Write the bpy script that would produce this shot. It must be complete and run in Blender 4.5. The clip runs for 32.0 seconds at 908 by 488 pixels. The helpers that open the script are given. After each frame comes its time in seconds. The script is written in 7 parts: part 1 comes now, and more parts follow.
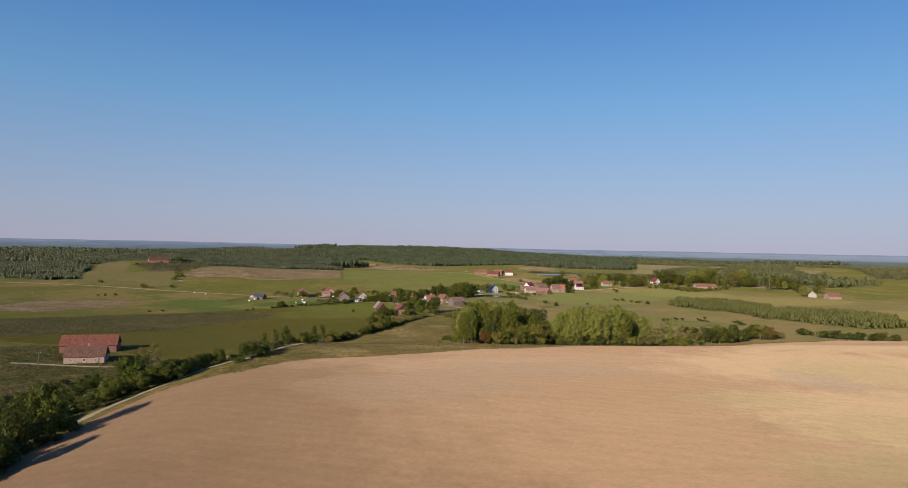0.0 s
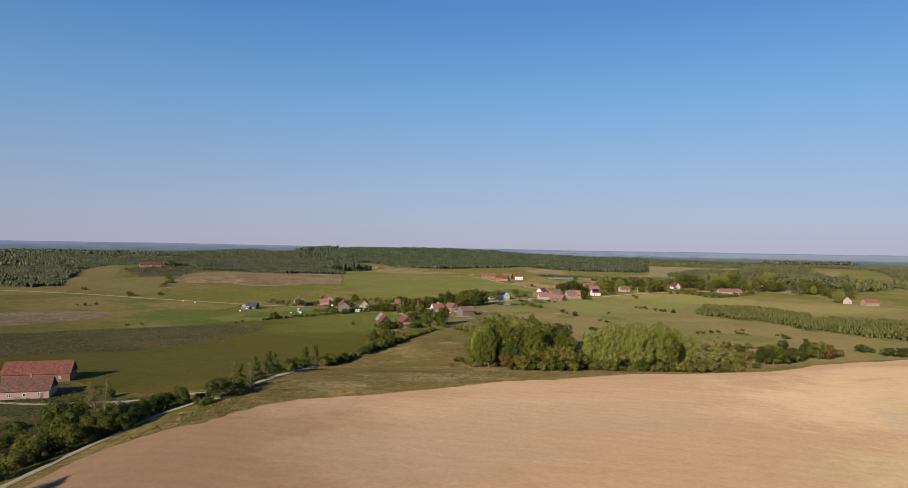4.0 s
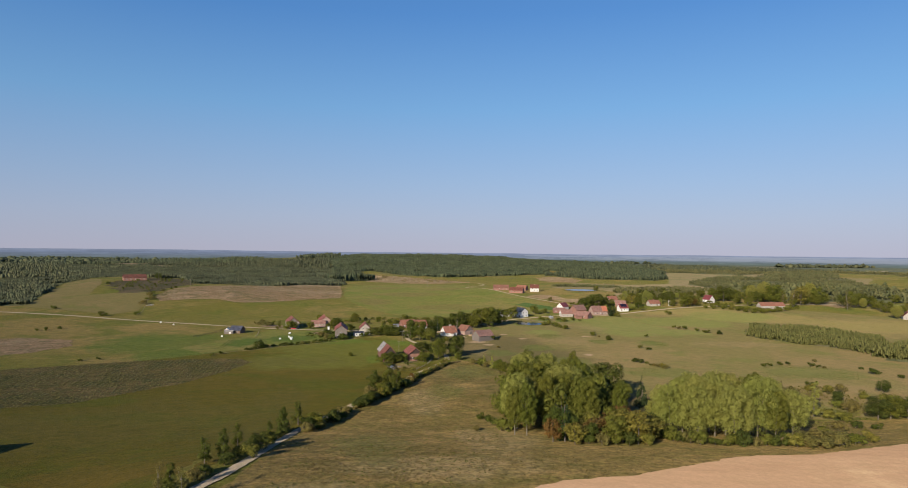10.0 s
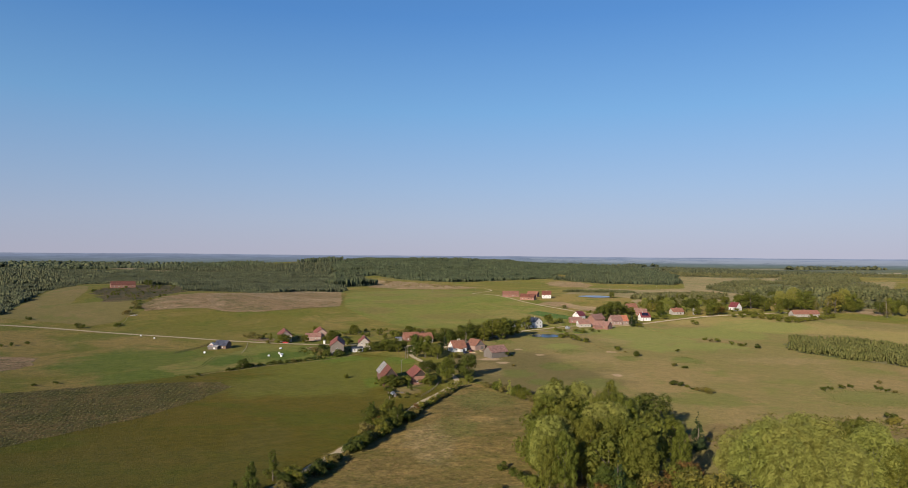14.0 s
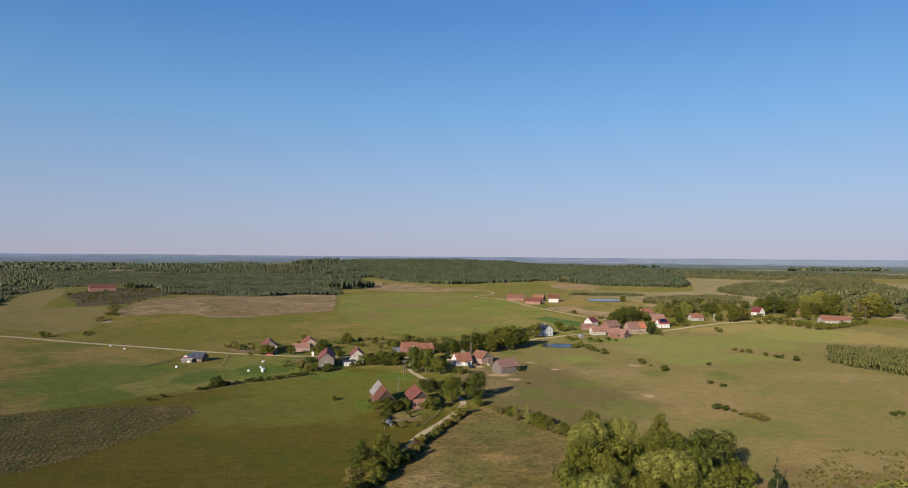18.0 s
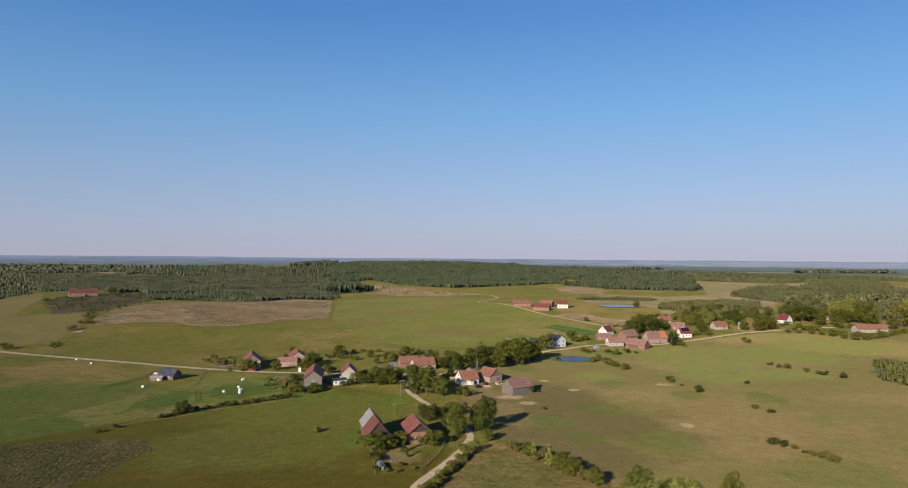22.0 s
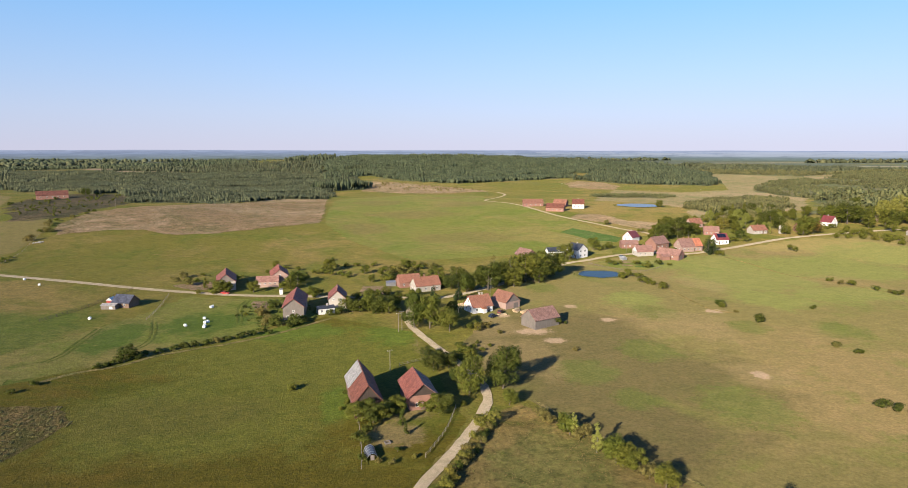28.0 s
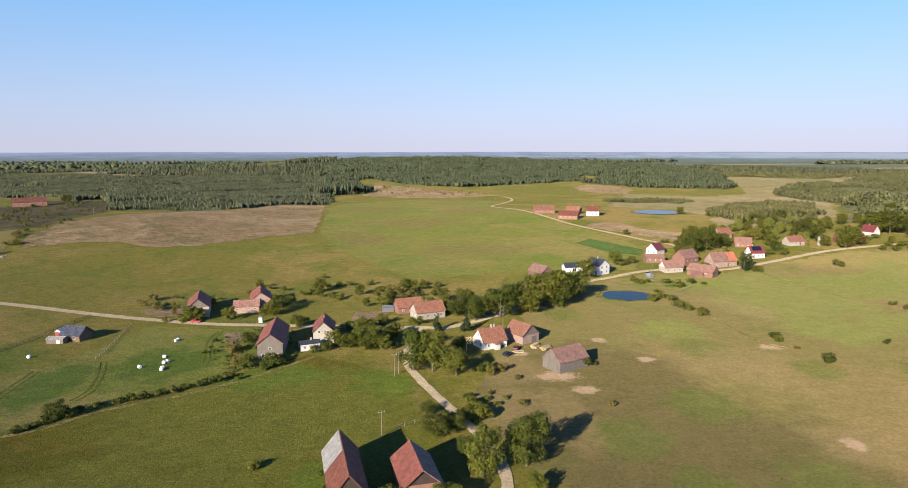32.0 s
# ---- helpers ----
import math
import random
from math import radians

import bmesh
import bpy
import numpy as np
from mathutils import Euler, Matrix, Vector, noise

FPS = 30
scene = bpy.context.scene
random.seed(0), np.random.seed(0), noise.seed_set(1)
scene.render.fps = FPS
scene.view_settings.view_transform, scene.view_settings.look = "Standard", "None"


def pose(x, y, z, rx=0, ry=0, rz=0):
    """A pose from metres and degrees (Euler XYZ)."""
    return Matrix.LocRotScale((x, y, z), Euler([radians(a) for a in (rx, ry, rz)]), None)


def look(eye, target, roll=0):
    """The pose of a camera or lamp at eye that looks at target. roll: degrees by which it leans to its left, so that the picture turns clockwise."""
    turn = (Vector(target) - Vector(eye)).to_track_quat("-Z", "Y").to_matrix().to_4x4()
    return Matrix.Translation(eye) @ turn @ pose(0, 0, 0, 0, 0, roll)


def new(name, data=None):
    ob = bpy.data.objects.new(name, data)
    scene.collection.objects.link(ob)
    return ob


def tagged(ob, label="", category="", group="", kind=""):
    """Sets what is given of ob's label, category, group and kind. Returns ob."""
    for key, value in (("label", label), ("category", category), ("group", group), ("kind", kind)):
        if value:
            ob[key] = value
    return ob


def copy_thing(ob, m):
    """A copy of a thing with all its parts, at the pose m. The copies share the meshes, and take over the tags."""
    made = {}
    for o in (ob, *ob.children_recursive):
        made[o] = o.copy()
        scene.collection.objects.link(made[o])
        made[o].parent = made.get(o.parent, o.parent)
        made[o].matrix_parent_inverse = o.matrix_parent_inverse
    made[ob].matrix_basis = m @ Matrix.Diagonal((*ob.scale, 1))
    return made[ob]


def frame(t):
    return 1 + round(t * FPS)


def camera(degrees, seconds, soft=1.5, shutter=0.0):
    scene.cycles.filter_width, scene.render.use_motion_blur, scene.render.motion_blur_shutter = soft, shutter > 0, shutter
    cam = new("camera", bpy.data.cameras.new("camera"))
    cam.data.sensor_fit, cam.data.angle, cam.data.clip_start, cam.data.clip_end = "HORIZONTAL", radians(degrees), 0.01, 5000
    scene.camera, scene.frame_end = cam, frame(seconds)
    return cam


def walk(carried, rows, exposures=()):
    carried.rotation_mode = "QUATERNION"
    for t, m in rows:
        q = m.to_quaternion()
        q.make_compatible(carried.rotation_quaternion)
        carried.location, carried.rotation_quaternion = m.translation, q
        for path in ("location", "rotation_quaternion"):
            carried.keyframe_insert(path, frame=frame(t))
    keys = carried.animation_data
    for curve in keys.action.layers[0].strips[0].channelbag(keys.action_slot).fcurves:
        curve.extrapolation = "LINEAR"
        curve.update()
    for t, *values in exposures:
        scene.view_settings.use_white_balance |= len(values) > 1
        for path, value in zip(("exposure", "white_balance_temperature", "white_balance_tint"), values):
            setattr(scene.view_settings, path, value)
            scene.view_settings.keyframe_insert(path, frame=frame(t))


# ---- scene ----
cam = camera(69.5, 32.0, 0.45)
PATH = [
    (0, (10.115, -519.657, 53.763), (10.302, -517.666, 53.771), 1.1),
    (1, (10.132, -507.431, 54.749), (10.316, -505.439, 54.753), 1.1),
    (2, (9.963, -495.189, 55.314), (10.143, -493.197, 55.319), 1.0),
    (3, (9.87, -482.599, 55.834), (10.049, -480.607, 55.842), 1.0),
    (5.5, (9.292, -452.095, 58.753), (9.465, -450.103, 58.766), 0.8),
    (6, (9.262, -446.052, 59.074), (9.433, -444.059, 59.089), 0.8),
    (7, (9.284, -434.021, 60.732), (9.454, -432.028, 60.746), 0.8),
    (8, (9.382, -422.26, 62.022), (9.548, -420.267, 62.039), 0.7),
    (9, (9.131, -409.883, 63.13), (9.296, -407.89, 63.149), 0.6),
    (12, (8.994, -372.403, 66.547), (9.155, -370.41, 66.571), 0.5),
    (13, (10.114, -360.405, 66.46), (10.264, -358.411, 66.487), 0.4),
    (17, (9.905, -311.101, 66.778), (10.064, -309.108, 66.808), 0.4),
    (20, (11.537, -278.351, 67.3), (11.69, -276.357, 67.334), 0.4),
    (22, (12.303, -255.051, 68.14), (12.456, -253.058, 68.176), 0.4),
    (22.5, (12.28, -249.534, 68.147), (12.434, -247.54, 68.159), 0.4),
    (23, (12.299, -244.347, 68.364), (12.453, -242.354, 68.295), 0.4),
    (23.5, (12.528, -239.324, 68.596), (12.683, -237.336, 68.445), 0.3),
    (24, (12.607, -234.169, 68.868), (12.761, -232.188, 68.64), 0.3),
    (24.5, (12.741, -228.574, 69.447), (12.895, -226.601, 69.16), 0.3),
    (25, (12.977, -223.052, 69.981), (13.129, -221.08, 69.68), 0.2),
    (25.5, (13.272, -218.025, 70.333), (13.422, -216.053, 70.033), 0.2),
    (27.5, (14.246, -196.287, 72.083), (14.394, -194.315, 71.786), 0.0),
    (28, (14.572, -190.916, 72.419), (14.718, -188.943, 72.125), -0.0),
    (29, (15.268, -179.509, 72.957), (15.41, -177.535, 72.666), -0.1),
    (30, (15.879, -168.439, 73.449), (16.018, -166.465, 73.158), -0.1),
    (31, (15.935, -157.052, 73.704), (16.074, -155.078, 73.413), -0.1),
    (32, (16.725, -146.213, 73.868), (16.859, -144.239, 73.578), -0.1),
]
walk(cam, [(t, look(eye, target, roll)) for t, eye, target, roll in PATH], [(0, 0.24), (5, 0.3), (12, 0.36), (22, 0.37), (23.5, 0.54), (25, 0.83), (27.5, 0.95), (32, 0.94)])

from mathutils import geometry

# ---- daylight ----
SUN_ELEV, SUN_AZ = radians(20.5), math.atan2(-0.82, -0.575)
world = bpy.data.worlds.new("sky")
scene.world = world
world.use_nodes = True
wn = world.node_tree
sky = wn.nodes.new("ShaderNodeTexSky")
sky.sky_type, sky.sun_disc = "NISHITA", False
sky.sun_elevation, sky.sun_rotation = SUN_ELEV, math.pi / 2 - SUN_AZ
sky.altitude, sky.air_density, sky.dust_density, sky.ozone_density = 200, 1.0, 0.6, 3.0
tint = wn.nodes.new("ShaderNodeMix")
tint.data_type, tint.blend_type = "RGBA", "MULTIPLY"
tint.inputs[0].default_value, tint.inputs[7].default_value = 1.0, (0.90, 0.98, 1.12, 1)
wn.links.new(sky.outputs[0], tint.inputs[6])
# haze and scattered blue that deepen evenly from the whole horizon upwards
up = wn.nodes.new("ShaderNodeSeparateXYZ")
wn.links.new(wn.nodes.new("ShaderNodeTexCoord").outputs["Generated"], up.inputs[0])


def by_height(stops):
    r = wn.nodes.new("ShaderNodeValToRGB")
    while len(r.color_ramp.elements) < len(stops):
        r.color_ramp.elements.new(0.5)
    for e, (at, c) in zip(r.color_ramp.elements, stops):
        e.position, e.color = at, c + (1,)
    wn.links.new(up.outputs[2], r.inputs[0])
    return r.outputs[0]


def sky_mix(fac, a, b, mode="MIX"):
    m = wn.nodes.new("ShaderNodeMix")
    m.data_type, m.blend_type = "RGBA", mode
    for sock, v in ((m.inputs[0], fac), (m.inputs[6], a), (m.inputs[7], b)):
        if isinstance(v, float):
            sock.default_value = v
        elif isinstance(v, tuple):
            sock.default_value = v
        else:
            wn.links.new(v, sock)
    return m.outputs[2]


veil = by_height(((0.0, (0.94, 0.94, 0.94)), (0.10, (0.80, 0.80, 0.80)), (0.34, (0.66, 0.66, 0.66)), (0.6, (0.75, 0.75, 0.75))))
haze = by_height(((0.0, (0.47, 0.475, 0.60)), (0.05, (0.42, 0.485, 0.66)), (0.10, (0.35, 0.475, 0.70)), (0.21, (0.20, 0.435, 0.76)), (0.34, (0.085, 0.29, 0.70)), (0.6, (0.04, 0.15, 0.44)), (1.0, (0.025, 0.095, 0.30))))
haze = sky_mix(1.0, haze, (10.0, 10.0, 10.0, 1.0), "MULTIPLY")
# the sky is a little deeper at right angles to the sun
across = wn.nodes.new("ShaderNodeVectorMath")
across.operation, across.inputs[1].default_value = "DOT_PRODUCT", (0.574, 0.819, 0)
wn.links.new(up.inputs[0].links[0].from_socket, across.inputs[0])
square = wn.nodes.new("ShaderNodeMath")
square.operation, square.inputs[1].default_value = "POWER", 2.0
absolute = wn.nodes.new("ShaderNodeMath")
absolute.operation = "ABSOLUTE"
wn.links.new(across.outputs["Value"], absolute.inputs[0])
wn.links.new(absolute.outputs[0], square.inputs[0])
deepen = wn.nodes.new("ShaderNodeMath")
deepen.operation, deepen.inputs[1].default_value, deepen.inputs[2].default_value = "MULTIPLY_ADD", 0.15, 0.90
wn.links.new(square.outputs[0], deepen.inputs[0])
wn.links.new(sky_mix(1.0, sky_mix(veil, tint.outputs[2], haze), deepen.outputs[0], "MULTIPLY"), wn.nodes["Background"].inputs[0])
wn.nodes["Background"].inputs[1].default_value = 0.075
sun = new("sun", bpy.data.lights.new("sun", "SUN"))
sun.data.energy, sun.data.angle, sun.data.color = 4.7, radians(0.55), (1.0, 0.87, 0.70)
sun.matrix_world = look((math.cos(SUN_AZ) * 900, math.sin(SUN_AZ) * 900, math.tan(SUN_ELEV) * 900), (0, 0, 0))


# ---- materials ----
def node_set(name):
    m = bpy.data.materials.new(name)
    m.use_nodes = True
    nt = m.node_tree
    return m, nt, nt.nodes["Principled BSDF"]


def position(nt):
    return nt.nodes.new("ShaderNodeNewGeometry").outputs["Position"]


def noise_tex(nt, vec, scale, detail=4.0, rough=0.6, dist=0.0):
    n = nt.nodes.new("ShaderNodeTexNoise")
    n.inputs["Scale"].default_value, n.inputs["Detail"].default_value = scale, detail
    n.inputs["Roughness"].default_value, n.inputs["Distortion"].default_value = rough, dist
    nt.links.new(vec, n.inputs["Vector"])
    return n.outputs["Fac"]


def ramp(nt, fac, stops):
    r = nt.nodes.new("ShaderNodeValToRGB")
    while len(r.color_ramp.elements) < len(stops):
        r.color_ramp.elements.new(0.5)
    for e, (p, c) in zip(r.color_ramp.elements, stops):
        e.position, e.color = p, (c if isinstance(c, tuple) else (c, c, c)) + (1,)
    nt.links.new(fac, r.inputs[0])
    return r.outputs[0]


def mix(nt, fac, a, b, mode="MIX"):
    m = nt.nodes.new("ShaderNodeMix")
    m.data_type, m.blend_type = "RGBA", mode
    for sock, v in ((m.inputs[0], fac), (m.inputs[6], a), (m.inputs[7], b)):
        if isinstance(v, (int, float)):
            sock.default_value = v
        elif isinstance(v, tuple):
            sock.default_value = v + (1,)
        else:
            nt.links.new(v, sock)
    return m.outputs[2]


def mapped(nt, vec, rot=0.0, scale=(1, 1, 1)):
    n = nt.nodes.new("ShaderNodeMapping")
    n.inputs["Rotation"].default_value[2] = rot
    n.inputs["Scale"].default_value = scale
    nt.links.new(vec, n.inputs["Vector"])
    return n.outputs[0]


def bumped(nt, bsdf, fac, strength, distance):
    b = nt.nodes.new("ShaderNodeBump")
    b.inputs["Strength"].default_value, b.inputs["Distance"].default_value = strength, distance
    nt.links.new(fac, b.inputs["Height"])
    nt.links.new(b.outputs[0], bsdf.inputs["Normal"])


def spot_mask(nt, spots, ragged):
    """Soft ragged-edged spots on the ground, each with its centre and two radii."""
    p, best = position(nt), None
    for cx, cy, rx, ry in spots:
        s = nt.nodes.new("ShaderNodeVectorMath")
        s.operation, s.inputs[1].default_value = "SUBTRACT", (cx, cy, 0)
        nt.links.new(p, s.inputs[0])
        d = nt.nodes.new("ShaderNodeVectorMath")
        d.operation, d.inputs[1].default_value = "DIVIDE", (rx, ry, 1e5)
        nt.links.new(s.outputs[0], d.inputs[0])
        n = nt.nodes.new("ShaderNodeVectorMath")
        n.operation = "LENGTH"
        nt.links.new(d.outputs[0], n.inputs[0])
        if best is None:
            best = n.outputs["Value"]
        else:
            k = nt.nodes.new("ShaderNodeMath")
            k.operation = "MINIMUM"
            nt.links.new(best, k.inputs[0]), nt.links.new(n.outputs["Value"], k.inputs[1])
            best = k.outputs[0]
    w = nt.nodes.new("ShaderNodeMath")
    w.operation = "MULTIPLY_ADD"
    w.inputs[1].default_value, w.inputs[2].default_value = 2.4, -1.2
    nt.links.new(noise_tex(nt, p, ragged, 8, 0.78, 0.3), w.inputs[0])
    t = nt.nodes.new("ShaderNodeMath")
    nt.links.new(best, t.inputs[0]), nt.links.new(w.outputs[0], t.inputs[1])
    return ramp(nt, t.outputs[0], ((0.62, 1.0), (1.0, 0.0)))


def land(name, main, dry, lush, patch=0.03, tuft=1.1, amount=(0.5, 0.5), grain=0.8, stretch=(1, 1, 1), rot=0.0, bump=0.8, depth=0.5, rows=None, spots=()):
    """Open ground: dry and lush patches with ragged edges, coarse clumps and fine tufts."""
    m, nt, b = node_set(name)
    p = mapped(nt, position(nt), rot, stretch)
    c = mix(nt, ramp(nt, noise_tex(nt, p, patch * 0.35, 9, 0.66, 0.6), ((0.56 - 0.16 * amount[0], 0.0), (0.68 - 0.16 * amount[0], 1.0))), main, dry)
    c = mix(nt, ramp(nt, noise_tex(nt, p, patch, 9, 0.7, 0.5), ((0.60 - 0.2 * amount[1], 0.0), (0.70 - 0.2 * amount[1], 0.85))), c, lush)
    for colour, where, ragged, strength in spots:
        c = mix(nt, mix(nt, 1.0, spot_mask(nt, where, ragged), (strength, strength, strength), "MULTIPLY"), c, colour)
    if rows:
        w = nt.nodes.new("ShaderNodeTexWave")
        w.inputs["Scale"].default_value, w.inputs["Distortion"].default_value = rows[1], rows[5]
        w.inputs["Detail"].default_value, w.inputs["Detail Scale"].default_value = 4.0, 0.5
        nt.links.new(mapped(nt, position(nt), rows[0]), w.inputs["Vector"])
        c = mix(nt, rows[2], c, ramp(nt, w.outputs["Fac"], ((0.15, rows[3]), (0.85, rows[4]))), "OVERLAY")
    k = noise_tex(nt, mapped(nt, position(nt), rot + 0.9, (0.8, 1.2, 1)), tuft * 0.22, 7, 0.75, 0.5)
    c = mix(nt, grain, c, ramp(nt, k, ((0.36, (0.31, 0.36, 0.30)), (0.64, (0.70, 0.64, 0.68)))), "OVERLAY")
    h = noise_tex(nt, position(nt), tuft, 5, 0.75)
    c = mix(nt, grain, c, ramp(nt, h, ((0.34, 0.20), (0.66, 0.80))), "OVERLAY")
    nt.links.new(c, b.inputs["Base Color"])
    b.inputs["Roughness"].default_value = 0.95
    b.inputs["Diffuse Roughness"].default_value = 1.0
    b.inputs["Specular IOR Level"].default_value = 0.1
    bumped(nt, b, h, bump, depth)
    return m


def plain(name, a, c, scale=1.0, rough=0.8, fine=8.0, metal=0.0, bump=0.2, depth=0.03):
    """A worn surface between two colours, with stains and grain."""
    m, nt, b = node_set(name)
    p = position(nt)
    info = nt.nodes.new("ShaderNodeObjectInfo")
    f = noise_tex(nt, p, scale, 5, 0.65, 0.3)
    h = noise_tex(nt, p, fine, 4, 0.7)
    col = mix(nt, 0.5, ramp(nt, f, ((0.33, a), (0.67, c))), ramp(nt, h, ((0.3, a), (0.7, c))))
    v = ramp(nt, info.outputs["Random"], ((0.0, 0.44), (1.0, 0.56)))
    col = mix(nt, 1.0, col, v, "OVERLAY")
    nt.links.new(col, b.inputs["Base Color"])
    b.inputs["Roughness"].default_value, b.inputs["Metallic"].default_value = rough, metal
    bumped(nt, b, h, bump, depth)
    return m


def tiled(name, a, c, course=0.35, rough=0.8):
    """Roof covering: courses across the slope, patched and weathered."""
    m, nt, b = node_set(name)
    tc = nt.nodes.new("ShaderNodeTexCoord").outputs["Object"]
    f = noise_tex(nt, tc, 0.5, 8, 0.75, 0.6)
    br = nt.nodes.new("ShaderNodeTexBrick")
    br.inputs["Scale"].default_value = 1.0
    br.inputs["Brick Width"].default_value, br.inputs["Row Height"].default_value = 0.26, course
    br.inputs["Mortar Size"].default_value = 0.02
    br.inputs["Color1"].default_value, br.inputs["Color2"].default_value = (0.75, 0.75, 0.75, 1), (0.5, 0.5, 0.5, 1)
    br.inputs["Mortar"].default_value = (0.15, 0.15, 0.15, 1)
    nt.links.new(tc, br.inputs["Vector"])
    col = mix(nt, 0.55, ramp(nt, f, ((0.38, a), (0.62, c))), br.outputs["Color"], "OVERLAY")
    h = noise_tex(nt, mapped(nt, tc, 0, (1.6, 0.6, 1)), 1.6, 7, 0.75)
    col = mix(nt, 0.9, col, ramp(nt, h, ((0.34, 0.24), (0.66, 0.72))), "OVERLAY")
    stain = noise_tex(nt, mapped(nt, tc, 0, (0.9, 0.32, 1)), 0.7, 9, 0.8, 0.4)
    col = mix(nt, ramp(nt, stain, ((0.50, 0.0), (0.66, 0.6))), col, tuple(0.42 * v for v in a))
    info = nt.nodes.new("ShaderNodeObjectInfo")
    col = mix(nt, 1.0, col, ramp(nt, info.outputs["Random"], ((0.0, (0.44, 0.46, 0.47)), (1.0, (0.55, 0.53, 0.52)))), "OVERLAY")
    nt.links.new(col, b.inputs["Base Color"])
    b.inputs["Roughness"].default_value = rough
    bumped(nt, b, br.outputs["Fac"], 0.5, 0.04)
    return m


def boarded(name, a, c, width=0.18, rough=0.85):
    """Upright boards, bleached and streaked."""
    m, nt, b = node_set(name)
    tc = nt.nodes.new("ShaderNodeTexCoord").outputs["Object"]
    n = noise_tex(nt, mapped(nt, tc, 0, (1 / width, 1 / width, 0.35)), 1.0, 3, 0.5)
    s = noise_tex(nt, tc, 0.5, 5, 0.7)
    col = mix(nt, 0.5, ramp(nt, n, ((0.3, a), (0.7, c))), ramp(nt, s, ((0.3, a), (0.7, c))))
    nt.links.new(col, b.inputs["Base Color"])
    b.inputs["Roughness"].default_value = rough
    bumped(nt, b, n, 0.6, 0.03)
    return m


def leafy(name, dark, light, spread=0.5, stand=0.0):
    """Leaves: varied from clump to clump and from plant to plant, with light coming through."""
    m, nt, b = node_set(name)
    isl = nt.nodes.new("ShaderNodeNewGeometry").outputs["Random Per Island"]
    info = nt.nodes.new("ShaderNodeObjectInfo").outputs["Random"]
    col = ramp(nt, isl, ((0.0, dark), (1.0, light)))
    col = mix(nt, spread, col, ramp(nt, info, ((0.0, (0.42, 0.5, 0.40)), (0.5, (0.5, 0.5, 0.5)), (1.0, (0.60, 0.54, 0.46)))), "OVERLAY")
    if stand:
        col = mix(nt, stand, col, ramp(nt, noise_tex(nt, position(nt), 0.045, 6, 0.75), ((0.36, 0.16), (0.64, 0.86))), "OVERLAY")
    nt.links.new(col, b.inputs["Base Color"])
    b.inputs["Roughness"].default_value = 0.7
    b.inputs["Specular IOR Level"].default_value = 0.1
    tr = nt.nodes.new("ShaderNodeBsdfTranslucent")
    nt.links.new(col, tr.inputs[0])
    ms = nt.nodes.new("ShaderNodeMixShader")
    ms.inputs[0].default_value = 0.15
    nt.links.new(b.outputs[0], ms.inputs[1])
    nt.links.new(tr.outputs[0], ms.inputs[2])
    nt.links.new(ms.outputs[0], nt.nodes["Material Output"].inputs[0])
    return m


M = {}
STRAW, GREEN, EARTH = (0.168, 0.124, 0.060), (0.118, 0.140, 0.032), (0.24, 0.175, 0.115)
# first spot: wooded far plain, its bluish grey painted in for distance haze
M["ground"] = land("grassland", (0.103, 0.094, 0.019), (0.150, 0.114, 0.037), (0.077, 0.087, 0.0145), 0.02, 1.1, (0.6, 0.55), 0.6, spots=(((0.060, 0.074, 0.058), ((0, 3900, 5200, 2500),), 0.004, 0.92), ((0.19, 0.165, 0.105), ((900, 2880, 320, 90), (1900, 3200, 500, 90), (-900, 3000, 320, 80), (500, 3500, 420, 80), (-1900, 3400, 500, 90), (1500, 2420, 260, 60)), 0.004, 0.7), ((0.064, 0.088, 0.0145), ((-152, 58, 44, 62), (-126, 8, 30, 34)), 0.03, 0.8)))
M["hay"] = land("hay_meadow", (0.072, 0.061, 0.0078), (0.091, 0.067, 0.0112), (0.059, 0.064, 0.0064), 0.022, 1.2, (0.4, 0.5), 0.52, (0.6, 1.5, 1), -0.3, rows=(1.13, 0.06, 0.12, 0.42, 0.58, 3.0), spots=(((0.094, 0.098, 0.017), ((-20, 25, 70, 50), (10, 0, 25, 50), (-45, -20, 50, 30)), 0.03, 0.8), ((0.070, 0.104, 0.014), ((-5, -13, 6, 15), (11, 56, 16, 20), (-30, 60, 26, 14)), 0.12, 0.7), ((0.080, 0.070, 0.017), ((-54, -19, 34, 16), (-90, -150, 60, 40), (-40, -140, 14, 60)), 0.05, 0.4), (STRAW, ((11, -34, 9, 9), (14, -22, 9, 5), (22, 40, 5, 16)), 0.3, 0.7)))
FRESH_GRASS = ((200, 150, 46, 56), (262, 172, 50, 40), (184, 97, 22, 30), (205, 181, 46, 40), (225, 104, 34, 22), (160, 190, 40, 18), (320, 200, 50, 40), (270, 150, 36, 18), (119, 100, 16, 18))
WEED_PATCHES = ((100, 27, 12, 15), (72, 7, 13, 13), (80, -16, 8, 9), (109, -24, 14, 18), (184, 45, 11, 14), (119, 75, 12, 14), (83, 128, 9, 15), (149, 51, 9, 11), (150, -60, 22, 18), (230, -60, 30, 22))
STRAW_PATCHES = ((50, 58, 17, 14), (46, 30, 9, 20), (126, 0, 12, 14), (127, 55, 22, 22), (166, 130, 12, 20), (250, 40, 40, 16), (330, 60, 50, 20), (200, -100, 60, 14), (60, 20, 8, 26))
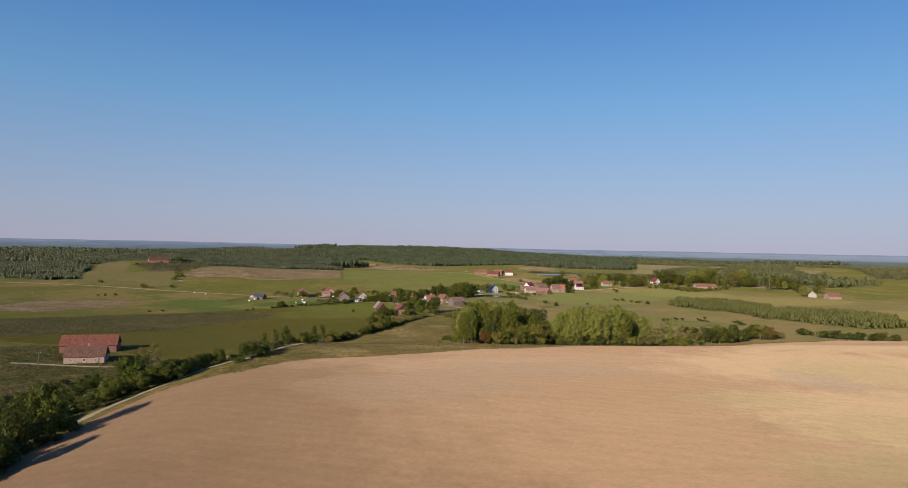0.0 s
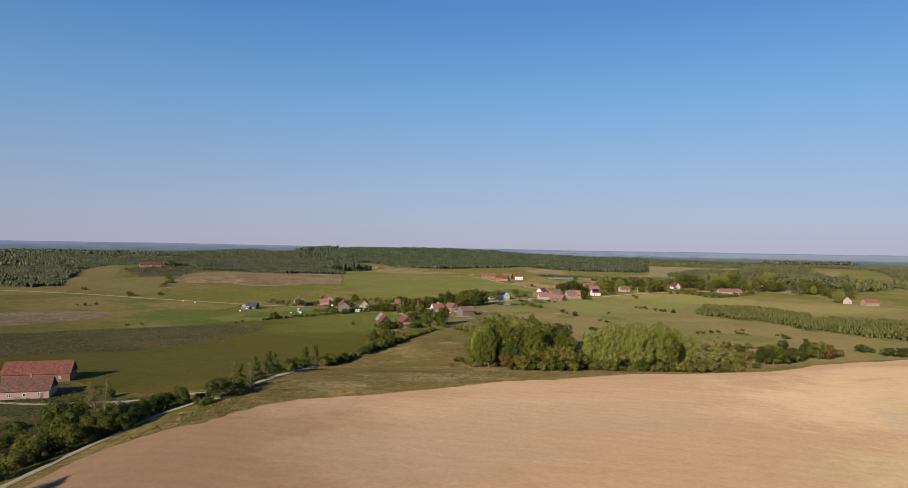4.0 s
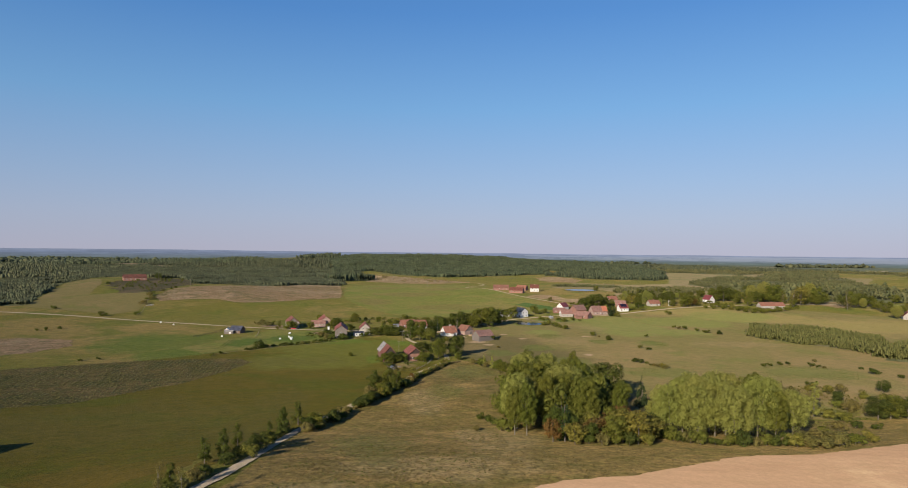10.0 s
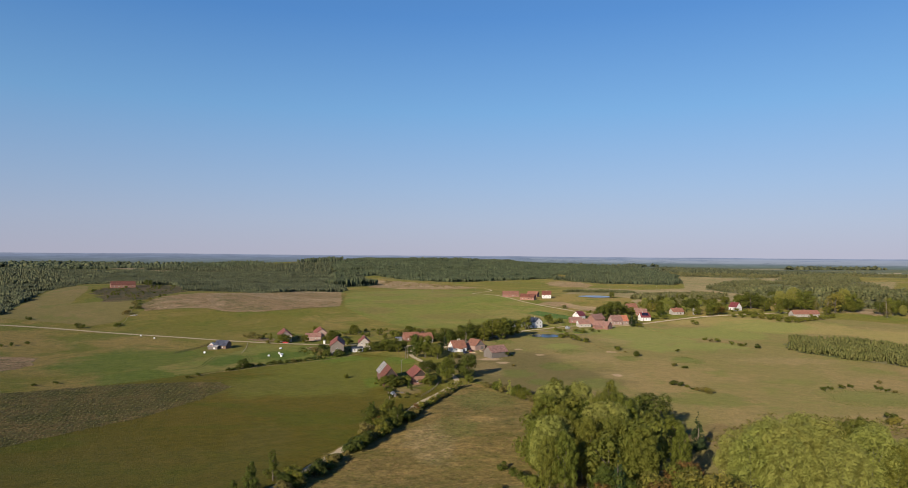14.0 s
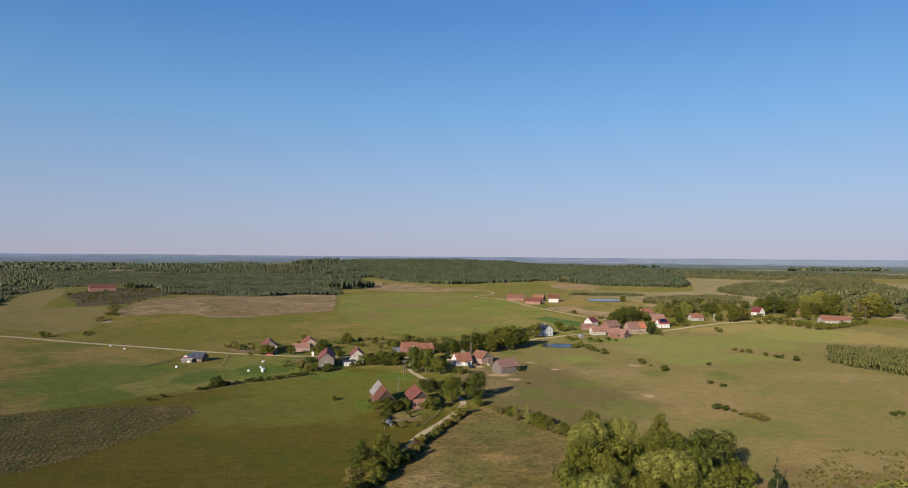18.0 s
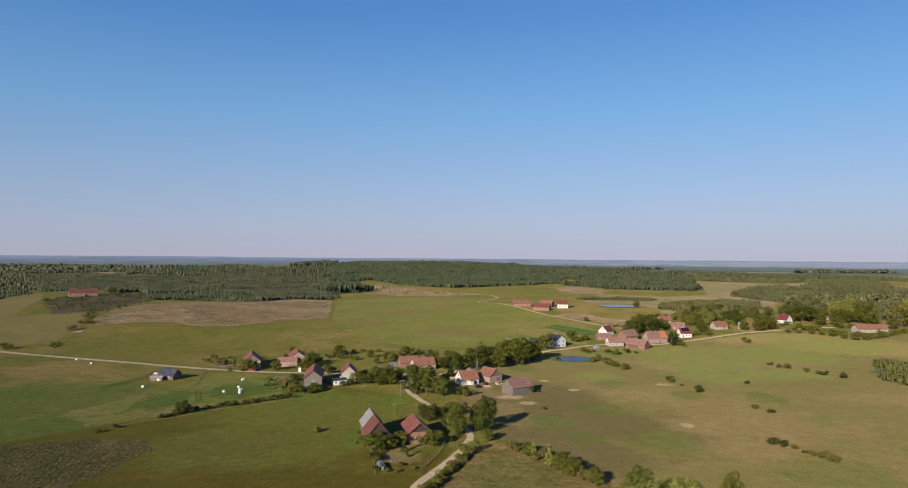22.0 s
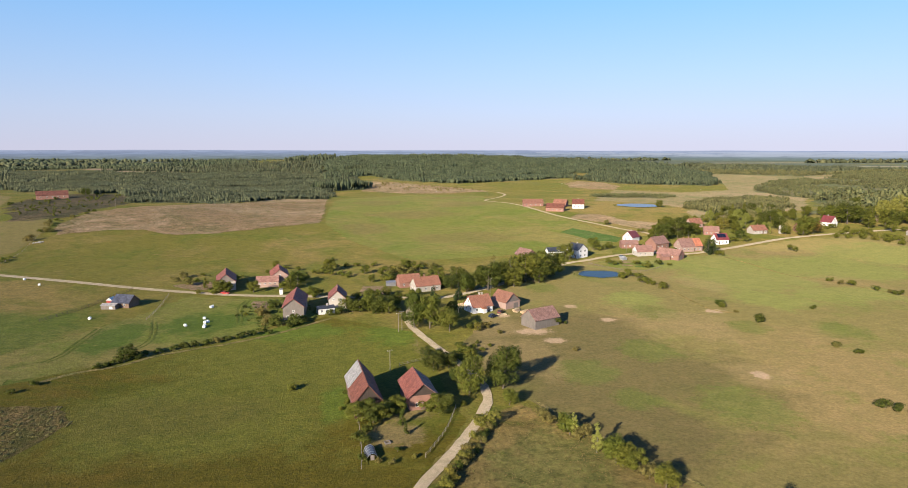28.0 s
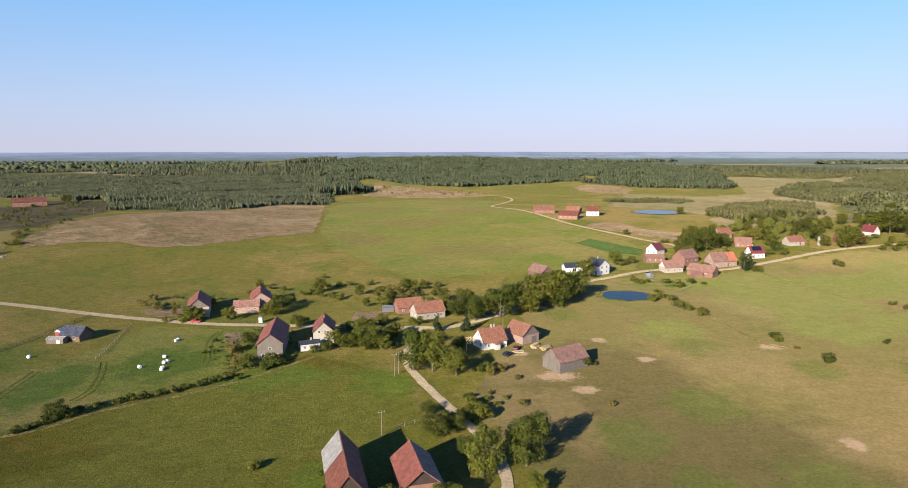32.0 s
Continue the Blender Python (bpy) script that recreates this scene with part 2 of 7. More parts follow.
TRODDEN_EARTH = ((87, 88, 3.2, 3.5), (97, 65, 3.6, 3.2), (69, 40, 5, 3.6), (63, 52, 8, 5), (55, 75, 3.5, 3), (147, 75, 5, 4), (126, 0, 3, 4))
# pale eastern spots paint in the brightening opposite the sun
M["pasture"] = land("grazed_pasture", (0.120, 0.101, 0.036), (0.145, 0.110, 0.046), (0.097, 0.099, 0.026), 0.03, 1.0, (0.55, 0.35), 0.36, bump=0.5, depth=0.4, spots=(((0.078, 0.065, 0.026), ((74, 40, 40, 56), (60, 5, 28, 46), (92, 0, 40, 40), (75, -35, 30, 30)), 0.03, 0.8), ((0.185, 0.150, 0.052), ((345, 190, 60, 44), (300, 235, 60, 26), (420, 130, 80, 60), (470, -40, 90, 90)), 0.02, 0.65), (GREEN, FRESH_GRASS, 0.05, 0.55), ((0.070, 0.092, 0.018), WEED_PATCHES, 0.14, 0.5), ((0.100, 0.072, 0.032), ((117, -122, 14, 10), (132, -123, 14, 10), (151, -118, 14, 9), (131, -108, 12, 8), (167, -118, 16, 9), (191, -117, 18, 9)), 0.14, 0.7), (STRAW, STRAW_PATCHES, 0.05, 0.42), (EARTH, TRODDEN_EARTH, 0.5, 0.9)))
M["lush"] = land("lush_grass", (0.106, 0.112, 0.024), (0.134, 0.117, 0.036), (0.084, 0.106, 0.018), 0.03, 1.2, (0.62, 0.5), 0.55, spots=(((0.118, 0.094, 0.034), ((20, 430, 50, 34), (80, 520, 34, 50), (-15, 560, 34, 46), (60, 300, 46, 26), (-20, 350, 26, 30), (70, 650, 50, 30)), 0.025, 0.6), ((0.046, 0.078, 0.011), ((-68, 76, 22, 20), (-95, 60, 12, 26)), 0.1, 0.8),))
M["rough"] = land("rough_dry_meadow", (0.126, 0.095, 0.032), (0.160, 0.114, 0.042), (0.094, 0.082, 0.022), 0.06, 0.6, (0.5, 0.5), 0.7, (1, 1.8, 1), 0.5, 0.8, 0.6, spots=(((0.18, 0.138, 0.064), ((20, -230, 30, 14), (40, -190, 16, 30), (-10, -250, 16, 10), (70, -95, 18, 12), (20, -120, 10, 30)), 0.08, 0.7), ((0.096, 0.078, 0.028), ((62, -76, 30, 44), (40, -62, 24, 34)), 0.03, 0.75), ((0.082, 0.088, 0.024), ((52, -50, 14, 20), (0, -200, 14, 30), (30, -100, 10, 18), (40, -60, 10, 16)), 0.1, 0.6)))
M["scrub"] = land("weedy_scrub_ground", (0.080, 0.068, 0.021), (0.112, 0.084, 0.031), (0.050, 0.058, 0.013), 0.08, 0.7, (0.5, 0.5), 1.0, bump=1.0, depth=0.8)
M["clearing"] = land("bracken_clearing", (0.1848, 0.1309, 0.0717), (0.2365, 0.1760, 0.1064), (0.1298, 0.1078, 0.0504), 0.04, 0.7, (0.5, 0.45), 0.85, bump=1.0, depth=1.0)
M["heather"] = land("dark_heather_ground", (0.060, 0.052, 0.027), (0.082, 0.064, 0.036), (0.044, 0.046, 0.019), 0.06, 0.7, (0.5, 0.5), 0.9, bump=1.0, depth=0.8)
M["crop"] = land("weedy_crop", (0.074, 0.061, 0.019), (0.100, 0.076, 0.028), (0.053, 0.053, 0.013), 0.08, 0.8, (0.5, 0.6), 0.8, bump=1.0, depth=0.7)
# darker west, paler east: soil tone with sunlit-slope shading painted in
M["soil"] = land("tilled_sandy_soil", (0.300, 0.194, 0.114), (0.335, 0.226, 0.142), (0.2618, 0.1650, 0.0963), 0.012, 0.8, (0.5, 0.4), 0.15, (0.35, 2.2, 1), 0.25, 0.5, 0.15, rows=(1.97, 0.062, 0.09, 0.36, 0.58, 6.0), spots=(((0.20, 0.16, 0.085), ((150, -370, 60, 30), (220, -320, 60, 40), (120, -410, 50, 20)), 0.09, 0.4), ((0.175, 0.108, 0.058), ((-75, -390, 135, 160),), 0.006, 0.6), ((0.275, 0.195, 0.128), ((20, -330, 40, 22), (60, -300, 50, 20)), 0.04, 0.6), ((0.400, 0.285, 0.165), ((180, -285, 85, 55), (160, -350, 60, 50), (235, -215, 70, 45), (250, -330, 90, 90)), 0.02, 0.75), ((0.285, 0.215, 0.150), ((160, -307, 17, 26),), 0.05, 0.6), ((0.290, 0.232, 0.118), ((114, -340, 26, 15), (141, -372, 36, 20), (108, -397, 26, 13), (188, -288, 34, 26), (150, -405, 34, 20)), 0.2, 0.45)))
M["floor"] = land("heathy_undergrowth", (0.076, 0.080, 0.036), (0.110, 0.096, 0.050), (0.060, 0.070, 0.030), 0.05, 0.5)
M["greens"] = land("vegetable_rows", (0.050, 0.086, 0.019), (0.066, 0.092, 0.026), (0.042, 0.075, 0.015), 0.1, 1.5)
# straw colour greyed slightly to carry the haze of distance
M["pale_meadow"] = land("pale_dry_meadow", (0.150, 0.124, 0.060), (0.190, 0.146, 0.082), (0.112, 0.110, 0.044), 0.02, 0.6, (0.5, 0.5), 0.6)
M["gravel"] = land("gravel_road", (0.2513, 0.2091, 0.1442), (0.2794, 0.2318, 0.1644), (0.2076, 0.1714, 0.1148), 0.25, 3.0, (0.5, 0.4), 0.45, bump=0.4, depth=0.06)
M["bare"] = land("bare_earth", (0.20, 0.15, 0.097), (0.235, 0.18, 0.122), (0.165, 0.125, 0.075), 0.2, 2.0, (0.5, 0.5), 0.6)
M["garden"] = land("dug_garden", (0.15, 0.108, 0.066), (0.2, 0.14, 0.09), (0.11, 0.095, 0.045), 0.4, 2.0, (0.5, 0.5), 0.8)
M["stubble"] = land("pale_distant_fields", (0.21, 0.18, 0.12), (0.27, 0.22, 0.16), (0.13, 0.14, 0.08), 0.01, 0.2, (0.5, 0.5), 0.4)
M["bank"] = land("uncut_grass_bank", (0.125, 0.108, 0.040), (0.165, 0.128, 0.060), (0.075, 0.085, 0.02), 0.25, 1.5, (0.5, 0.5), 1.0)
M["ruts"] = land("pressed_grass_ruts", (0.070, 0.086, 0.0150), (0.094, 0.092, 0.0210), (0.056, 0.072, 0.0130), 0.2, 1.5, (0.4, 0.5), 0.6)
M["tile_red"] = tiled("weathered_red_tile", (0.115, 0.036, 0.022), (0.20, 0.072, 0.044))
M["tile_bright"] = tiled("bright_red_clay_tile", (0.180, 0.052, 0.036), (0.290, 0.100, 0.068))
M["tile_orange"] = tiled("orange_clay_tile", (0.230, 0.092, 0.054), (0.281, 0.132, 0.084))
M["tile_new"] = tiled("new_orange_tile", (0.40, 0.135, 0.07), (0.46, 0.17, 0.095))
M["tile_brown"] = tiled("faded_pinkish_tile", (0.215, 0.104, 0.078), (0.315, 0.180, 0.140))
M["tile_pink"] = tiled("bright_red_sheet_roof", (0.179, 0.035, 0.033), (0.217, 0.055, 0.050), 0.3, 0.5)
M["roof_dark"] = tiled("dark_grey_roof", (0.03, 0.034, 0.042), (0.06, 0.065, 0.075), 0.35, 0.5)
M["roof_grey"] = tiled("grey_fibre_cement_roof", (0.24, 0.23, 0.22), (0.33, 0.31, 0.29), 0.9)
M["sheet"] = tiled("ribbed_dark_sheet_metal", (0.030, 0.033, 0.048), (0.11, 0.11, 0.135), 5.0, 0.4)
M["white"] = plain("white_render", (0.626, 0.609, 0.574), (0.713, 0.696, 0.661), 0.3, 0.85)
M["cream"] = plain("pale_grey_cream_render", (0.336, 0.299, 0.252), (0.437, 0.394, 0.336), 0.4, 0.9)
M["brick"] = plain("old_red_brick", (0.220, 0.105, 0.078), (0.317, 0.170, 0.125), 0.5, 0.9, 5.0)
M["pinkwall"] = plain("pinkish_rendered_brick", (0.296, 0.192, 0.152), (0.366, 0.262, 0.216), 0.5, 0.9, 5.0)
M["wood"] = boarded("grey_weathered_boards", (0.11, 0.093, 0.080), (0.215, 0.185, 0.158))
M["old_brick"] = plain("dark_old_brick", (0.13, 0.062, 0.044), (0.21, 0.105, 0.075), 0.5, 0.9, 5.0)
M["tile_old"] = tiled("dark_brown_tile", (0.085, 0.040, 0.028), (0.165, 0.078, 0.055))
M["wood_dark"] = boarded("dark_boards", (0.022, 0.016, 0.013), (0.07, 0.048, 0.036))
M["wood_brown"] = boarded("brown_boards", (0.12, 0.075, 0.05), (0.2, 0.13, 0.09))
M["timber"] = plain("pale_sawn_timber", (0.50, 0.35, 0.19), (0.66, 0.50, 0.31), 2.0, 0.8)
M["post"] = plain("weathered_post", (0.13, 0.11, 0.09), (0.22, 0.19, 0.16), 2.0, 0.85)
M["stone"] = plain("pale_fieldstone", (0.231, 0.211, 0.182), (0.330, 0.308, 0.276), 1.5, 0.9)
M["bark"] = plain("bark", (0.09, 0.07, 0.05), (0.17, 0.14, 0.11), 1.5, 0.95, 10.0, 0.0, 0.6)
M["bark_pale"] = plain("pale_bark", (0.112, 0.095, 0.072), (0.210, 0.184, 0.143), 1.5, 0.9, 10.0)
M["wrap"] = plain("white_bale_film", (0.78, 0.78, 0.76), (0.86, 0.86, 0.85), 1.0, 0.35)
M["barn_red"] = plain("faded_red_boards", (0.22, 0.04, 0.03), (0.30, 0.06, 0.05), 1.0, 0.8)
M["red"] = plain("red_paint", (0.42, 0.03, 0.025), (0.48, 0.045, 0.035), 1.0, 0.35)
M["dark_red"] = plain("dark_red_paint", (0.12, 0.015, 0.014), (0.15, 0.022, 0.02), 1.0, 0.3)
M["blue_car"] = plain("dark_blue_paint", (0.015, 0.025, 0.05), (0.025, 0.035, 0.07), 1.0, 0.25)
M["tyre"] = plain("tyre_rubber", (0.015, 0.015, 0.016), (0.03, 0.03, 0.03), 3.0, 0.8)
M["plastic"] = plain("greenhouse_film", (0.056, 0.063, 0.076), (0.091, 0.096, 0.109), 1.0, 0.3)
M["metal"] = plain("galvanised_metal", (0.35, 0.36, 0.37), (0.5, 0.5, 0.51), 1.0, 0.4, 6.0, 0.7)
M["leaf_oak"] = leafy("leaves_dull_green", (0.052, 0.065, 0.011), (0.094, 0.104, 0.020))
M["leaf_willow"] = leafy("leaves_pale_green", (0.194, 0.198, 0.042), (0.258, 0.248, 0.060))
M["leaf_poplar"] = leafy("leaves_mid_green", (0.090, 0.100, 0.016), (0.138, 0.138, 0.024))
M["leaf_yellow"] = leafy("leaves_turning_yellow", (0.118, 0.110, 0.022), (0.210, 0.182, 0.036))
M["leaf_orange"] = leafy("leaves_turning_orange", (0.112, 0.062, 0.019), (0.176, 0.105, 0.031))
M["leaf_brown"] = leafy("leaves_brownish", (0.106, 0.088, 0.025), (0.190, 0.160, 0.048))
M["leaf_dark"] = leafy("leaves_dark_green", (0.034, 0.047, 0.009), (0.088, 0.097, 0.020))
M["needle"] = leafy("needles", (0.020, 0.036, 0.014), (0.053, 0.073, 0.026))
# forest and forest_mixed are paled and greyed to paint in distance haze
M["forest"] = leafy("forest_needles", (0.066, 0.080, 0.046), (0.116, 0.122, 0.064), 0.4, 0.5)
M["forest_birch"] = leafy("young_birch_leaves", (0.110, 0.116, 0.034), (0.158, 0.152, 0.050), 0.4, 0.3)
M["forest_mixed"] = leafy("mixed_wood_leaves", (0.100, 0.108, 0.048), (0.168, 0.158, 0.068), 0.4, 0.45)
M["crop_leaf"] = leafy("dull_crop_leaves", (0.084, 0.078, 0.021), (0.140, 0.116, 0.038))
M["weed"] = leafy("tall_weeds", (0.128, 0.095, 0.034), (0.190, 0.140, 0.056))
M["weed_green"] = leafy("green_weeds", (0.058, 0.075, 0.014), (0.117, 0.131, 0.033))
m, nt, b = node_set("window_glass")
b.inputs["Base Color"].default_value, b.inputs["Roughness"].default_value = (0.02, 0.025, 0.03, 1), 0.08
M["glass"] = m
m, nt, b = node_set("pond_water")
b.inputs["Base Color"].default_value, b.inputs["Roughness"].default_value = (0.008, 0.014, 0.022, 1), 0.08
b.inputs["IOR"].default_value = 1.33
b.inputs["Specular IOR Level"].default_value = 0.1
bumped(nt, b, noise_tex(nt, position(nt), 2.2, 3), 0.25, 0.04)
M["water"] = m
m, nt, b = node_set("solar_panel")
b.inputs["Base Color"].default_value, b.inputs["Roughness"].default_value = (0.012, 0.016, 0.035, 1), 0.12
M["panel"] = m


# ---- the lie of the land ----
def smooth(t):
    t = np.clip(t, 0.0, 1.0)
    return t * t * (3 - 2 * t)


def mound(x, y, h, cx, cy, sx, sy):
    return h * np.exp(-((x - cx) / sx) ** 2 - ((y - cy) / sy) ** 2)


def height(x, y):
    z = 0.8 + 9.3 * smooth((x + 95) / 62) * smooth((-150 - y) / 95) * (1 - 0.5 * smooth((x - 230) / 250))
    z = z + mound(x, y, 2, 30, -330, 120, 70) - mound(x, y, 2.5, 190, -330, 70, 90)
    z = z + mound(x, y, 1.5, 120, 90, 120, 60)
    z = z + mound(x, y, 18, -350, 540, 220, 200) + mound(x, y, 8.5, -210, 370, 150, 110)
    z = z + mound(x, y, 9.5, 190, 480, 220, 170) + mound(x, y, 5.5, 360, 330, 180, 150)
    z = z + mound(x, y, 24, 190, 1520, 600, 280) + mound(x, y, 19, -210, 1440, 450, 300)
    z = z + mound(x, y, 8, -900, 1100, 500, 400) + mound(x, y, 8, 800, 1100, 500, 400)
    z = z - 34 * smooth((np.hypot(x, y) - 1750) / 900)
    return z + 24 * np.minimum(1.0, np.maximum(0.0, np.hypot(x, y) - 300) / 4300) ** 0.8


def ground_z(x, y):
    return float(height(np.float64(x), np.float64(y)))


def part(name, bm, material, parent=None, label=""):
    """One mesh object from a bmesh, under a thing or a part."""
    me = bpy.data.meshes.new(name)
    bm.to_mesh(me)
    bm.free()
    me.materials.append(material)
    ob = new(name, me)
    ob.parent = parent
    if label:
        ob["label"] = label
    return ob


def raw(name, verts, faces, material, parent=None, smooth_shade=False):
    """One mesh object from arrays of places and equal-sided faces."""
    me = bpy.data.meshes.new(name)
    v, f = np.asarray(verts, np.float32), np.asarray(faces, np.int32)
    me.vertices.add(len(v))
    me.vertices.foreach_set("co", v.ravel())
    me.loops.add(f.size)
    me.loops.foreach_set("vertex_index", f.ravel())
    me.polygons.add(len(f))
    me.polygons.foreach_set("loop_start", np.arange(len(f), dtype=np.int32) * f.shape[1])
    if smooth_shade:
        me.polygons.foreach_set("use_smooth", np.ones(len(f), bool))
    me.update(calc_edges=True)
    me.materials.append(material)
    ob = new(name, me)
    ob.parent = parent
    return ob


def axis(lo, hi, core_lo, core_hi, step, grow=1.07):
    """Grid lines, even in the core and ever wider towards the rim."""
    out = list(np.arange(core_lo, core_hi + step, step))
    for end, sign in ((lo, -1), (hi, 1)):
        s, p = step, out[0] if sign < 0 else out[-1]
        while (p - end) * sign < 0:
            s *= grow
            p += sign * s
            out.insert(0, p) if sign < 0 else out.append(p)
    return np.array(out)


gx, gy = axis(-4500, 4500, -450, 600, 7), axis(-1500, 4300, -560, 700, 7)
X, Y = np.meshgrid(gx, gy)
Z = height(X, Y)
idx = np.arange(X.size).reshape(X.shape)
quads = np.stack([idx[:-1, :-1], idx[:-1, 1:], idx[1:, 1:], idx[1:, :-1]], -1).reshape(-1, 4)
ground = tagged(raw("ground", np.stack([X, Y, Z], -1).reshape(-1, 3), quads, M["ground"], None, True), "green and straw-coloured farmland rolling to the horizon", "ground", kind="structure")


# the plain and low hills at the rim of the view, haze painted as glow
arc = [(12 + 4450 * math.sin(a), -335 + 4450 * math.cos(a)) for a in np.linspace(-0.9, 0.9, 420)]
bv, bf = [], []
for i, (ax, ay) in enumerate(arc):
    top = 49 + 4 * noise.noise((ax * 0.0011, 3.1, 0)) + 1.5 * noise.noise((ax * 0.006, 7.7, 0)) + 9 * max(0.0, -ax / 2700) ** 1.5
    bv += [(ax, ay, -60), (ax, ay, 10), (ax, ay, top)]
    if i:
        bf += [(3 * i - 3, 3 * i, 3 * i + 1, 3 * i - 2), (3 * i - 2, 3 * i + 1, 3 * i + 2, 3 * i - 1)]
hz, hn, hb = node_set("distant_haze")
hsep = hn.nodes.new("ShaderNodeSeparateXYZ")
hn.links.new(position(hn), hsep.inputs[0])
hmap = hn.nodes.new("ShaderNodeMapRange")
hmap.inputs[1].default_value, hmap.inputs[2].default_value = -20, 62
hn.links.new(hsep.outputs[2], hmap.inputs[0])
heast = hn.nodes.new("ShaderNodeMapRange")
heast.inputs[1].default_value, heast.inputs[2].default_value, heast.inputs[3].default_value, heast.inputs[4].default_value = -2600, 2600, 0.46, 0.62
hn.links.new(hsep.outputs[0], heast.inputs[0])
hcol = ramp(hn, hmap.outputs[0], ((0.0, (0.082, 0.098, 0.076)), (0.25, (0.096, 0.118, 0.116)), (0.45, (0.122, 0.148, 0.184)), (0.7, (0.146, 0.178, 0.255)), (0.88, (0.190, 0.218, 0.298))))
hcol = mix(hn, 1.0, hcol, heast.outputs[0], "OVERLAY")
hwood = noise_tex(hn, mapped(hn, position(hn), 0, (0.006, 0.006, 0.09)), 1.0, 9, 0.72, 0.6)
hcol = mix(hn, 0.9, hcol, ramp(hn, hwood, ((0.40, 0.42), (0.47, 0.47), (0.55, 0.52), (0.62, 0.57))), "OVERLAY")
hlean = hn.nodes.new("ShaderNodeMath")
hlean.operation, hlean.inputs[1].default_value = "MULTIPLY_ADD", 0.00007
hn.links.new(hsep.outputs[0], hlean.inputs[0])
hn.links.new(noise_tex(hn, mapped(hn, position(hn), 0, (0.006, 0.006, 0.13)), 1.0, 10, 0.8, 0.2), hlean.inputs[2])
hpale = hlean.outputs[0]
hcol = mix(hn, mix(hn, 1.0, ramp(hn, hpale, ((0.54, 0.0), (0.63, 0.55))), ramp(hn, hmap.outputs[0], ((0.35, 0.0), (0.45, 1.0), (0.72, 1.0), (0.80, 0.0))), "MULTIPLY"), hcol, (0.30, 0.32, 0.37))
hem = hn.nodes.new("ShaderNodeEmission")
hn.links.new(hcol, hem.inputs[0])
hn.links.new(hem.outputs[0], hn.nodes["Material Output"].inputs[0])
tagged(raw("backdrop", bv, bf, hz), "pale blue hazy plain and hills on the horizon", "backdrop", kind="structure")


def sheet(name, outline, material, lift, step=7.0, wobble=0.6, label="", seed=0, dens=3.0):
    """A patch of land cover lying on the ground within an outline, its rim a little uneven."""
    rng = random.Random(seed)
    rim = []
    for (ax, ay), (bx, by) in zip(outline, outline[1:] + outline[:1]):
        n = max(1, int(math.hypot(bx - ax, by - ay) / dens))
        for i in range(n):
            u = i / n
            rim.append(Vector((ax + (bx - ax) * u + rng.uniform(-wobble, wobble), ay + (by - ay) * u + rng.uniform(-wobble, wobble))))
    xs, ys = [p[0] for p in outline], [p[1] for p in outline]
    inner = []
    yy = min(ys)
    while yy < max(ys):
        xx = min(xs)
        while xx < max(xs):
            inner.append(Vector((xx, yy)))
            xx += step
        yy += step
    n = len(rim)
    v, _, f, *_ = geometry.delaunay_2d_cdt(rim + inner, [], [list(range(n))], 1, 0.02)
    me = bpy.data.meshes.new(name)
    me.from_pydata([(p[0], p[1], ground_z(p[0], p[1]) + lift) for p in v], [], [list(q) for q in f])
    me.materials.append(material)
    for q in me.polygons:
        q.use_smooth = True
    return tagged(new(name, me), label, "field", kind="structure")


def spline(pts, step=4.0):
    """A smooth line through points, in even steps."""
    P = [Vector((p[0], p[1])) for p in pts]
    P = [2 * P[0] - P[1]] + P + [2 * P[-1] - P[-2]]
    out = []
    for a, b, c, d in zip(P, P[1:], P[2:], P[3:]):
        n = max(1, int((c - b).length / step))
        for i in range(n):
            t = i / n
            out.append(0.5 * (2 * b + (c - a) * t + (2 * a - 5 * b + 4 * c - d) * t * t + (3 * b - a - 3 * c + d) * t ** 3))
    return out + [P[-2]]


def road(name, pts, width, material, lift, label, seed=1):
    """A strip of road along a line, cambered, with ragged edges."""
    rng = random.Random(seed)
    line = spline(pts, 2.5)
    verts, faces = [], []
    for i, p in enumerate(line):
        d = (line[min(i + 1, len(line) - 1)] - line[max(i - 1, 0)]).normalized()
        n = Vector((-d.y, d.x))
        for k, (s, up) in enumerate(((-0.5, 0), (-0.2, 0.05), (0.2, 0.05), (0.5, 0))):
            q = p + n * (s * width + (rng.uniform(-0.25, 0.25) if k in (0, 3) else 0))
            verts.append((q.x, q.y, ground_z(q.x, q.y) + lift + up))
        if i:
            for k in range(3):
                faces.append((4 * i + k, 4 * i + 1 + k, 4 * i - 3 + k, 4 * i - 4 + k))
    return tagged(raw(name, verts, faces, material, None, True), label, "road", kind="structure")


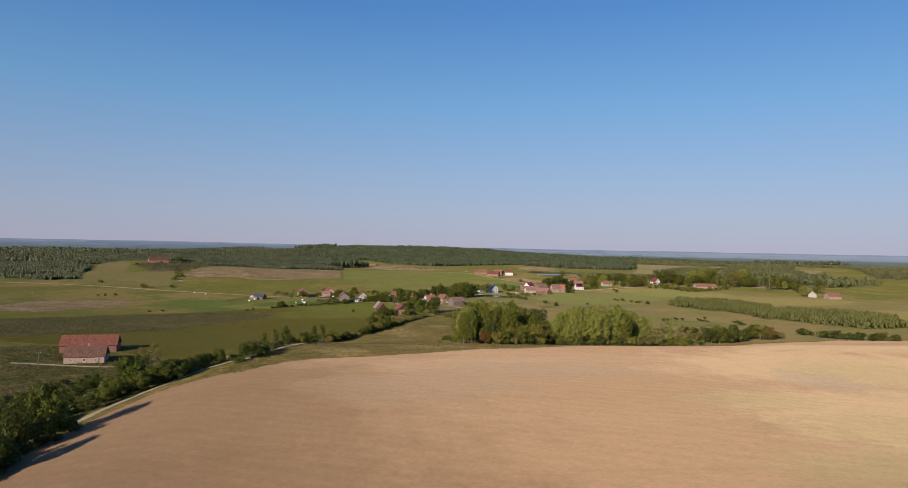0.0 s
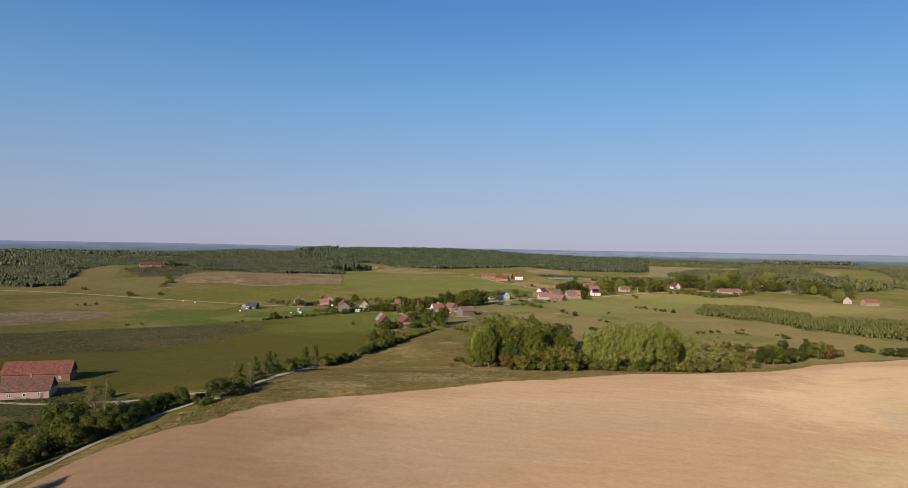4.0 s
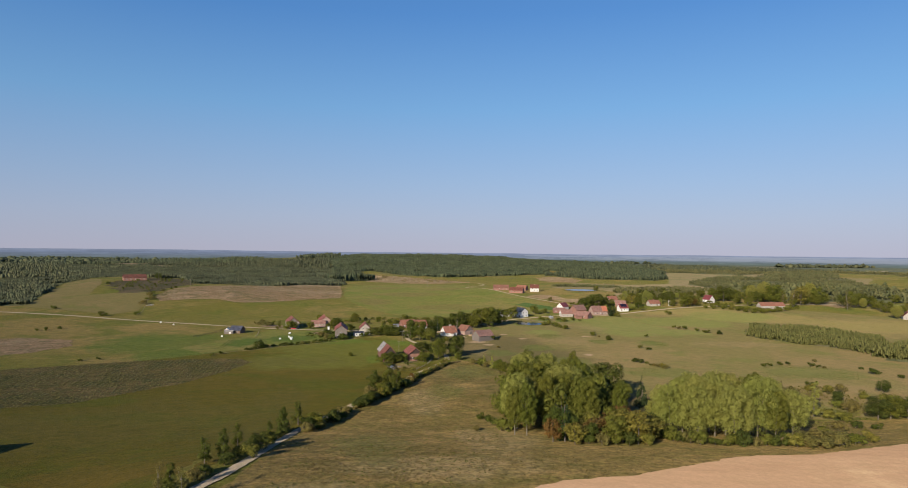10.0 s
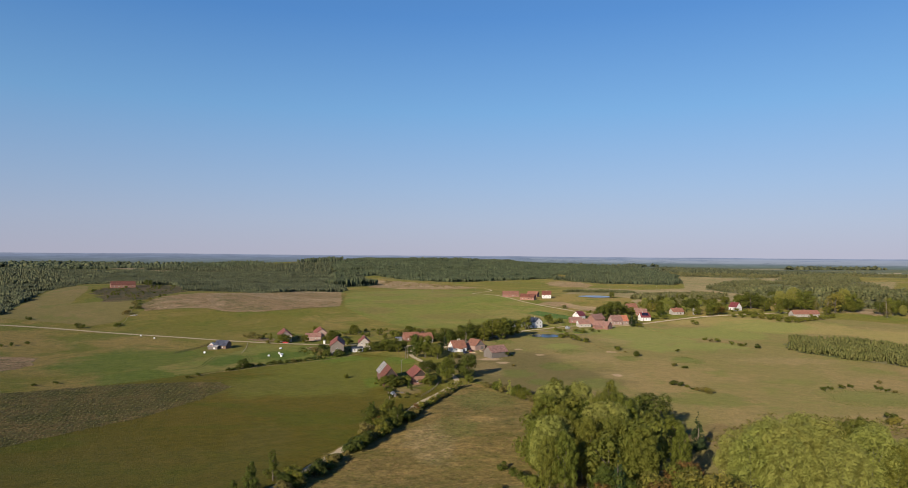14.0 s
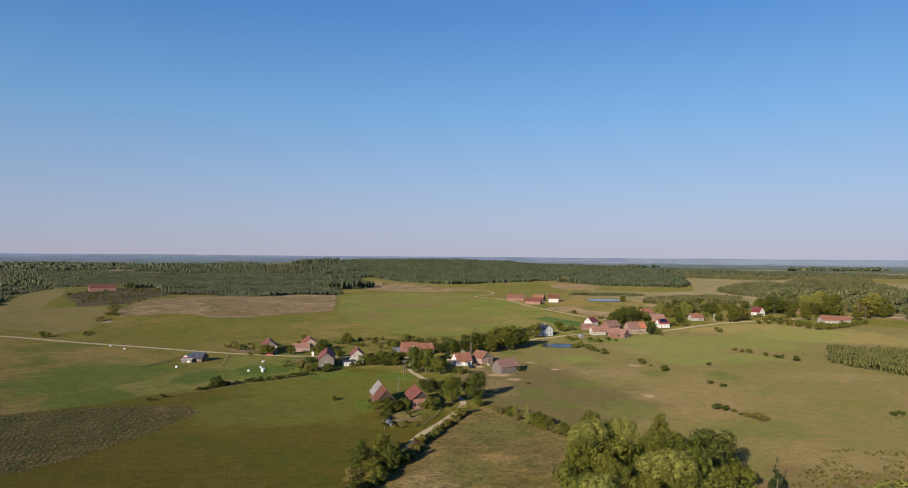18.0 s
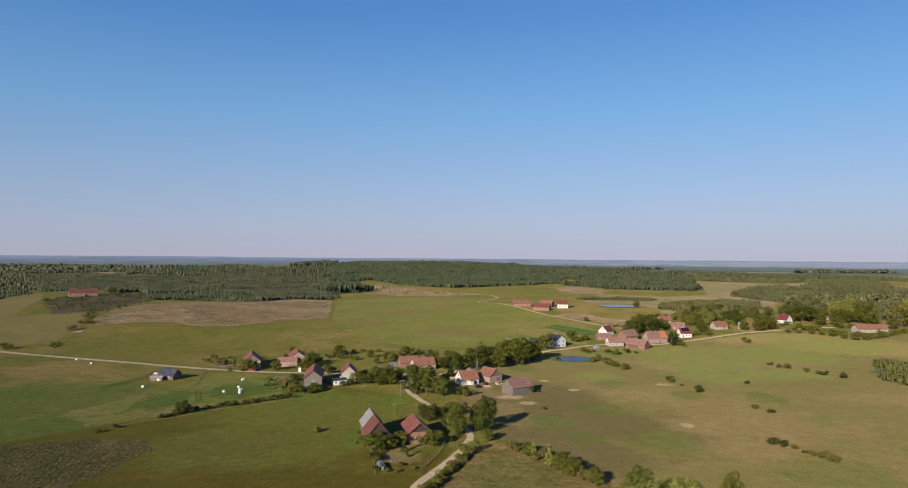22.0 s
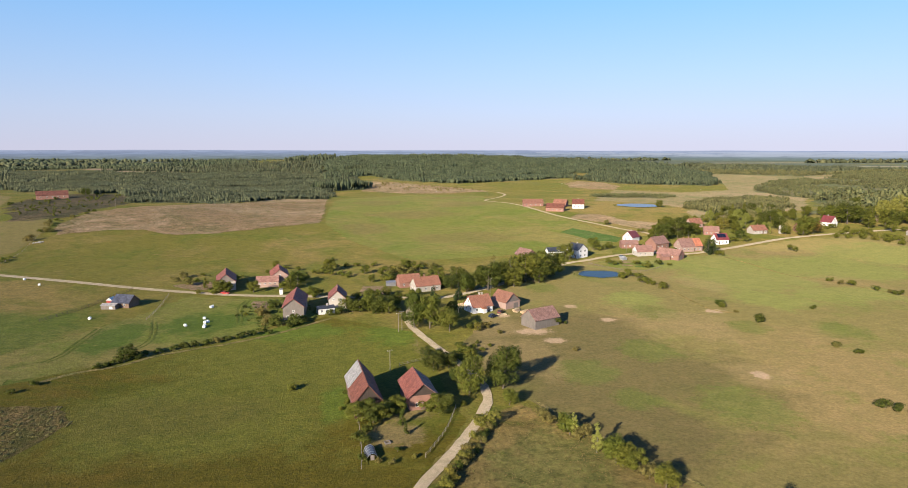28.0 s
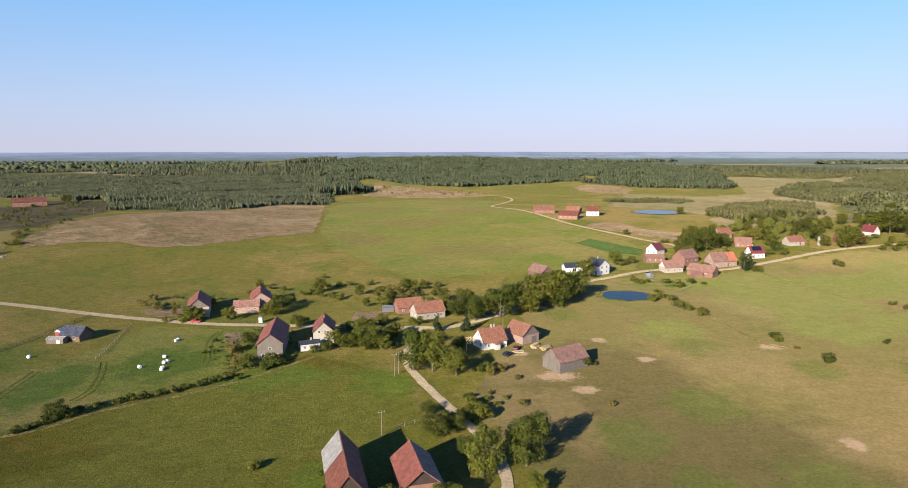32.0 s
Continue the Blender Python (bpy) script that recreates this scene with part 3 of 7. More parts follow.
# ---- land cover ----
FIELD = [(-86, -420), (-74, -385), (-70, -366), (-69, -350), (-66, -336), (-61, -317), (-52, -305), (-38, -298), (-27, -280), (-18, -273), (3, -267), (26, -257), (48, -245), (67, -242), (82, -235), (104, -225), (127, -223), (167, -208), (216, -164), (244, -154), (282, -146), (330, -150), (420, -175), (520, -300), (505, -420), (470, -520), (400, -590), (250, -640), (100, -655), (-40, -640), (-90, -560), (-88, -480)]
sheet("field_tilled", FIELD, M["soil"], 0.2, 6, 0.7, "bare tilled sandy field on a low rise", 3)
sheet("meadow_rough", [(-84, -374), (-74, -346), (-70, -326), (-61, -295), (-38, -262), (-29, -240), (-25, -172), (-11, -134), (9, -89), (36, -25), (46, -17), (58, -38), (73, -62), (95, -92), (90, -160), (160, -160), (215, -158), (244, -150), (216, -168), (167, -213), (104, -230), (26, -262), (-27, -286), (-45, -302)], M["rough"], 0.06, 9, 0.8, "dry tussocky meadow beside the lane", 4)
sheet("pasture", [(46, -14), (58, -36), (75, -62), (95, -92), (100, -158), (215, -155), (245, -148), (330, -140), (560, -200), (640, 40), (520, 170), (390, 262), (300, 257), (232, 226), (196, 213), (150, 214), (106, 187), (70, 140), (58, 100), (46, 75), (40, 52), (33, 36), (40, 8)], M["pasture"], 0.05, 10, 2.5, "grazed pasture with worn brown patches", 5, 4)
sheet("hay_field", [(-52, -245), (-40, -232), (-28, -172), (-16, -135), (5, -89), (30, -28), (16, 56), (-20, 82), (-60, 45), (-100, 14), (-140, -20), (-230, -90), (-260, -140), (-140, -180)], M["hay"], 0.05, 10, 0.8, "mown green hay field", 7)
sheet("crop_strip", [(-230, -170), (-170, -132), (-124, -120), (-93, -80), (-80, -50), (-73, -22), (-82, -10), (-100, -9), (-135, -16), (-190, -40), (-270, -80)], M["crop"], 0.10, 6, 0.8, "brownish weedy crop strip with plough rows", 8)
sheet("dry_patch", [(-290, 64), (-250, 80), (-213, 71), (-200, 40), (-213, 11), (-240, -20), (-300, -10)], M["clearing"], 0.09, 8, 2.0, "brown unmown patch", 9)
sheet("wild_verge", [(-230, -190), (-150, -175), (-60, -246), (-53, -262), (-62, -282), (-75, -322), (-78, -420), (-95, -470), (-150, -455), (-205, -425), (-262, -390), (-248, -330), (-272, -270), (-250, -215)], M["scrub"], 0.06, 9, 4.0, "weedy uncut ground beside the farm", 10)
sheet("hill_field", [(-55, 372), (-30, 300), (20, 215), (90, 230), (150, 225), (175, 300), (150, 390), (128, 500), (105, 560), (120, 690), (20, 720), (-60, 640), (-70, 590)], M["lush"], 0.06, 12, 1.5, "green field rising behind the hamlet", 11)
sheet("clearing", [(-247, 312), (-250, 349), (-244, 384), (-228, 415), (-203, 445), (-178, 486), (-156, 512), (-140, 580), (-82, 630), (-65, 450), (-58, 370), (-92, 344), (-126, 308), (-156, 298), (-184, 312), (-204, 311), (-218, 303), (-234, 294)], M["clearing"], 0.10, 10, 2.2, "brown bracken-covered clearing below the woods", 12, 7)
sheet("far_stubble", [(-802, 1635), (-417, 1262), (-402, 1185), (-576, 1205), (-760, 1420)], M["bare"], 0.15, 40, 2.0, "pale stubble field between the woods", 15, 20)
sheet("east_meadow", [(262, 350), (300, 345), (420, 440), (520, 600), (640, 650), (800, 655), (1000, 900), (760, 1000), (600, 900), (520, 760), (400, 720), (330, 780), (290, 690), (250, 600), (225, 520), (275, 480), (285, 420)], M["pale_meadow"], 0.09, 20, 4.0, "pale dry meadows beyond the hamlet", 27, 8)
sheet("far_fields", [(535, 847), (560, 905), (633, 1106), (785, 1103), (900, 1060), (806, 963), (640, 880), (593, 835), (501, 703), (470, 700)], M["pale_meadow"], 0.15, 25, 2.0, "straw-coloured rise beyond the pines", 16, 15)
sheet("brown_mound", [(288, 930), (325, 980), (362, 940), (362, 852), (332, 785), (302, 806), (277, 842)], M["clearing"], 0.15, 15, 3.0, "brown bare mound beside the track", 17, 8)
sheet("heath", [(-66, 1021), (9, 974), (91, 874), (148, 780), (60, 745), (11, 751), (-51, 796)], M["clearing"], 0.15, 20, 3.0, "brown heath in front of the pines", 18, 10)
sheet("fallow", [(158, 374), (174, 400), (193, 391), (202, 351), (229, 332), (240, 345), (262, 330), (240, 305), (208, 304), (188, 338), (174, 356)], M["clearing"], 0.10, 10, 2.0, "brown fallow strip beside the track", 19, 6)
sheet("slope_meadow", [(-350, 262), (-250, 220), (-236, 245), (-255, 326), (-268, 352), (-323, 335), (-355, 440), (-388, 512), (-412, 525), (-404, 455)], M["pasture"], 0.10, 15, 1.0, "yellowish meadow on the western slope", 20)
sheet("brown_scrubland", [(-352, 440), (-293, 346), (-263, 343), (-256, 372), (-250, 400), (-240, 434), (-284, 536), (-345, 530)], M["heather"], 0.11, 12, 6.0, "dark weedy ground below the far barn", 21, 6)
sheet("west_lush", [(-110, 10), (-62, 47), (-22, 84), (-46, 116), (-90, 126), (-104, 80), (-130, 30)], M["lush"], 0.08, 9, 2.0, "lush green meadow behind the hedge", 22)
sheet("kitchen_strip", [(136, 312), (149, 327), (175, 282), (166, 265), (150, 277)], M["greens"], 0.12, 8, 0.5, "dark green vegetable strip", 13)
sheet("brown_garden", [(-108, 151), (-92, 141), (-84, 141), (-86, 150), (-90, 160), (-100, 158)], M["garden"], 0.1, 6, 1.5, "brown dug garden beside the road", 23, 3)
sheet("yard_garden", [(-57, 113), (-49, 112), (-46, 98), (-51, 95), (-55, 102)], M["garden"], 0.1, 6, 0.8, "dug vegetable plot behind the barn", 24, 3)
sheet("bracken_bank", [(481, 302), (659, 547), (725, 600), (805, 621), (573, 335), (480, 271)], M["clearing"], 0.1, 14, 3.0, "brown bracken bank behind the eastern cottages", 47)
sheet("pond_garden", [(128, 197), (136, 183), (148, 171), (163, 183), (158, 200), (145, 208)], M["lush"], 0.1, 5, 0.6, "green garden behind the pond", 25, 3)
for k, (cx, cy, mat) in enumerate(((140, 192, "greens"), (147, 187, "garden"), (153, 182, "greens"), (149, 197, "garden"))):
    sheet("garden_bed", [(cx - 3.5, cy - 1), (cx + 2.5, cy - 3), (cx + 3.5, cy + 1), (cx - 2.5, cy + 3)], M[mat], 0.16, 3, 0.2, "small dug bed in the pond garden", 70 + k, 2)
sheet("dug_plot", [(-9, 122), (6, 122), (7, 142), (-8, 142)], M["garden"], 0.10, 5, 0.3, "dug garden plot", 14)
LANE = [(-106, -420), (-75.5, -348), (-71, -326), (-64.5, -300), (-58, -279), (-49, -268), (-38, -249), (-31, -226), (-26, -168), (-13, -134), (8, -88), (17.2, -61), (25.3, -45), (31.6, -31), (37.3, -14), (37, -0.4), (34.1, 10.7), (29, 26), (25, 36), (18.4, 55.7), (15, 72), (17, 95), (22, 112)]
VILLAGE_ROAD = [(-430, 250), (-300, 216), (-177, 170), (-124, 147), (-86, 132.4), (-65, 126), (-45, 122.7), (-20, 119), (19, 113), (36, 114), (67, 144), (107, 192), (128, 206), (152, 220), (178, 225), (196, 218), (231, 231), (273, 251), (299, 261), (365, 278), (450, 300), (640, 340)]
FAR_ROAD = [(177, 224), (186, 250), (198, 280), (199, 295), (190, 308), (178, 332), (150, 397), (128, 500), (107, 563), (127, 622), (151, 703), (149, 765)]
road("road_lane", LANE, 3.0, M["gravel"], 0.16, "pale gravel lane with grassy verges", 1)
road("road_village", VILLAGE_ROAD, 4.2, M["gravel"], 0.17, "pale gravel road through the hamlet", 2)
road("road_hill", FAR_ROAD, 3.2, M["gravel"], 0.18, "sandy track climbing the far slope", 3)
road("road_farm", [(-150, -226), (-111, -235), (-93, -232), (-67, -243), (-49, -254)], 2.6, M["gravel"], 0.15, "pale farm track", 4)
road("grass_bank", [(-100, 8), (-91, 18), (-80, 24), (-73, 32.5), (-62, 40), (-51, 46), (-36.6, 57), (-25.6, 69), (-17, 79)], 1.8, M["bank"], 0.14, "pale uncut grass along the hedge", 6)
for line, gap in (([(-89, 78.6), (-83.4, 62.5), (-80.9, 50.4), (-82, 43.2)], 1.9), ([(-59.6, 114.7), (-59.4, 99.6), (-53.4, 73.2)], 1.9), ([(-106.9, 29.4), (-104.9, 36.5), (-105.8, 48.7), (-107.2, 70.9)], 2.0)):
    for s in (-0.5, 0.5):
        road("wheel_track", [(x + s * gap, y) for x, y in line], 1.0, M["ruts"], 0.13, "dark wheel track pressed into the meadow", 7)
road("field_bank", [(1.8, 193.3), (-35.2, 208.4), (-89.8, 223.5), (-150, 240)], 1.0, M["rough"], 0.12, "thin pale grass bank across the field", 8)
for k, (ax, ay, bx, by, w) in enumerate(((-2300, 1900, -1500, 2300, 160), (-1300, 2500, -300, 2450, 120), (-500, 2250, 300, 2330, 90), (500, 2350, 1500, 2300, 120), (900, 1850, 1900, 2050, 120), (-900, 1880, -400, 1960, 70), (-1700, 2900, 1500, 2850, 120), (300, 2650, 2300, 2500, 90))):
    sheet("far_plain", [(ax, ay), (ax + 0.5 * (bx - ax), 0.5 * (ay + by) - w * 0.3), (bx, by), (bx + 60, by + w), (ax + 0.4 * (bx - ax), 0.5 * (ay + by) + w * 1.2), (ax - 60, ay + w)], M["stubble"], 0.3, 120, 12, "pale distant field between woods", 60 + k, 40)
for line in ([(130, 158), (140, 148), (144.4, 122), (145.2, 93.5), (147, 78), (154, 71)], [(216.6, 206.5), (221.7, 181), (225.3, 152), (235.4, 137.4), (247.4, 113.3), (262, 85)]):
    road("grass_bank", line, 1.2, M["rough"], 0.09, "uneven grass bank across the pasture", 9)
road("track_field", [(50, -15), (60, -34), (73, -58), (88, -80), (96, -94)], 1.1, M["bank"], 0.12, "worn earth path along the shrubs", 5)


def water(name, outline, label, lift):
    z = min(ground_z(*p) for p in outline) + lift
    bm = bmesh.new()
    bm.faces.new([bm.verts.new((x, y, z)) for x, y in outline])
    return tagged(part(name, bm, M["water"]), label, "pond", kind="structure")


def blob(cx, cy, rx, ry, n=22, seed=0):
    r = random.Random(seed)
    return [(cx + rx * (1 + r.uniform(-0.1, 0.1)) * math.cos(k * math.tau / n), cy + ry * (1 + r.uniform(-0.1, 0.1)) * math.sin(k * math.tau / n)) for k in range(n)]


water("pond", blob(122.5, 162, 12.5, 10.5, 22, 2), "small dark blue village pond with grassy banks", 0.35)
water("pond_far", blob(248, 452, 21, 20, 20, 3), "distant shallow pond", 0.6)


# ---- buildings ----
def box(bm, x0, x1, y0, y1, z0, z1):
    v = [bm.verts.new(p) for p in ((x0, y0, z0), (x1, y0, z0), (x1, y1, z0), (x0, y1, z0), (x0, y0, z1), (x1, y0, z1), (x1, y1, z1), (x0, y1, z1))]
    for q in ((3, 2, 1, 0), (4, 5, 6, 7), (0, 1, 5, 4), (1, 2, 6, 5), (2, 3, 7, 6), (3, 0, 4, 7)):
        bm.faces.new([v[i] for i in q])


def prism(bm, pts, y0, y1):
    """An outline in x and z drawn out along y."""
    a, b = [bm.verts.new((x, y0, z)) for x, z in pts], [bm.verts.new((x, y1, z)) for x, z in pts]
    bm.faces.new(a)
    bm.faces.new(b[::-1])
    for i in range(len(pts)):
        j = (i + 1) % len(pts)
        bm.faces.new((a[j], a[i], b[i], b[j]))


PANES, FOOTPRINTS = {}, []


def opening(parent, x, y, z, w, h, turn, kind="window", mat="white"):
    """A window with its frame and pane, or a door leaf, on a wall that faces -y before the turn."""
    key = (kind, w, h, mat)
    if key not in PANES:
        fr = bmesh.new()
        t = 0.09
        for q in ((-w / 2, w / 2, 0, t), (-w / 2, w / 2, h - t, h), (-w / 2, -w / 2 + t, t, h - t), (w / 2 - t, w / 2, t, h - t)) + (((-0.035, 0.035, t, h - t),) if kind == "window" else ()):
            box(fr, q[0], q[1], -0.06, 0.05, q[2], q[3])
        pn = bmesh.new()
        box(pn, -w / 2 + t, w / 2 - t, -0.02, 0.03, t, h - t)
        mf, mp = bpy.data.meshes.new("frame"), bpy.data.meshes.new("pane")
        fr.to_mesh(mf), pn.to_mesh(mp)
        mf.materials.append(M["white" if kind == "window" else "post"])
        mp.materials.append(M["glass"] if kind == "window" else M[mat])
        PANES[key] = mf, mp
    mf, mp = PANES[key]
    ob = new(kind, mf)
    ob.parent = parent
    ob.matrix_basis = Matrix.Translation((x, y, z)) @ pose(0, 0, 0, 0, 0, turn)
    pane = new("pane" if kind == "window" else "leaf", mp)
    pane.parent = ob
    return ob


def house(name, label, x, y, yaw, L, W, eave, ridge, wall="white", roof="tile_red", gable=None, over=0.45, chimneys=(0.3,), wins=(), doors=(), roof_b=None, category="house", group="", sink=0.6):
    """A gabled building, its ridge along local x: body, gables, two roof slopes, ridge cap, chimneys, windows, doors."""
    ob = tagged(new(name), label, category, group)
    ob.matrix_basis = pose(x, y, ground_z(x, y), 0, 0, yaw)
    FOOTPRINTS.append((x, y, yaw, L, W))
    bm = bmesh.new()
    box(bm, -L / 2, L / 2, -W / 2, W / 2, -sink, eave)
    part("wall", bm, M[wall], ob)
    pitch = (ridge - eave) / (W / 2)
    for side in (-1, 1):
        bm = bmesh.new()
        a, b = sorted((side * L / 2, side * (L / 2 - 0.25)))
        v0 = [bm.verts.new((a, yy, zz)) for yy, zz in ((-W / 2, eave + 0.002), (W / 2, eave + 0.002), (0, ridge))]
        v1 = [bm.verts.new((b, yy, zz)) for yy, zz in ((-W / 2, eave + 0.002), (W / 2, eave + 0.002), (0, ridge))]
        bm.faces.new(v0[::-1]), bm.faces.new(v1)
        for i in range(3):
            j = (i + 1) % 3
            bm.faces.new((v0[i], v0[j], v1[j], v1[i]))
        part("gable", bm, M[gable or wall], ob)
    run = math.hypot(W / 2 + over, (W / 2 + over) * pitch)
    for side, mat in ((-1, roof), (1, roof_b or roof)):
        bm = bmesh.new()
        nx, ny = max(4, int(L / 1.5)), 5
        rr = random.Random(int(abs(x * 7 + y * 3)) + side)
        top, low = [], []
        for j in range(ny + 1):
            row_t, row_l = [], []
            for i in range(nx + 1):
                u, v = -L / 2 - over + (L + 2 * over) * i / nx, run * j / ny
                sag = 0.0 if j in (0,) else rr.uniform(-0.05, 0.04) - 0.05 * math.sin(math.pi * i / nx)
                row_t.append(bm.verts.new((u, v, 0.09 + sag)))
                row_l.append(bm.verts.new((u, v, -0.07 + sag)))
            top.append(row_t), low.append(row_l)
        for j in range(ny):
            for i in range(nx):
                bm.faces.new((top[j][i], top[j][i + 1], top[j + 1][i + 1], top[j + 1][i]))
                bm.faces.new((low[j][i], low[j + 1][i], low[j + 1][i + 1], low[j][i + 1]))
        for j in range(ny):
            for i, k in ((0, 0), (nx, 1)):
                q = (top[j][i], top[j + 1][i], low[j + 1][i], low[j][i])
                bm.faces.new(q if k == 0 else q[::-1])
        for i in range(nx):
            bm.faces.new((top[ny][i], top[ny][i + 1], low[ny][i + 1], low[ny][i]))
        s = part("roof", bm, M[mat], ob)
        ang = math.degrees(math.atan(pitch))
        s.matrix_basis = Matrix.Translation((0, 0, ridge + 0.08)) @ (pose(0, 0, 0, -ang, 0, 0) if side > 0 else pose(0, 0, 0, 0, 0, 180) @ pose(0, 0, 0, -ang, 0, 0))
    bm = bmesh.new()
    prism(bm, ((-0.16, ridge + 0.06), (0, ridge + 0.24), (0.16, ridge + 0.06)), -L / 2 - over, L / 2 + over)
    part("ridge_cap", bm, M[roof], ob).matrix_basis = pose(0, 0, 0, 0, 0, -90)
    for c in chimneys:
        bm = bmesh.new()
        cx = -L / 2 + L * c
        box(bm, cx - 0.3, cx + 0.3, -0.28, 0.28, ridge - 0.6, ridge + 0.95)
        box(bm, cx - 0.36, cx + 0.36, -0.34, 0.34, ridge + 0.95, ridge + 1.07)
        part("chimney", bm, M["brick" if wall != "white" else "cream"], ob)
    for side, n, z, w, h in wins:
        for k in range(n):
            u = (k + 0.5) / n - 0.5
            if side == "front":
                opening(ob, u * L * 0.92, -W / 2 - 0.01, z, w, h, 0)
            elif side == "back":
                opening(ob, u * L * 0.92, W / 2 + 0.01, z, w, h, 180)
            elif side == "left":
                opening(ob, -L / 2 - 0.01, u * W * (0.85 if z < eave - 0.5 else 0.42), z, w, h, -90)
            else:
                opening(ob, L / 2 + 0.01, u * W * (0.85 if z < eave - 0.5 else 0.42), z, w, h, 90)
    for side, u, w, h, mat in doors:
        if side == "front":
            opening(ob, u * L, -W / 2 - 0.012, 0.05, w, h, 0, "door", mat)
        elif side == "back":
            opening(ob, u * L, W / 2 + 0.012, 0.05, w, h, 180, "door", mat)
        elif side == "left":
            opening(ob, -L / 2 - 0.012, u * W, 0.05, w, h, -90, "door", mat)
        else:
            opening(ob, L / 2 + 0.012, u * W, 0.05, w, h, 90, "door", mat)
    return ob


W1, W2 = 0.9, 1.2
# farmstead beside the lane
barn = house("barn", "tall barn with a half grey, half red tiled roof", 2.1, -13.1, -79, 21.5, 7.4, 4.6, 9.0, "old_brick", "tile_red", "wood_dark", 0.45, (), (), (("right", 0, 3, 3, "wood_brown"),), category="barn")
house("farmhouse", "low brick farmhouse with a weathered red tile roof", 17.5, -12.6, -79, 13.6, 7.8, 4.2, 7.4, "brick", "tile_bright", "wood_dark", 0.7, (), (("right", 2, 1.0, W1, W2),), (("right", 0, 1.4, 2.1, "wood_brown"),), "tile_brown")
# cottages and barns round the crossing
cot = house("cottage", "whitewashed cottage with a faded orange tile roof", 45.6, 85.5, 24, 9.6, 8.2, 2.8, 6.9, "white", "tile_orange", None, 0.4, (0.55, 0.68), (("front", 3, 0.9, W1, W2), ("left", 2, 0.9, W1, W2), ("left", 1, 4.2, W1, W2)), (("front", 0.3, 1.2, 2.1, "wood_brown"),))
bm = bmesh.new()
box(bm, -0.9, 0.9, -5.9, -4.12, -0.3, 2.1)
part("porch", bm, M["white"], cot, "small white entrance porch")
bm = bmesh.new()
prism(bm, ((-1.2, 2.05), (1.2, 2.05), (1.2, 2.17), (0, 3.05), (-1.2, 2.17)), -6.2, -3.6)
part("porch_roof", bm, M["tile_orange"], cot)
house("outbuilding", "brick and timber outbuilding with an orange tile roof", 58.5, 91.5, -58, 10, 8, 3.2, 6.8, "pinkwall", "tile_orange", "wood", 0.4, (), (("left", 1, 1, 1, 1),), (("right", 0.2, 2.4, 2.4, "wood"),), category="outbuilding")
house("wooden_barn", "grey boarded barn with a pinkish weathered tile roof", 67.8, 60.5, 30, 12.5, 8.5, 3.6, 7.0, "wood", "tile_brown", None, 0.35, (), (), (("front", 0.1, 3, 3, "wood"), ("left", 0, 2, 2.6, "wood")), category="barn")
# west end of the hamlet
house("boarded_barn", "tall grey boarded barn-house with a red tile roof", -33.4, 89.5, 95, 23, 8.6, 5.6, 8.9, "wood", "tile_bright", "wood", 0.5, (), (("left", 3, 0.8, 1.0, 1.1), ("left", 1, 3.2, 0.9, 1.0)), (), category="barn")
house("gable_house", "cream house with a steep red tile roof", -16.6, 101, 95, 13.5, 7.6, 4.8, 8.3, "cream", "tile_bright", None, 0.4, (0.5,), (("left", 2, 1.0, W1, W2), ("left", 2, 4.0, 0.9, 1.1)), ())
house("low_annex", "white annex with a flat-pitched dark roof", -20.5, 88.5, 20, 7, 4.5, 2.5, 3.2, "white", "roof_dark", None, 0.25, (0.6,), (("front", 3, 0.9, 0.9, 1.1),), (("left", 0, 1, 2, "wood"),), category="annex")
house("roadside_house", "cream house with a steep red roof behind the road", -78, 147.5, 104, 19, 9.2, 4.4, 8.1, "cream", "tile_bright", "wood", 0.4, (), (("left", 2, 1.0, W1, W2),), ())
house("brick_house", "pinkish house with red roof and chimney behind shrubs", -53, 157.5, 103, 16, 8.8, 4.8, 8.1, "pinkwall", "tile_bright", None, 0.4, (0.6,), (("left", 2, 1.0, W1, W2), ("left", 1, 4.3, W1, W2)), ())
house("cowshed", "long low shed with a faded red roof", -57, 147.5, 8, 11, 6.5, 3.0, 5.2, "pinkwall", "tile_brown", None, 0.3, (), (("front", 4, 1.6, 1.0, 0.7),), (), category="shed")
house("shack", "ramshackle shed with a dark sheet-metal roof", -112.5, 109, -16, 8.4, 7.0, 2.5, 5.2, "wood_brown", "sheet", None, 0.5, (), (("front", 2, 0.9, 1.0, 1.0),), (("front", 0.1, 1, 2, "wood_brown"),), category="shed")
house("lean_to", "low boarded lean-to with pale sheet roof", -117.5, 104.6, -6, 6.5, 3.6, 1.8, 2.3, "wood", "roof_grey", None, 0.2, (), (), (("front", 0.2, 1.6, 1.4, "white"),), category="shed")
house("red_hut", "small red hut with a white gable roof", -120.8, 113.5, 80, 3.2, 2.6, 2.0, 3.0, "barn_red", "white", "white", 0.2, (), (), (), category="shed")
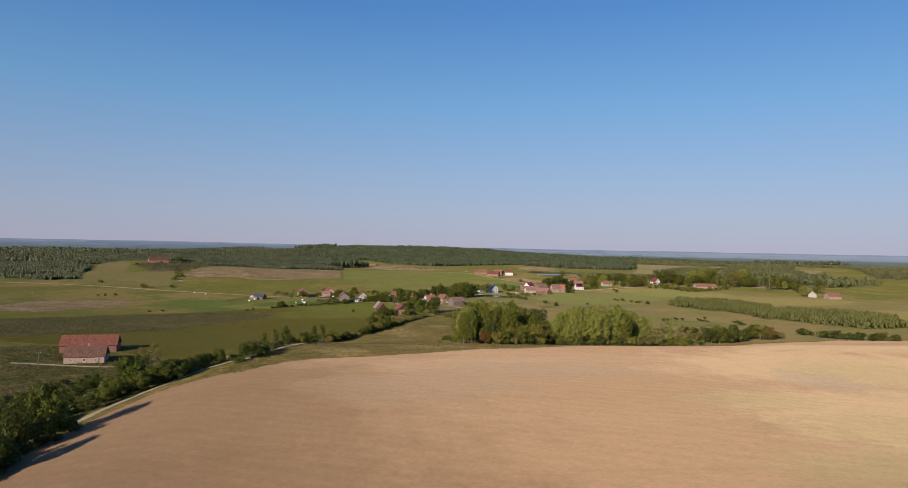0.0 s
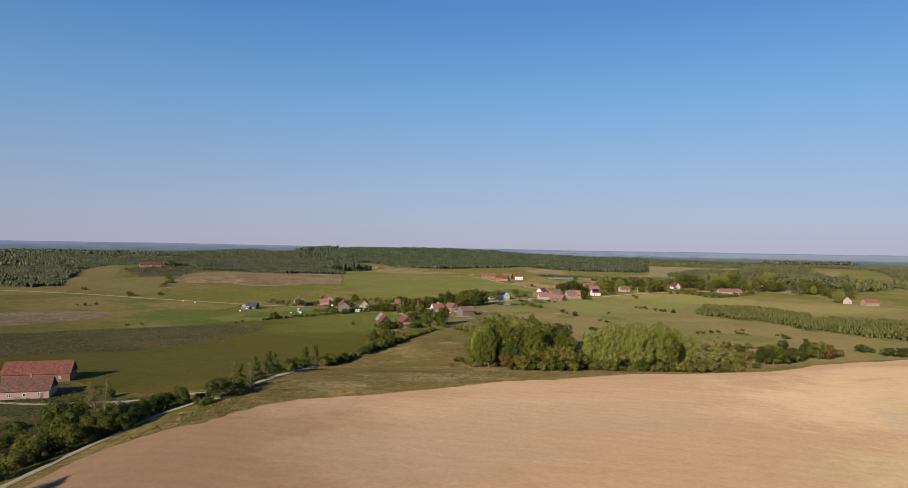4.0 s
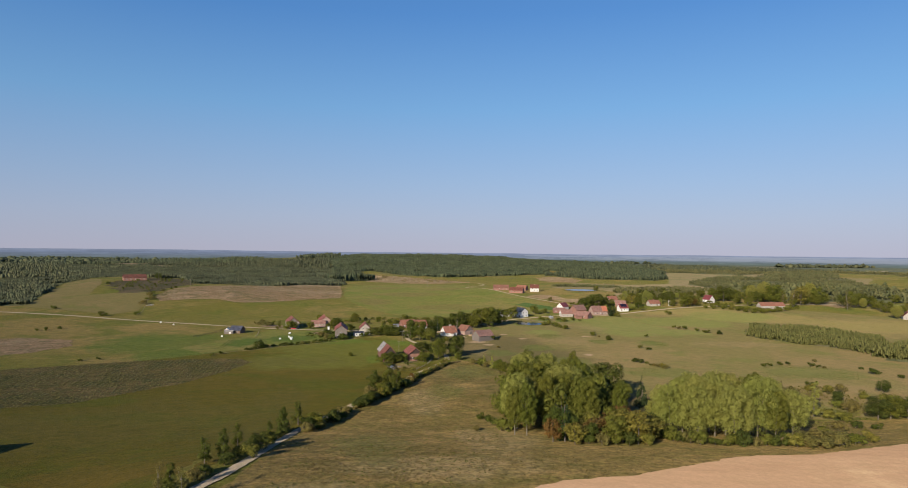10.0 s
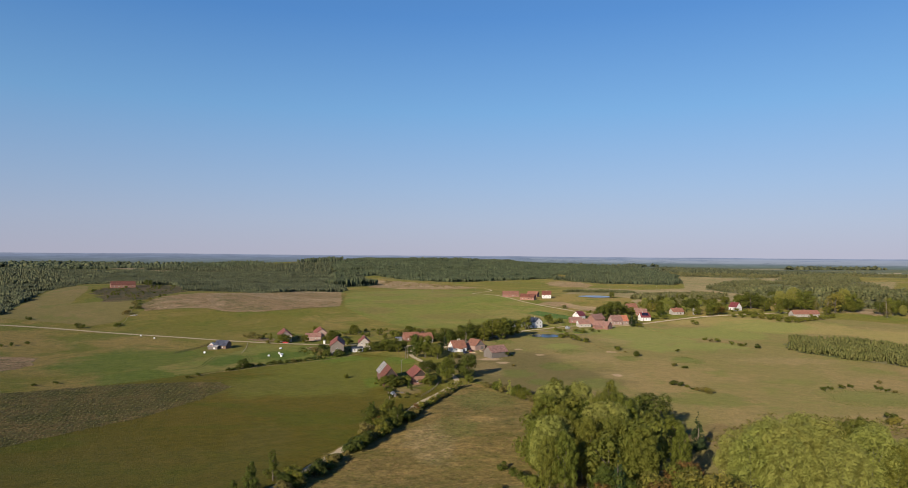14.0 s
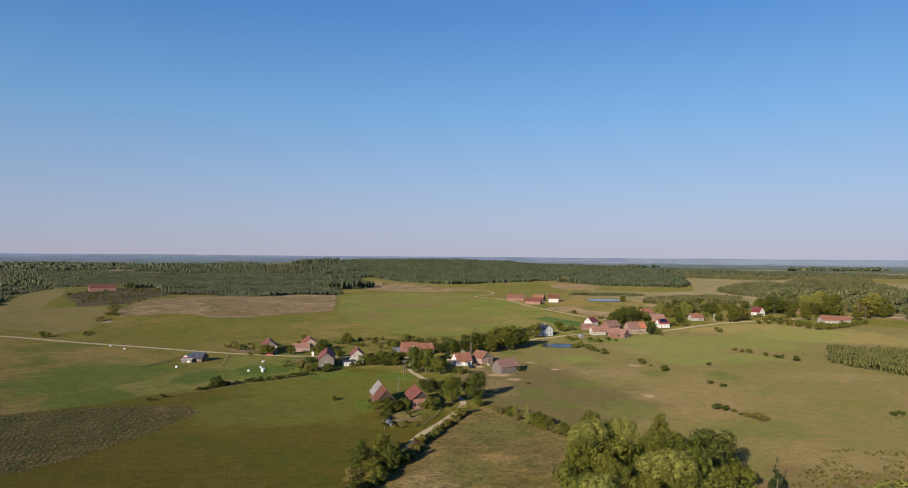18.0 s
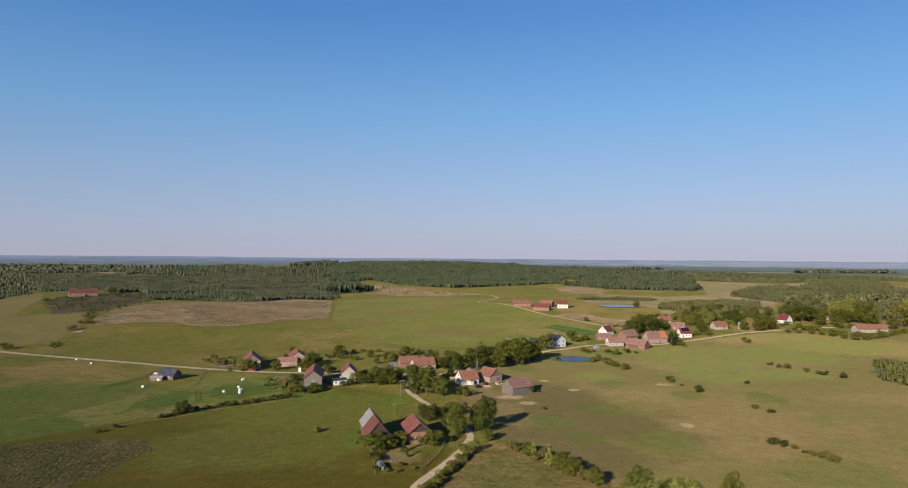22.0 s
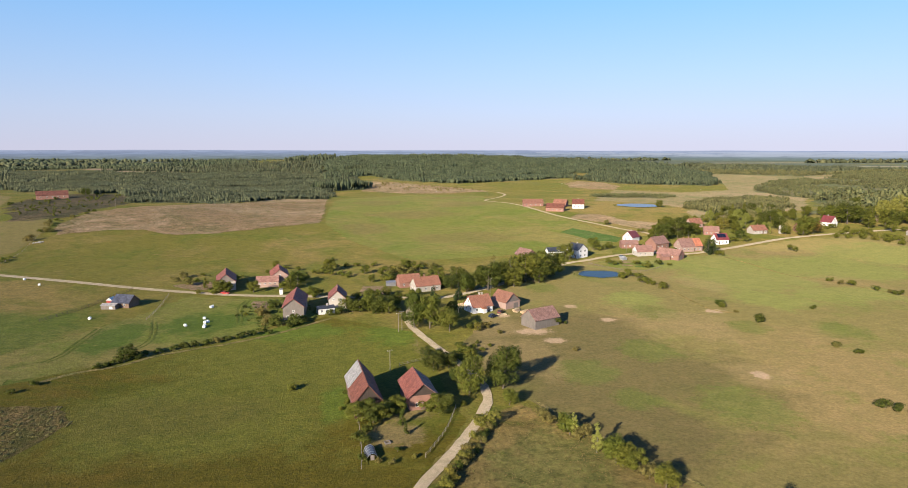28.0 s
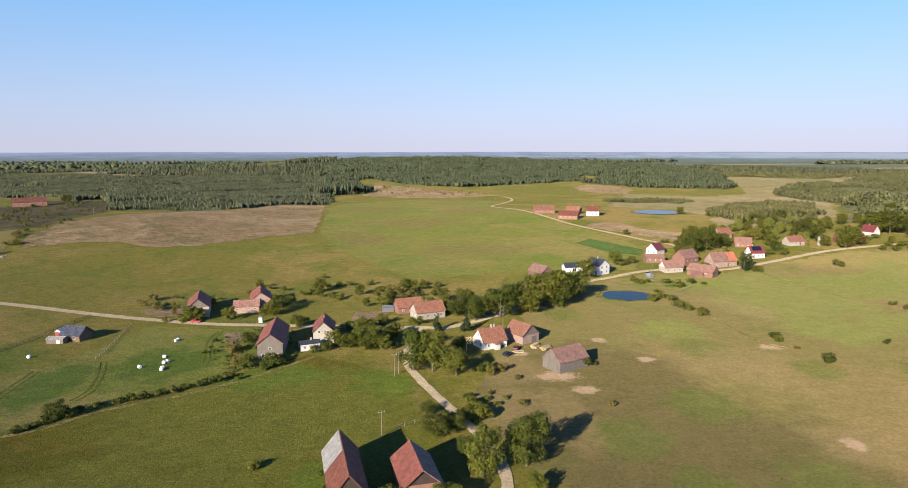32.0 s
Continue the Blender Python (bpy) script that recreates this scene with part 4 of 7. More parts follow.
# middle of the hamlet
house("back_house", "low brick house with an orange roof among trees", 15.5, 141, 18, 11, 7, 3.0, 6.2, "brick", "tile_orange", None, 0.4, (), (("front", 3, 0.9, W1, W2),), ())
house("roadside_cottage", "cream cottage with orange tile roof and two chimneys", 24, 130.5, 22, 13, 8, 3.2, 6.8, "cream", "tile_orange", None, 0.4, (0.25, 0.45), (("front", 4, 0.9, W1, W2), ("left", 2, 0.9, W1, W2)), (("front", 0.25, 1.1, 2.1, "wood_brown"),))
house("tin_shed", "small bluish tin shed beside a garden", 6.5, 142.5, 6, 5, 3, 2.0, 2.5, "metal", "metal", None, 0.15, (), (), (), category="shed")
house("brown_barn", "barn with a dull brown roof behind the trees", 90.5, 215, -65, 13, 8, 3, 6.5, "wood_brown", "tile_brown", None, 0.4, (), (), (), category="barn")
# white house by the pond road
house("white_house", "modern white two-storey house with a black roof", 124.5, 219, -58, 10, 9, 5.2, 8.6, "white", "roof_dark", None, 0.4, (0.5,), (("right", 2, 0.9, 1.2, 1.3), ("right", 2, 3.6, 1.2, 1.3), ("front", 2, 0.9, 1.1, 1.3)), (("front", 0.3, 1.1, 2.1, "wood_brown"),))
house("white_wing", "low white wing with a black roof", 111.5, 226, 6, 10.5, 7, 3.0, 5.0, "white", "roof_dark", None, 0.4, (), (("front", 1, 0.3, 2.2, 2.1), ("left", 1, 0.9, 1.1, 1.2)), ())
# east cluster
house("red_house", "white house with a bright red sheet roof", 177.5, 269, 38, 9.5, 8, 3.2, 7.0, "white", "tile_pink", None, 0.4, (0.5,), (("left", 2, 1, W1, W2), ("left", 2, 4.1, W1, W2)), ())
house("red_shed", "brick shed with a faded tile roof", 168, 246, -3, 11.5, 6.2, 2.8, 5.0, "brick", "tile_brown", None, 0.3, (), (("front", 3, 1.2, 0.9, 0.9),), (), category="shed")
house("gable_cottage", "white-gabled cottage with a faded pinkish-brown roof", 168, 219, 6, 11, 8, 2.9, 6.3, "cream", "tile_brown", "white", 0.4, (0.5,), (("front", 3, 0.9, W1, W2), ("left", 2, 0.9, W1, W2)), ())
house("big_barn", "big barn with a steep orange-brown roof", 186, 241, 30, 13.5, 9, 3.8, 8.0, "brick", "tile_brown", None, 0.4, (), (("front", 3, 1.4, 1, 1),), (), category="barn")
house("angled_barn", "brick barn with a faded tile roof", 181, 206, -47, 14.5, 8, 3.0, 6.2, "brick", "tile_brown", None, 0.4, (), (("front", 2, 1.2, 1, 1),), (("right", 0, 2.4, 2.6, "wood"),), category="barn")
house("pump_shed", "small brick shed with a tiled roof", 176, 202, 5, 5, 4, 2.4, 3.6, "brick", "tile_brown", None, 0.3, (), (), (), category="shed")
orange = house("orange_house", "long brick house with a pinkish and bright orange tile roof", 203, 230, 10, 15.5, 9.6, 3.4, 8.0, "pinkwall", "tile_brown", None, 0.4, (0.25, 0.5), (("front", 5, 1.0, W1, W2), ("left", 2, 1.0, W1, W2), ("left", 1, 4.4, W1, W2)), (("front", 0.12, 1.1, 2.1, "wood_brown"),))
solar_house = house("panel_house", "white house with a red roof carrying solar panels", 234, 248.5, 5, 9, 8, 3.2, 7.0, "white", "tile_pink", None, 0.4, (0.3,), (("front", 3, 0.9, W1, W2),), (("front", -0.3, 1.1, 2.1, "wood_brown"),))
house("shaded_house", "brick house with a brown roof among fruit trees", 243, 281, -20, 10.5, 7.2, 3.0, 6.0, "brick", "tile_brown", None, 0.4, (0.5,), (("front", 3, 0.9, W1, W2),), ())
house("hidden_house", "house with an orange roof half hidden by trees", 244, 313, 14, 11, 8, 3.2, 6.8, "pinkwall", "tile_orange", None, 0.4, (0.5,), (("front", 3, 0.9, W1, W2),), ())
house("bungalow", "cream bungalow with an orange hipped-looking roof", 278.5, 280.5, 8, 11.5, 8, 2.8, 6.0, "cream", "tile_orange", None, 0.5, (0.5,), (("front", 4, 0.9, W1, W2),), (("front", 0.2, 1.1, 2.1, "wood_brown"),))
house("transformer_tower", "small pale tower with a pitched top", 295, 276, 20, 2.6, 2.6, 5.2, 6.2, "cream", "roof_grey", None, 0.15, (), (), (("front", 0, 1, 2, "metal"),), category="tower")
house("roadside_shed", "narrow brick shed beside the road", 312, 283, 80, 6, 4, 3.0, 5.5, "brick", "tile_orange", None, 0.3, (), (), (), category="shed")
house("white_gable_house", "white house with a steep red roof", 352, 306, -66, 9, 8.5, 3.4, 7.8, "white", "tile_pink", None, 0.4, (0.4,), (("right", 2, 1, W1, W2), ("right", 1, 4.3, W1, W2), ("front", 2, 1.0, W1, W2)), ())
house("long_house", "long low house with a red roof", 396, 258, 0, 26, 9, 3.0, 6.2, "cream", "tile_orange", None, 0.4, (0.5,), (("front", 6, 0.9, W1, W2),), (), )
house("far_cottage", "pinkish cottage with a red roof among trees", 418, 334, 24, 12, 8.5, 3.2, 6.8, "pinkwall", "tile_orange", None, 0.4, (0.5,), (("front", 3, 0.9, W1, W2),), ())
house("east_cottage", "pale cottage with a red roof", 484, 180, 60, 10, 8, 3.4, 7.2, "cream", "tile_red", None, 0.4, (0.5,), (("left", 2, 0.9, W1, W2),), ())
house("east_barn", "brick barn with an orange-red roof", 493, 158, 4, 15, 9, 3.4, 7.0, "pinkwall", "tile_orange", None, 0.4, (), (("front", 3, 0.9, W1, W2),), (), category="barn")
# farm on the far slope
house("far_barn", "long red-roofed barn on the far slope", 144, 468, -4, 20, 10, 3.4, 7, "brick", "tile_orange", None, 0.4, (), (("front", 4, 1.2, 1, 1),), (), category="barn")
house("far_stable", "red-roofed brick stable on the far slope", 157, 422, -25, 17, 9, 3.4, 7, "brick", "tile_red", None, 0.4, (), (("front", 4, 1.2, 1, 1),), (), category="barn")
house("far_shed", "red-roofed shed on the far slope", 170, 456, -30, 13, 9, 3.4, 7, "brick", "tile_orange", None, 0.4, (), (), (), category="shed")
house("far_white_house", "white farmhouse with a dark red roof", 183, 438, -12, 11, 9, 4.4, 8.6, "white", "tile_red", None, 0.4, (0.5,), (("front", 3, 1, 1.0, 1.3), ("front", 2, 3.0, 1.0, 1.0)), ())
house("far_left_barn", "long brick barn with a red roof below the woods", -333, 482, 30, 27, 11, 4, 7.6, "brick", "tile_red", None, 0.4, (), (("front", 5, 1.4, 1.2, 1.2),), (), category="barn")
# farm in the hollow by the lane
house("long_barn", "long brick barn with a dark red tiled roof", -132, -193, 11, 24, 10, 3.4, 7.5, "old_brick", "tile_red", "wood_dark", 0.4, (), (("front", 4, 1.2, 1.0, 0.9),), (("right", 0, 2.6, 2.8, "wood_brown"),), category="barn")
house("old_cottage", "old brick and cream cottage with a dark red tile roof", -121, -222, 12, 15.5, 9.5, 3.0, 6.8, "pinkwall", "tile_old", "wood_dark", 0.45, (0.55,), (("front", 3, 0.9, 1.0, 1.2), ("right", 2, 0.9, W1, W2)), (("front", 0.35, 1.0, 2.0, "wood_brown"),))


# ---- trees and shrubs ----
def tube(path, radii, sides=6):
    """A tapered limb along a path, as arrays."""
    verts, faces = [], []
    for i, (p, r) in enumerate(zip(path, radii)):
        d = (path[min(i + 1, len(path) - 1)] - path[max(i - 1, 0)]).normalized()
        u = d.cross(Vector((0.3, 1, 0.2))).normalized()
        v = d.cross(u)
        for k in range(sides):
            a = k * math.tau / sides
            verts.append(p + (u * math.cos(a) + v * math.sin(a)) * r)
    for i in range(len(path) - 1):
        for k in range(sides):
            j = (k + 1) % sides
            faces.append((i * sides + k, i * sides + j, (i + 1) * sides + j, (i + 1) * sides + k))
    return verts, faces


def crown_mesh(name, lobes, leaf, count, material, rng, tallish=False):
    """Leaf clumps spread over the lobes of a crown."""
    leaf, count = leaf * 1.03, int(count * 1.55)
    total = sum(r * r for *_, r in lobes)
    verts, faces = [], []
    for cx, cy, cz, r in lobes:
        n = max(6, int(count * r * r / total))
        d = rng.normal(size=(n, 3))
        d /= np.linalg.norm(d, axis=1)[:, None]
        d[:, 2] = np.where(rng.random(n) < 0.3, np.abs(d[:, 2]), d[:, 2])
        rad = r * ((0.72 + 0.36 * rng.random(n) ** 0.8) if tallish else (0.55 + 0.52 * rng.random(n) ** 0.6))
        c = np.array((cx, cy, cz)) + d * rad[:, None] * np.array((1, 1, 1.08 if tallish else 0.95))
        nrm = d + (0.14 if tallish else 0.2) * rng.normal(size=(n, 3)) + np.array((0, 0, 0.25))
        nrm /= np.linalg.norm(nrm, axis=1)[:, None]
        t = np.cross(nrm, rng.normal(size=(n, 3)))
        t /= np.linalg.norm(t, axis=1)[:, None] + 1e-9
        s = np.cross(nrm, t)
        size = leaf * (0.6 + 0.8 * rng.random(n))[:, None]
        base = len(verts) and sum(len(v) for v in verts)
        q = np.stack([c - t * size * 0.5 + nrm * size * 0.1, c + s * size * 0.44, c + t * size * 0.55 - nrm * size * 0.1], 1)
        verts.append(q.reshape(-1, 3))
        faces.append(base + np.arange(3 * n).reshape(n, 3))
    me_v, me_f = np.concatenate(verts), np.concatenate(faces)
    me = bpy.data.meshes.new(name)
    me.vertices.add(len(me_v))
    me.vertices.foreach_set("co", me_v.astype(np.float32).ravel())
    me.loops.add(me_f.size)
    me.loops.foreach_set("vertex_index", me_f.astype(np.int32).ravel())
    me.polygons.add(len(me_f))
    me.polygons.foreach_set("loop_start", np.arange(len(me_f), dtype=np.int32) * 3)
    me.update(calc_edges=True)
    me.materials.append(material)
    return me


def make_tree(name, kind, seed, distant=False):
    """One plant of unit kind at the origin, to be copied: trunk with limbs, and a crown of leaf clumps."""
    rng, rr = np.random.default_rng(seed), random.Random(seed)
    mat, h, w, bark, leaf, count, shape, cat, label = KINDS[kind]
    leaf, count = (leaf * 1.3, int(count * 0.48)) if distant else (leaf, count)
    # far plants swap to paler leaves, a painted stand-in for haze
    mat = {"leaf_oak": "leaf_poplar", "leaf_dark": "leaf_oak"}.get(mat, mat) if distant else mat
    ob = tagged(new(name), label, cat)
    lobes = []
    if shape == "round":
        for k in range(26):
            a, e = rr.uniform(0, math.tau), rr.uniform(-1.15, 1.0)
            rad = w * 0.34 * math.sqrt(max(0.05, 1 - e * e * 0.7)) * rr.uniform(0.7, 1.25)
            lobes.append((rad * math.cos(a), rad * math.sin(a), h * (0.54 + 0.31 * e), w * rr.uniform(0.11, 0.2)))
        lobes.append((0, 0, h * 0.62, w * 0.3))
    elif shape == "dome":
        for k in range(44):
            e = 1 - 1.62 * (k + 0.5) / 44
            a, rad = k * 2.4 + rr.uniform(-0.25, 0.25), math.sqrt(1 - e * e) * w * rr.uniform(0.33, 0.42)
            lobes.append((rad * math.cos(a), rad * math.sin(a), h * (0.53 + 0.42 * e * rr.uniform(0.9, 1.05)), w * rr.uniform(0.09, 0.15)))
        for e in (0.28, 0.46, 0.64):
            lobes.append((0, 0, h * e, w * 0.24))
    elif shape == "tall":
        for k in range(26):
            u = k / 25
            a, rad = rr.uniform(0, math.tau), w * 0.34 * rr.uniform(0.2, 1.15) * (1 - 0.55 * u)
            lobes.append((rad * math.cos(a), rad * math.sin(a), h * (0.14 + 0.78 * u), w * rr.uniform(0.13, 0.2) * (1 - 0.4 * u)))
    elif shape == "bush":
        for k in range(8):
            a, rad = rr.uniform(0, math.tau), w * 0.32 * rr.uniform(0.2, 1.1)
            lobes.append((rad * math.cos(a), rad * math.sin(a), h * rr.uniform(0.28, 0.68), w * rr.uniform(0.16, 0.26)))
    else:
        for k in range(14):
            u = k / 13
            for q in range(3 if u < 0.7 else 1):
                a, rad = rr.uniform(0, math.tau), w * 0.30 * (1 - u)
                lobes.append((rad * math.cos(a), rad * math.sin(a), h * (0.1 + 0.86 * u), max(0.25, w * 0.22 * (1 - u))))
    verts, faces = [], []
    top = h * (0.78 if shape != "bush" else 0.4)
    r0 = max(0.06, h * (0.012 if bark == "bark_pale" else 0.018))
    lean = Vector((rr.uniform(-0.06, 0.06) * h, rr.uniform(-0.06, 0.06) * h, top))
    stems = [([Vector((0, 0, -0.4)), lean * 0.35, lean * 0.7, lean], [r0 * 1.3, r0, r0 * 0.6, r0 * 0.2])]
    for lx, ly, lz, lr in rr.sample(lobes, min(6, len(lobes))):
        u = min(0.85, max(0.15, lz / top * 0.62))
        p = lean * u
        stems.append(([p, (p + Vector((lx, ly, lz))) * 0.5 + Vector((0, 0, -0.2)), Vector((lx, ly, lz))], [r0 * 0.55, r0 * 0.35, r0 * 0.12]))
    for pth, rad in stems:
        v, f = tube(pth, rad, 6)
        b0 = len(verts)
        verts += v
        faces += [tuple(i + b0 for i in q) for q in f]
    raw("trunk", [tuple(v) for v in verts], faces, M[bark], ob)
    crown = new("crown", crown_mesh("crown", lobes, leaf, count, M[mat], rng, shape in ("tall", "dome")))
    crown.parent = ob
    return ob


KINDS = {
    "oak": ("leaf_oak", 12, 10, "bark", 0.58, 3000, "round", "tree", "broad dull-green leafy tree on rough grass"),
    "oak_b": ("leaf_poplar", 10, 8.5, "bark", 0.54, 2400, "round", "tree", "rounded mid-green leafy tree"),
    "dark": ("leaf_dark", 9, 8, "bark", 0.45, 2300, "round", "tree", "dense tree with dark green leaves"),
    "willow": ("leaf_willow", 15, 11, "bark_pale", 0.40, 8400, "dome", "tree", "pale grey-green willow with a rounded crown"),
    "poplar": ("leaf_poplar", 18, 9.5, "bark_pale", 0.40, 7800, "dome", "tree", "tall mid-green aspen with a pale trunk"),
    "birch": ("leaf_willow", 13, 5.5, "bark_pale", 0.6, 900, "tall", "tree", "slender light-green birch with pale trunk"),
    "slim": ("leaf_oak", 8, 4.8, "bark", 0.38, 1300, "tall", "tree", "slim upright dull-green young tree"),
    "yellow": ("leaf_yellow", 8, 7, "bark", 0.6, 1000, "round", "tree", "leafy tree turning autumn yellow"),
    "orange": ("leaf_orange", 9, 7, "bark", 0.6, 1000, "round", "tree", "leafy tree turning autumn orange"),
    "spruce": ("needle", 13, 6, "bark", 0.6, 1300, "cone", "tree", "dark green spruce with drooping branches"),
    "bare": ("leaf_brown", 11, 6, "bark_pale", 0.36, 620, "tall", "tree", "half-bare tree with pale dry branches"),
    "bush": ("leaf_oak", 3.2, 4, "bark", 0.45, 420, "bush", "shrub", "dull green bushy hedgerow shrub"),
    "bush_pale": ("leaf_poplar", 2.8, 3.6, "bark", 0.42, 380, "bush", "shrub", "light green loose leafy shrub"),
    "bush_brown": ("leaf_brown", 2.6, 3.6, "bark", 0.42, 380, "bush", "shrub", "brownish low autumn shrub in grass"),
    "bush_yellow": ("leaf_yellow", 3.2, 4, "bark", 0.45, 420, "bush", "shrub", "yellowing leafy shrub beside grass"),
    "bush_dark": ("leaf_dark", 3.0, 4, "bark", 0.45, 420, "bush", "shrub", "dark green dense leafy shrub"),
}
STOCK, USED, DISTANT = {}, {}, {}


def plant(kind, x, y, height_m=None, spread=1.0, group="", variant=None, sink=0.0):
    """Sets a tree or shrub of a kind at a place, scaled to a height."""
    n = USED.get(kind, 0)
    USED[kind] = n + 1
    rr = random.Random(f"{kind}{n}")
    v = n % 3 if variant is None else variant
    h = height_m or KINDS[kind][1] * rr.uniform(0.8, 1.15)
    k = h / KINDS[kind][1]
    s = k * spread * rr.uniform(0.92, 1.1)
    m = pose(x, y, ground_z(x, y) - sink, 0, 0, rr.uniform(0, 360)) @ Matrix.Diagonal((s, s, k, 1))
    name = "tree" if KINDS[kind][7] == "tree" else "shrub"
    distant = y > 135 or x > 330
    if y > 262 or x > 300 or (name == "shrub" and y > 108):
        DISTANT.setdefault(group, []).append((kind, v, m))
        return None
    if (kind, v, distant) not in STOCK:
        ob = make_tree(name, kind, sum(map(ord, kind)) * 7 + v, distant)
        STOCK[kind, v, distant] = ob
        ob.matrix_basis = m
        return tagged(ob, group=group)
    src = STOCK[kind, v, distant]
    made = {}
    for o in (src, *src.children):
        made[o] = o.copy()
        scene.collection.objects.link(made[o])
        made[o].parent = made.get(o.parent)
    ob = made[src]
    ob.matrix_basis = m
    return tagged(ob, group=group)


def along(pts, kinds, gap, jitter, lo, hi, group, seed, spread=1.0):
    """A hedgerow along a line, of mixed kinds and heights."""
    rr = random.Random(seed)
    line = spline(pts, gap)
    for p in line:
        if rr.random() < 0.9:
            plant(rr.choice(kinds), p.x + rr.uniform(-jitter, jitter), p.y + rr.uniform(-jitter, jitter), rr.uniform(lo, hi), spread, group)


def inside(p, poly):
    c = False
    for (ax, ay), (bx, by) in zip(poly, poly[1:] + poly[:1]):
        if (ay > p[1]) != (by > p[1]) and p[0] < (bx - ax) * (p[1] - ay) / (by - ay) + ax:
            c = not c
    return c


def scatter(poly, gap, seed, jitter=0.45):
    rr = random.Random(seed)
    xs, ys = [p[0] for p in poly], [p[1] for p in poly]
    out, y = [], min(ys)
    while y < max(ys):
        x = min(xs)
        while x < max(xs):
            p = x + rr.uniform(-jitter, jitter) * gap, y + rr.uniform(-jitter, jitter) * gap
            if inside(p, poly):
                out.append(p)
            x += gap
        y += gap
    return out


GROVE_W = [(46, -180), (60, -184), (76, -186), (90, -176), (84, -150), (92, -128), (84, -112), (63, -110), (51, -128), (46, -150)]
GROVE_FRONT = [(58, -186), (62, -203), (84, -205), (92, -196), (88, -182), (74, -188)]
GROVE_E = [(95, -186), (102, -204), (120, -206), (136, -202), (143, -191), (139, -177), (126, -165), (110, -165), (98, -174)]
for n, p in enumerate(scatter(GROVE_W, 7.6, 21)):
    plant(("poplar", "poplar", "oak_b", "poplar", "poplar", "willow")[n % 6], *p, 17.0 + n * 5 % 4.5, (0.74, 0.82, 0.95, 0.7, 0.8, 0.9)[n % 6], "grove beside the tilled field")
for n, p in enumerate(scatter(GROVE_FRONT, 6.4, 24)):
    plant(("yellow", "oak_b", "yellow", "oak", "orange")[n % 5], *p, 7 + n % 3 * 2.0, 1.15, "grove beside the tilled field")
for n, p in enumerate(scatter(GROVE_E, 8.4, 22)):
    off = ((p[0] - 119) / 25) ** 2 + ((p[1] + 184) / 24) ** 2
    plant(("willow", "willow", "willow", "poplar", "willow")[n % 5], *p, 19.5 - 5.5 * off + n * 7 % 3, 0.98, "grove beside the tilled field")
for n, (x, y, h, k) in enumerate(((101, -116, 16.5, "oak"), (109, -134, 13.5, "spruce"), (61, -196, 15, "spruce"), (57, -197, 9, "orange"), (95, -120, 11, "oak"), (105, -124, 9, "oak_b"), (72, -118, 13, "willow"), (86, -117, 12, "willow"), (112, -150, 5, "bush_brown"), (118, -140, 3, "bush_brown"), (122, -152, 3, "bush_yellow"), (128, -135, 3.5, "bush_yellow"), (45, -172, 6, "bush_pale"), (43, -160, 4, "bush"), (70, -205, 4, "bush_brown"), (78, -206, 5, "bush_dark"), (84, -206, 4, "bush_yellow"), (132, -212, 5, "bush_brown"), (138, -210, 5, "bush_brown"), (143, -207, 4.5, "bush_brown"), (148, -206, 4, "bush"), (40, -150, 3, "bush"), (36, -170, 2, "bush_brown"))):
    plant(k, x, y, h, 1.3 if h == 16.5 else 1.0, "grove beside the tilled field")


for n, p in enumerate(spline([(93, -190), (100, -206), (112, -209), (126, -209), (138, -205), (146, -196)], 3.4)):
    plant(("bush_pale", "bush", "bush_pale", "bush_dark", "bush_brown")[n % 5], p.x, p.y, 3.2 + n * 7 % 3, 1.1, "grove beside the tilled field")


SPREAD = {"oak": 1.25, "oak_b": 1.25, "dark": 1.25, "yellow": 1.2, "slim": 1.0, "birch": 1.1, "bare": 1.0, "spruce": 1.1}


def planting(group, text):
    """Sets a row of plants: kind, place and height of each."""
    for entry in text.split("; "):
        kind, x, y, h, *wide = entry.split()
        plant(kind, float(x), float(y), float(h), float(wide[0]) if wide else SPREAD.get(kind, 1.12), group)


planting("garden of the farmstead", "oak_b 1.5 -26.5 6.6 1.3; oak 5.5 -27 6.6 1.3; oak_b 8.2 -25.5 5.4; oak_b 12 -21.5 5.4 1.2; oak_b 23 -22.5 6.6 1.3; bush_pale -1.5 -22 2.6; bush_pale -2.6 -14 2.0; bush -3.4 -6 1.8; bush_pale -4 -18 1.4; bush_pale 20 -21 3.7; slim 13 -29 4.7; slim 14 -35 3.4; oak_b 32.5 -9.5 13 0.8; oak_b 27 16 5.0; bush 34 27 3.4; bush_dark 30 22 3.6; oak 43 -5 14.5 1.1; dark 23 12 7.2; dark 28 14 5.8; dark 30 1 5.5; bush_pale 35 21 4.8; oak_b 43 -18 5.4; bush_pale 30 -18 1.9; bush 12 -44 1.7; bush_yellow 16 -48 1.4; bush 3 -39 3.7; bush 4 -32 2.7; bush 4 -48 2.1; bush_brown 11 -50 1.4; bush_brown 8 -49 1.4")
planting("weedy corner beside the lane", "bush_pale 38 34 2.0; bush 36 28 2.6; bush_pale 41 30 1.8; bush 40 39 1.6; bush_pale 44 35 1.5; bush 33 36 2.2")
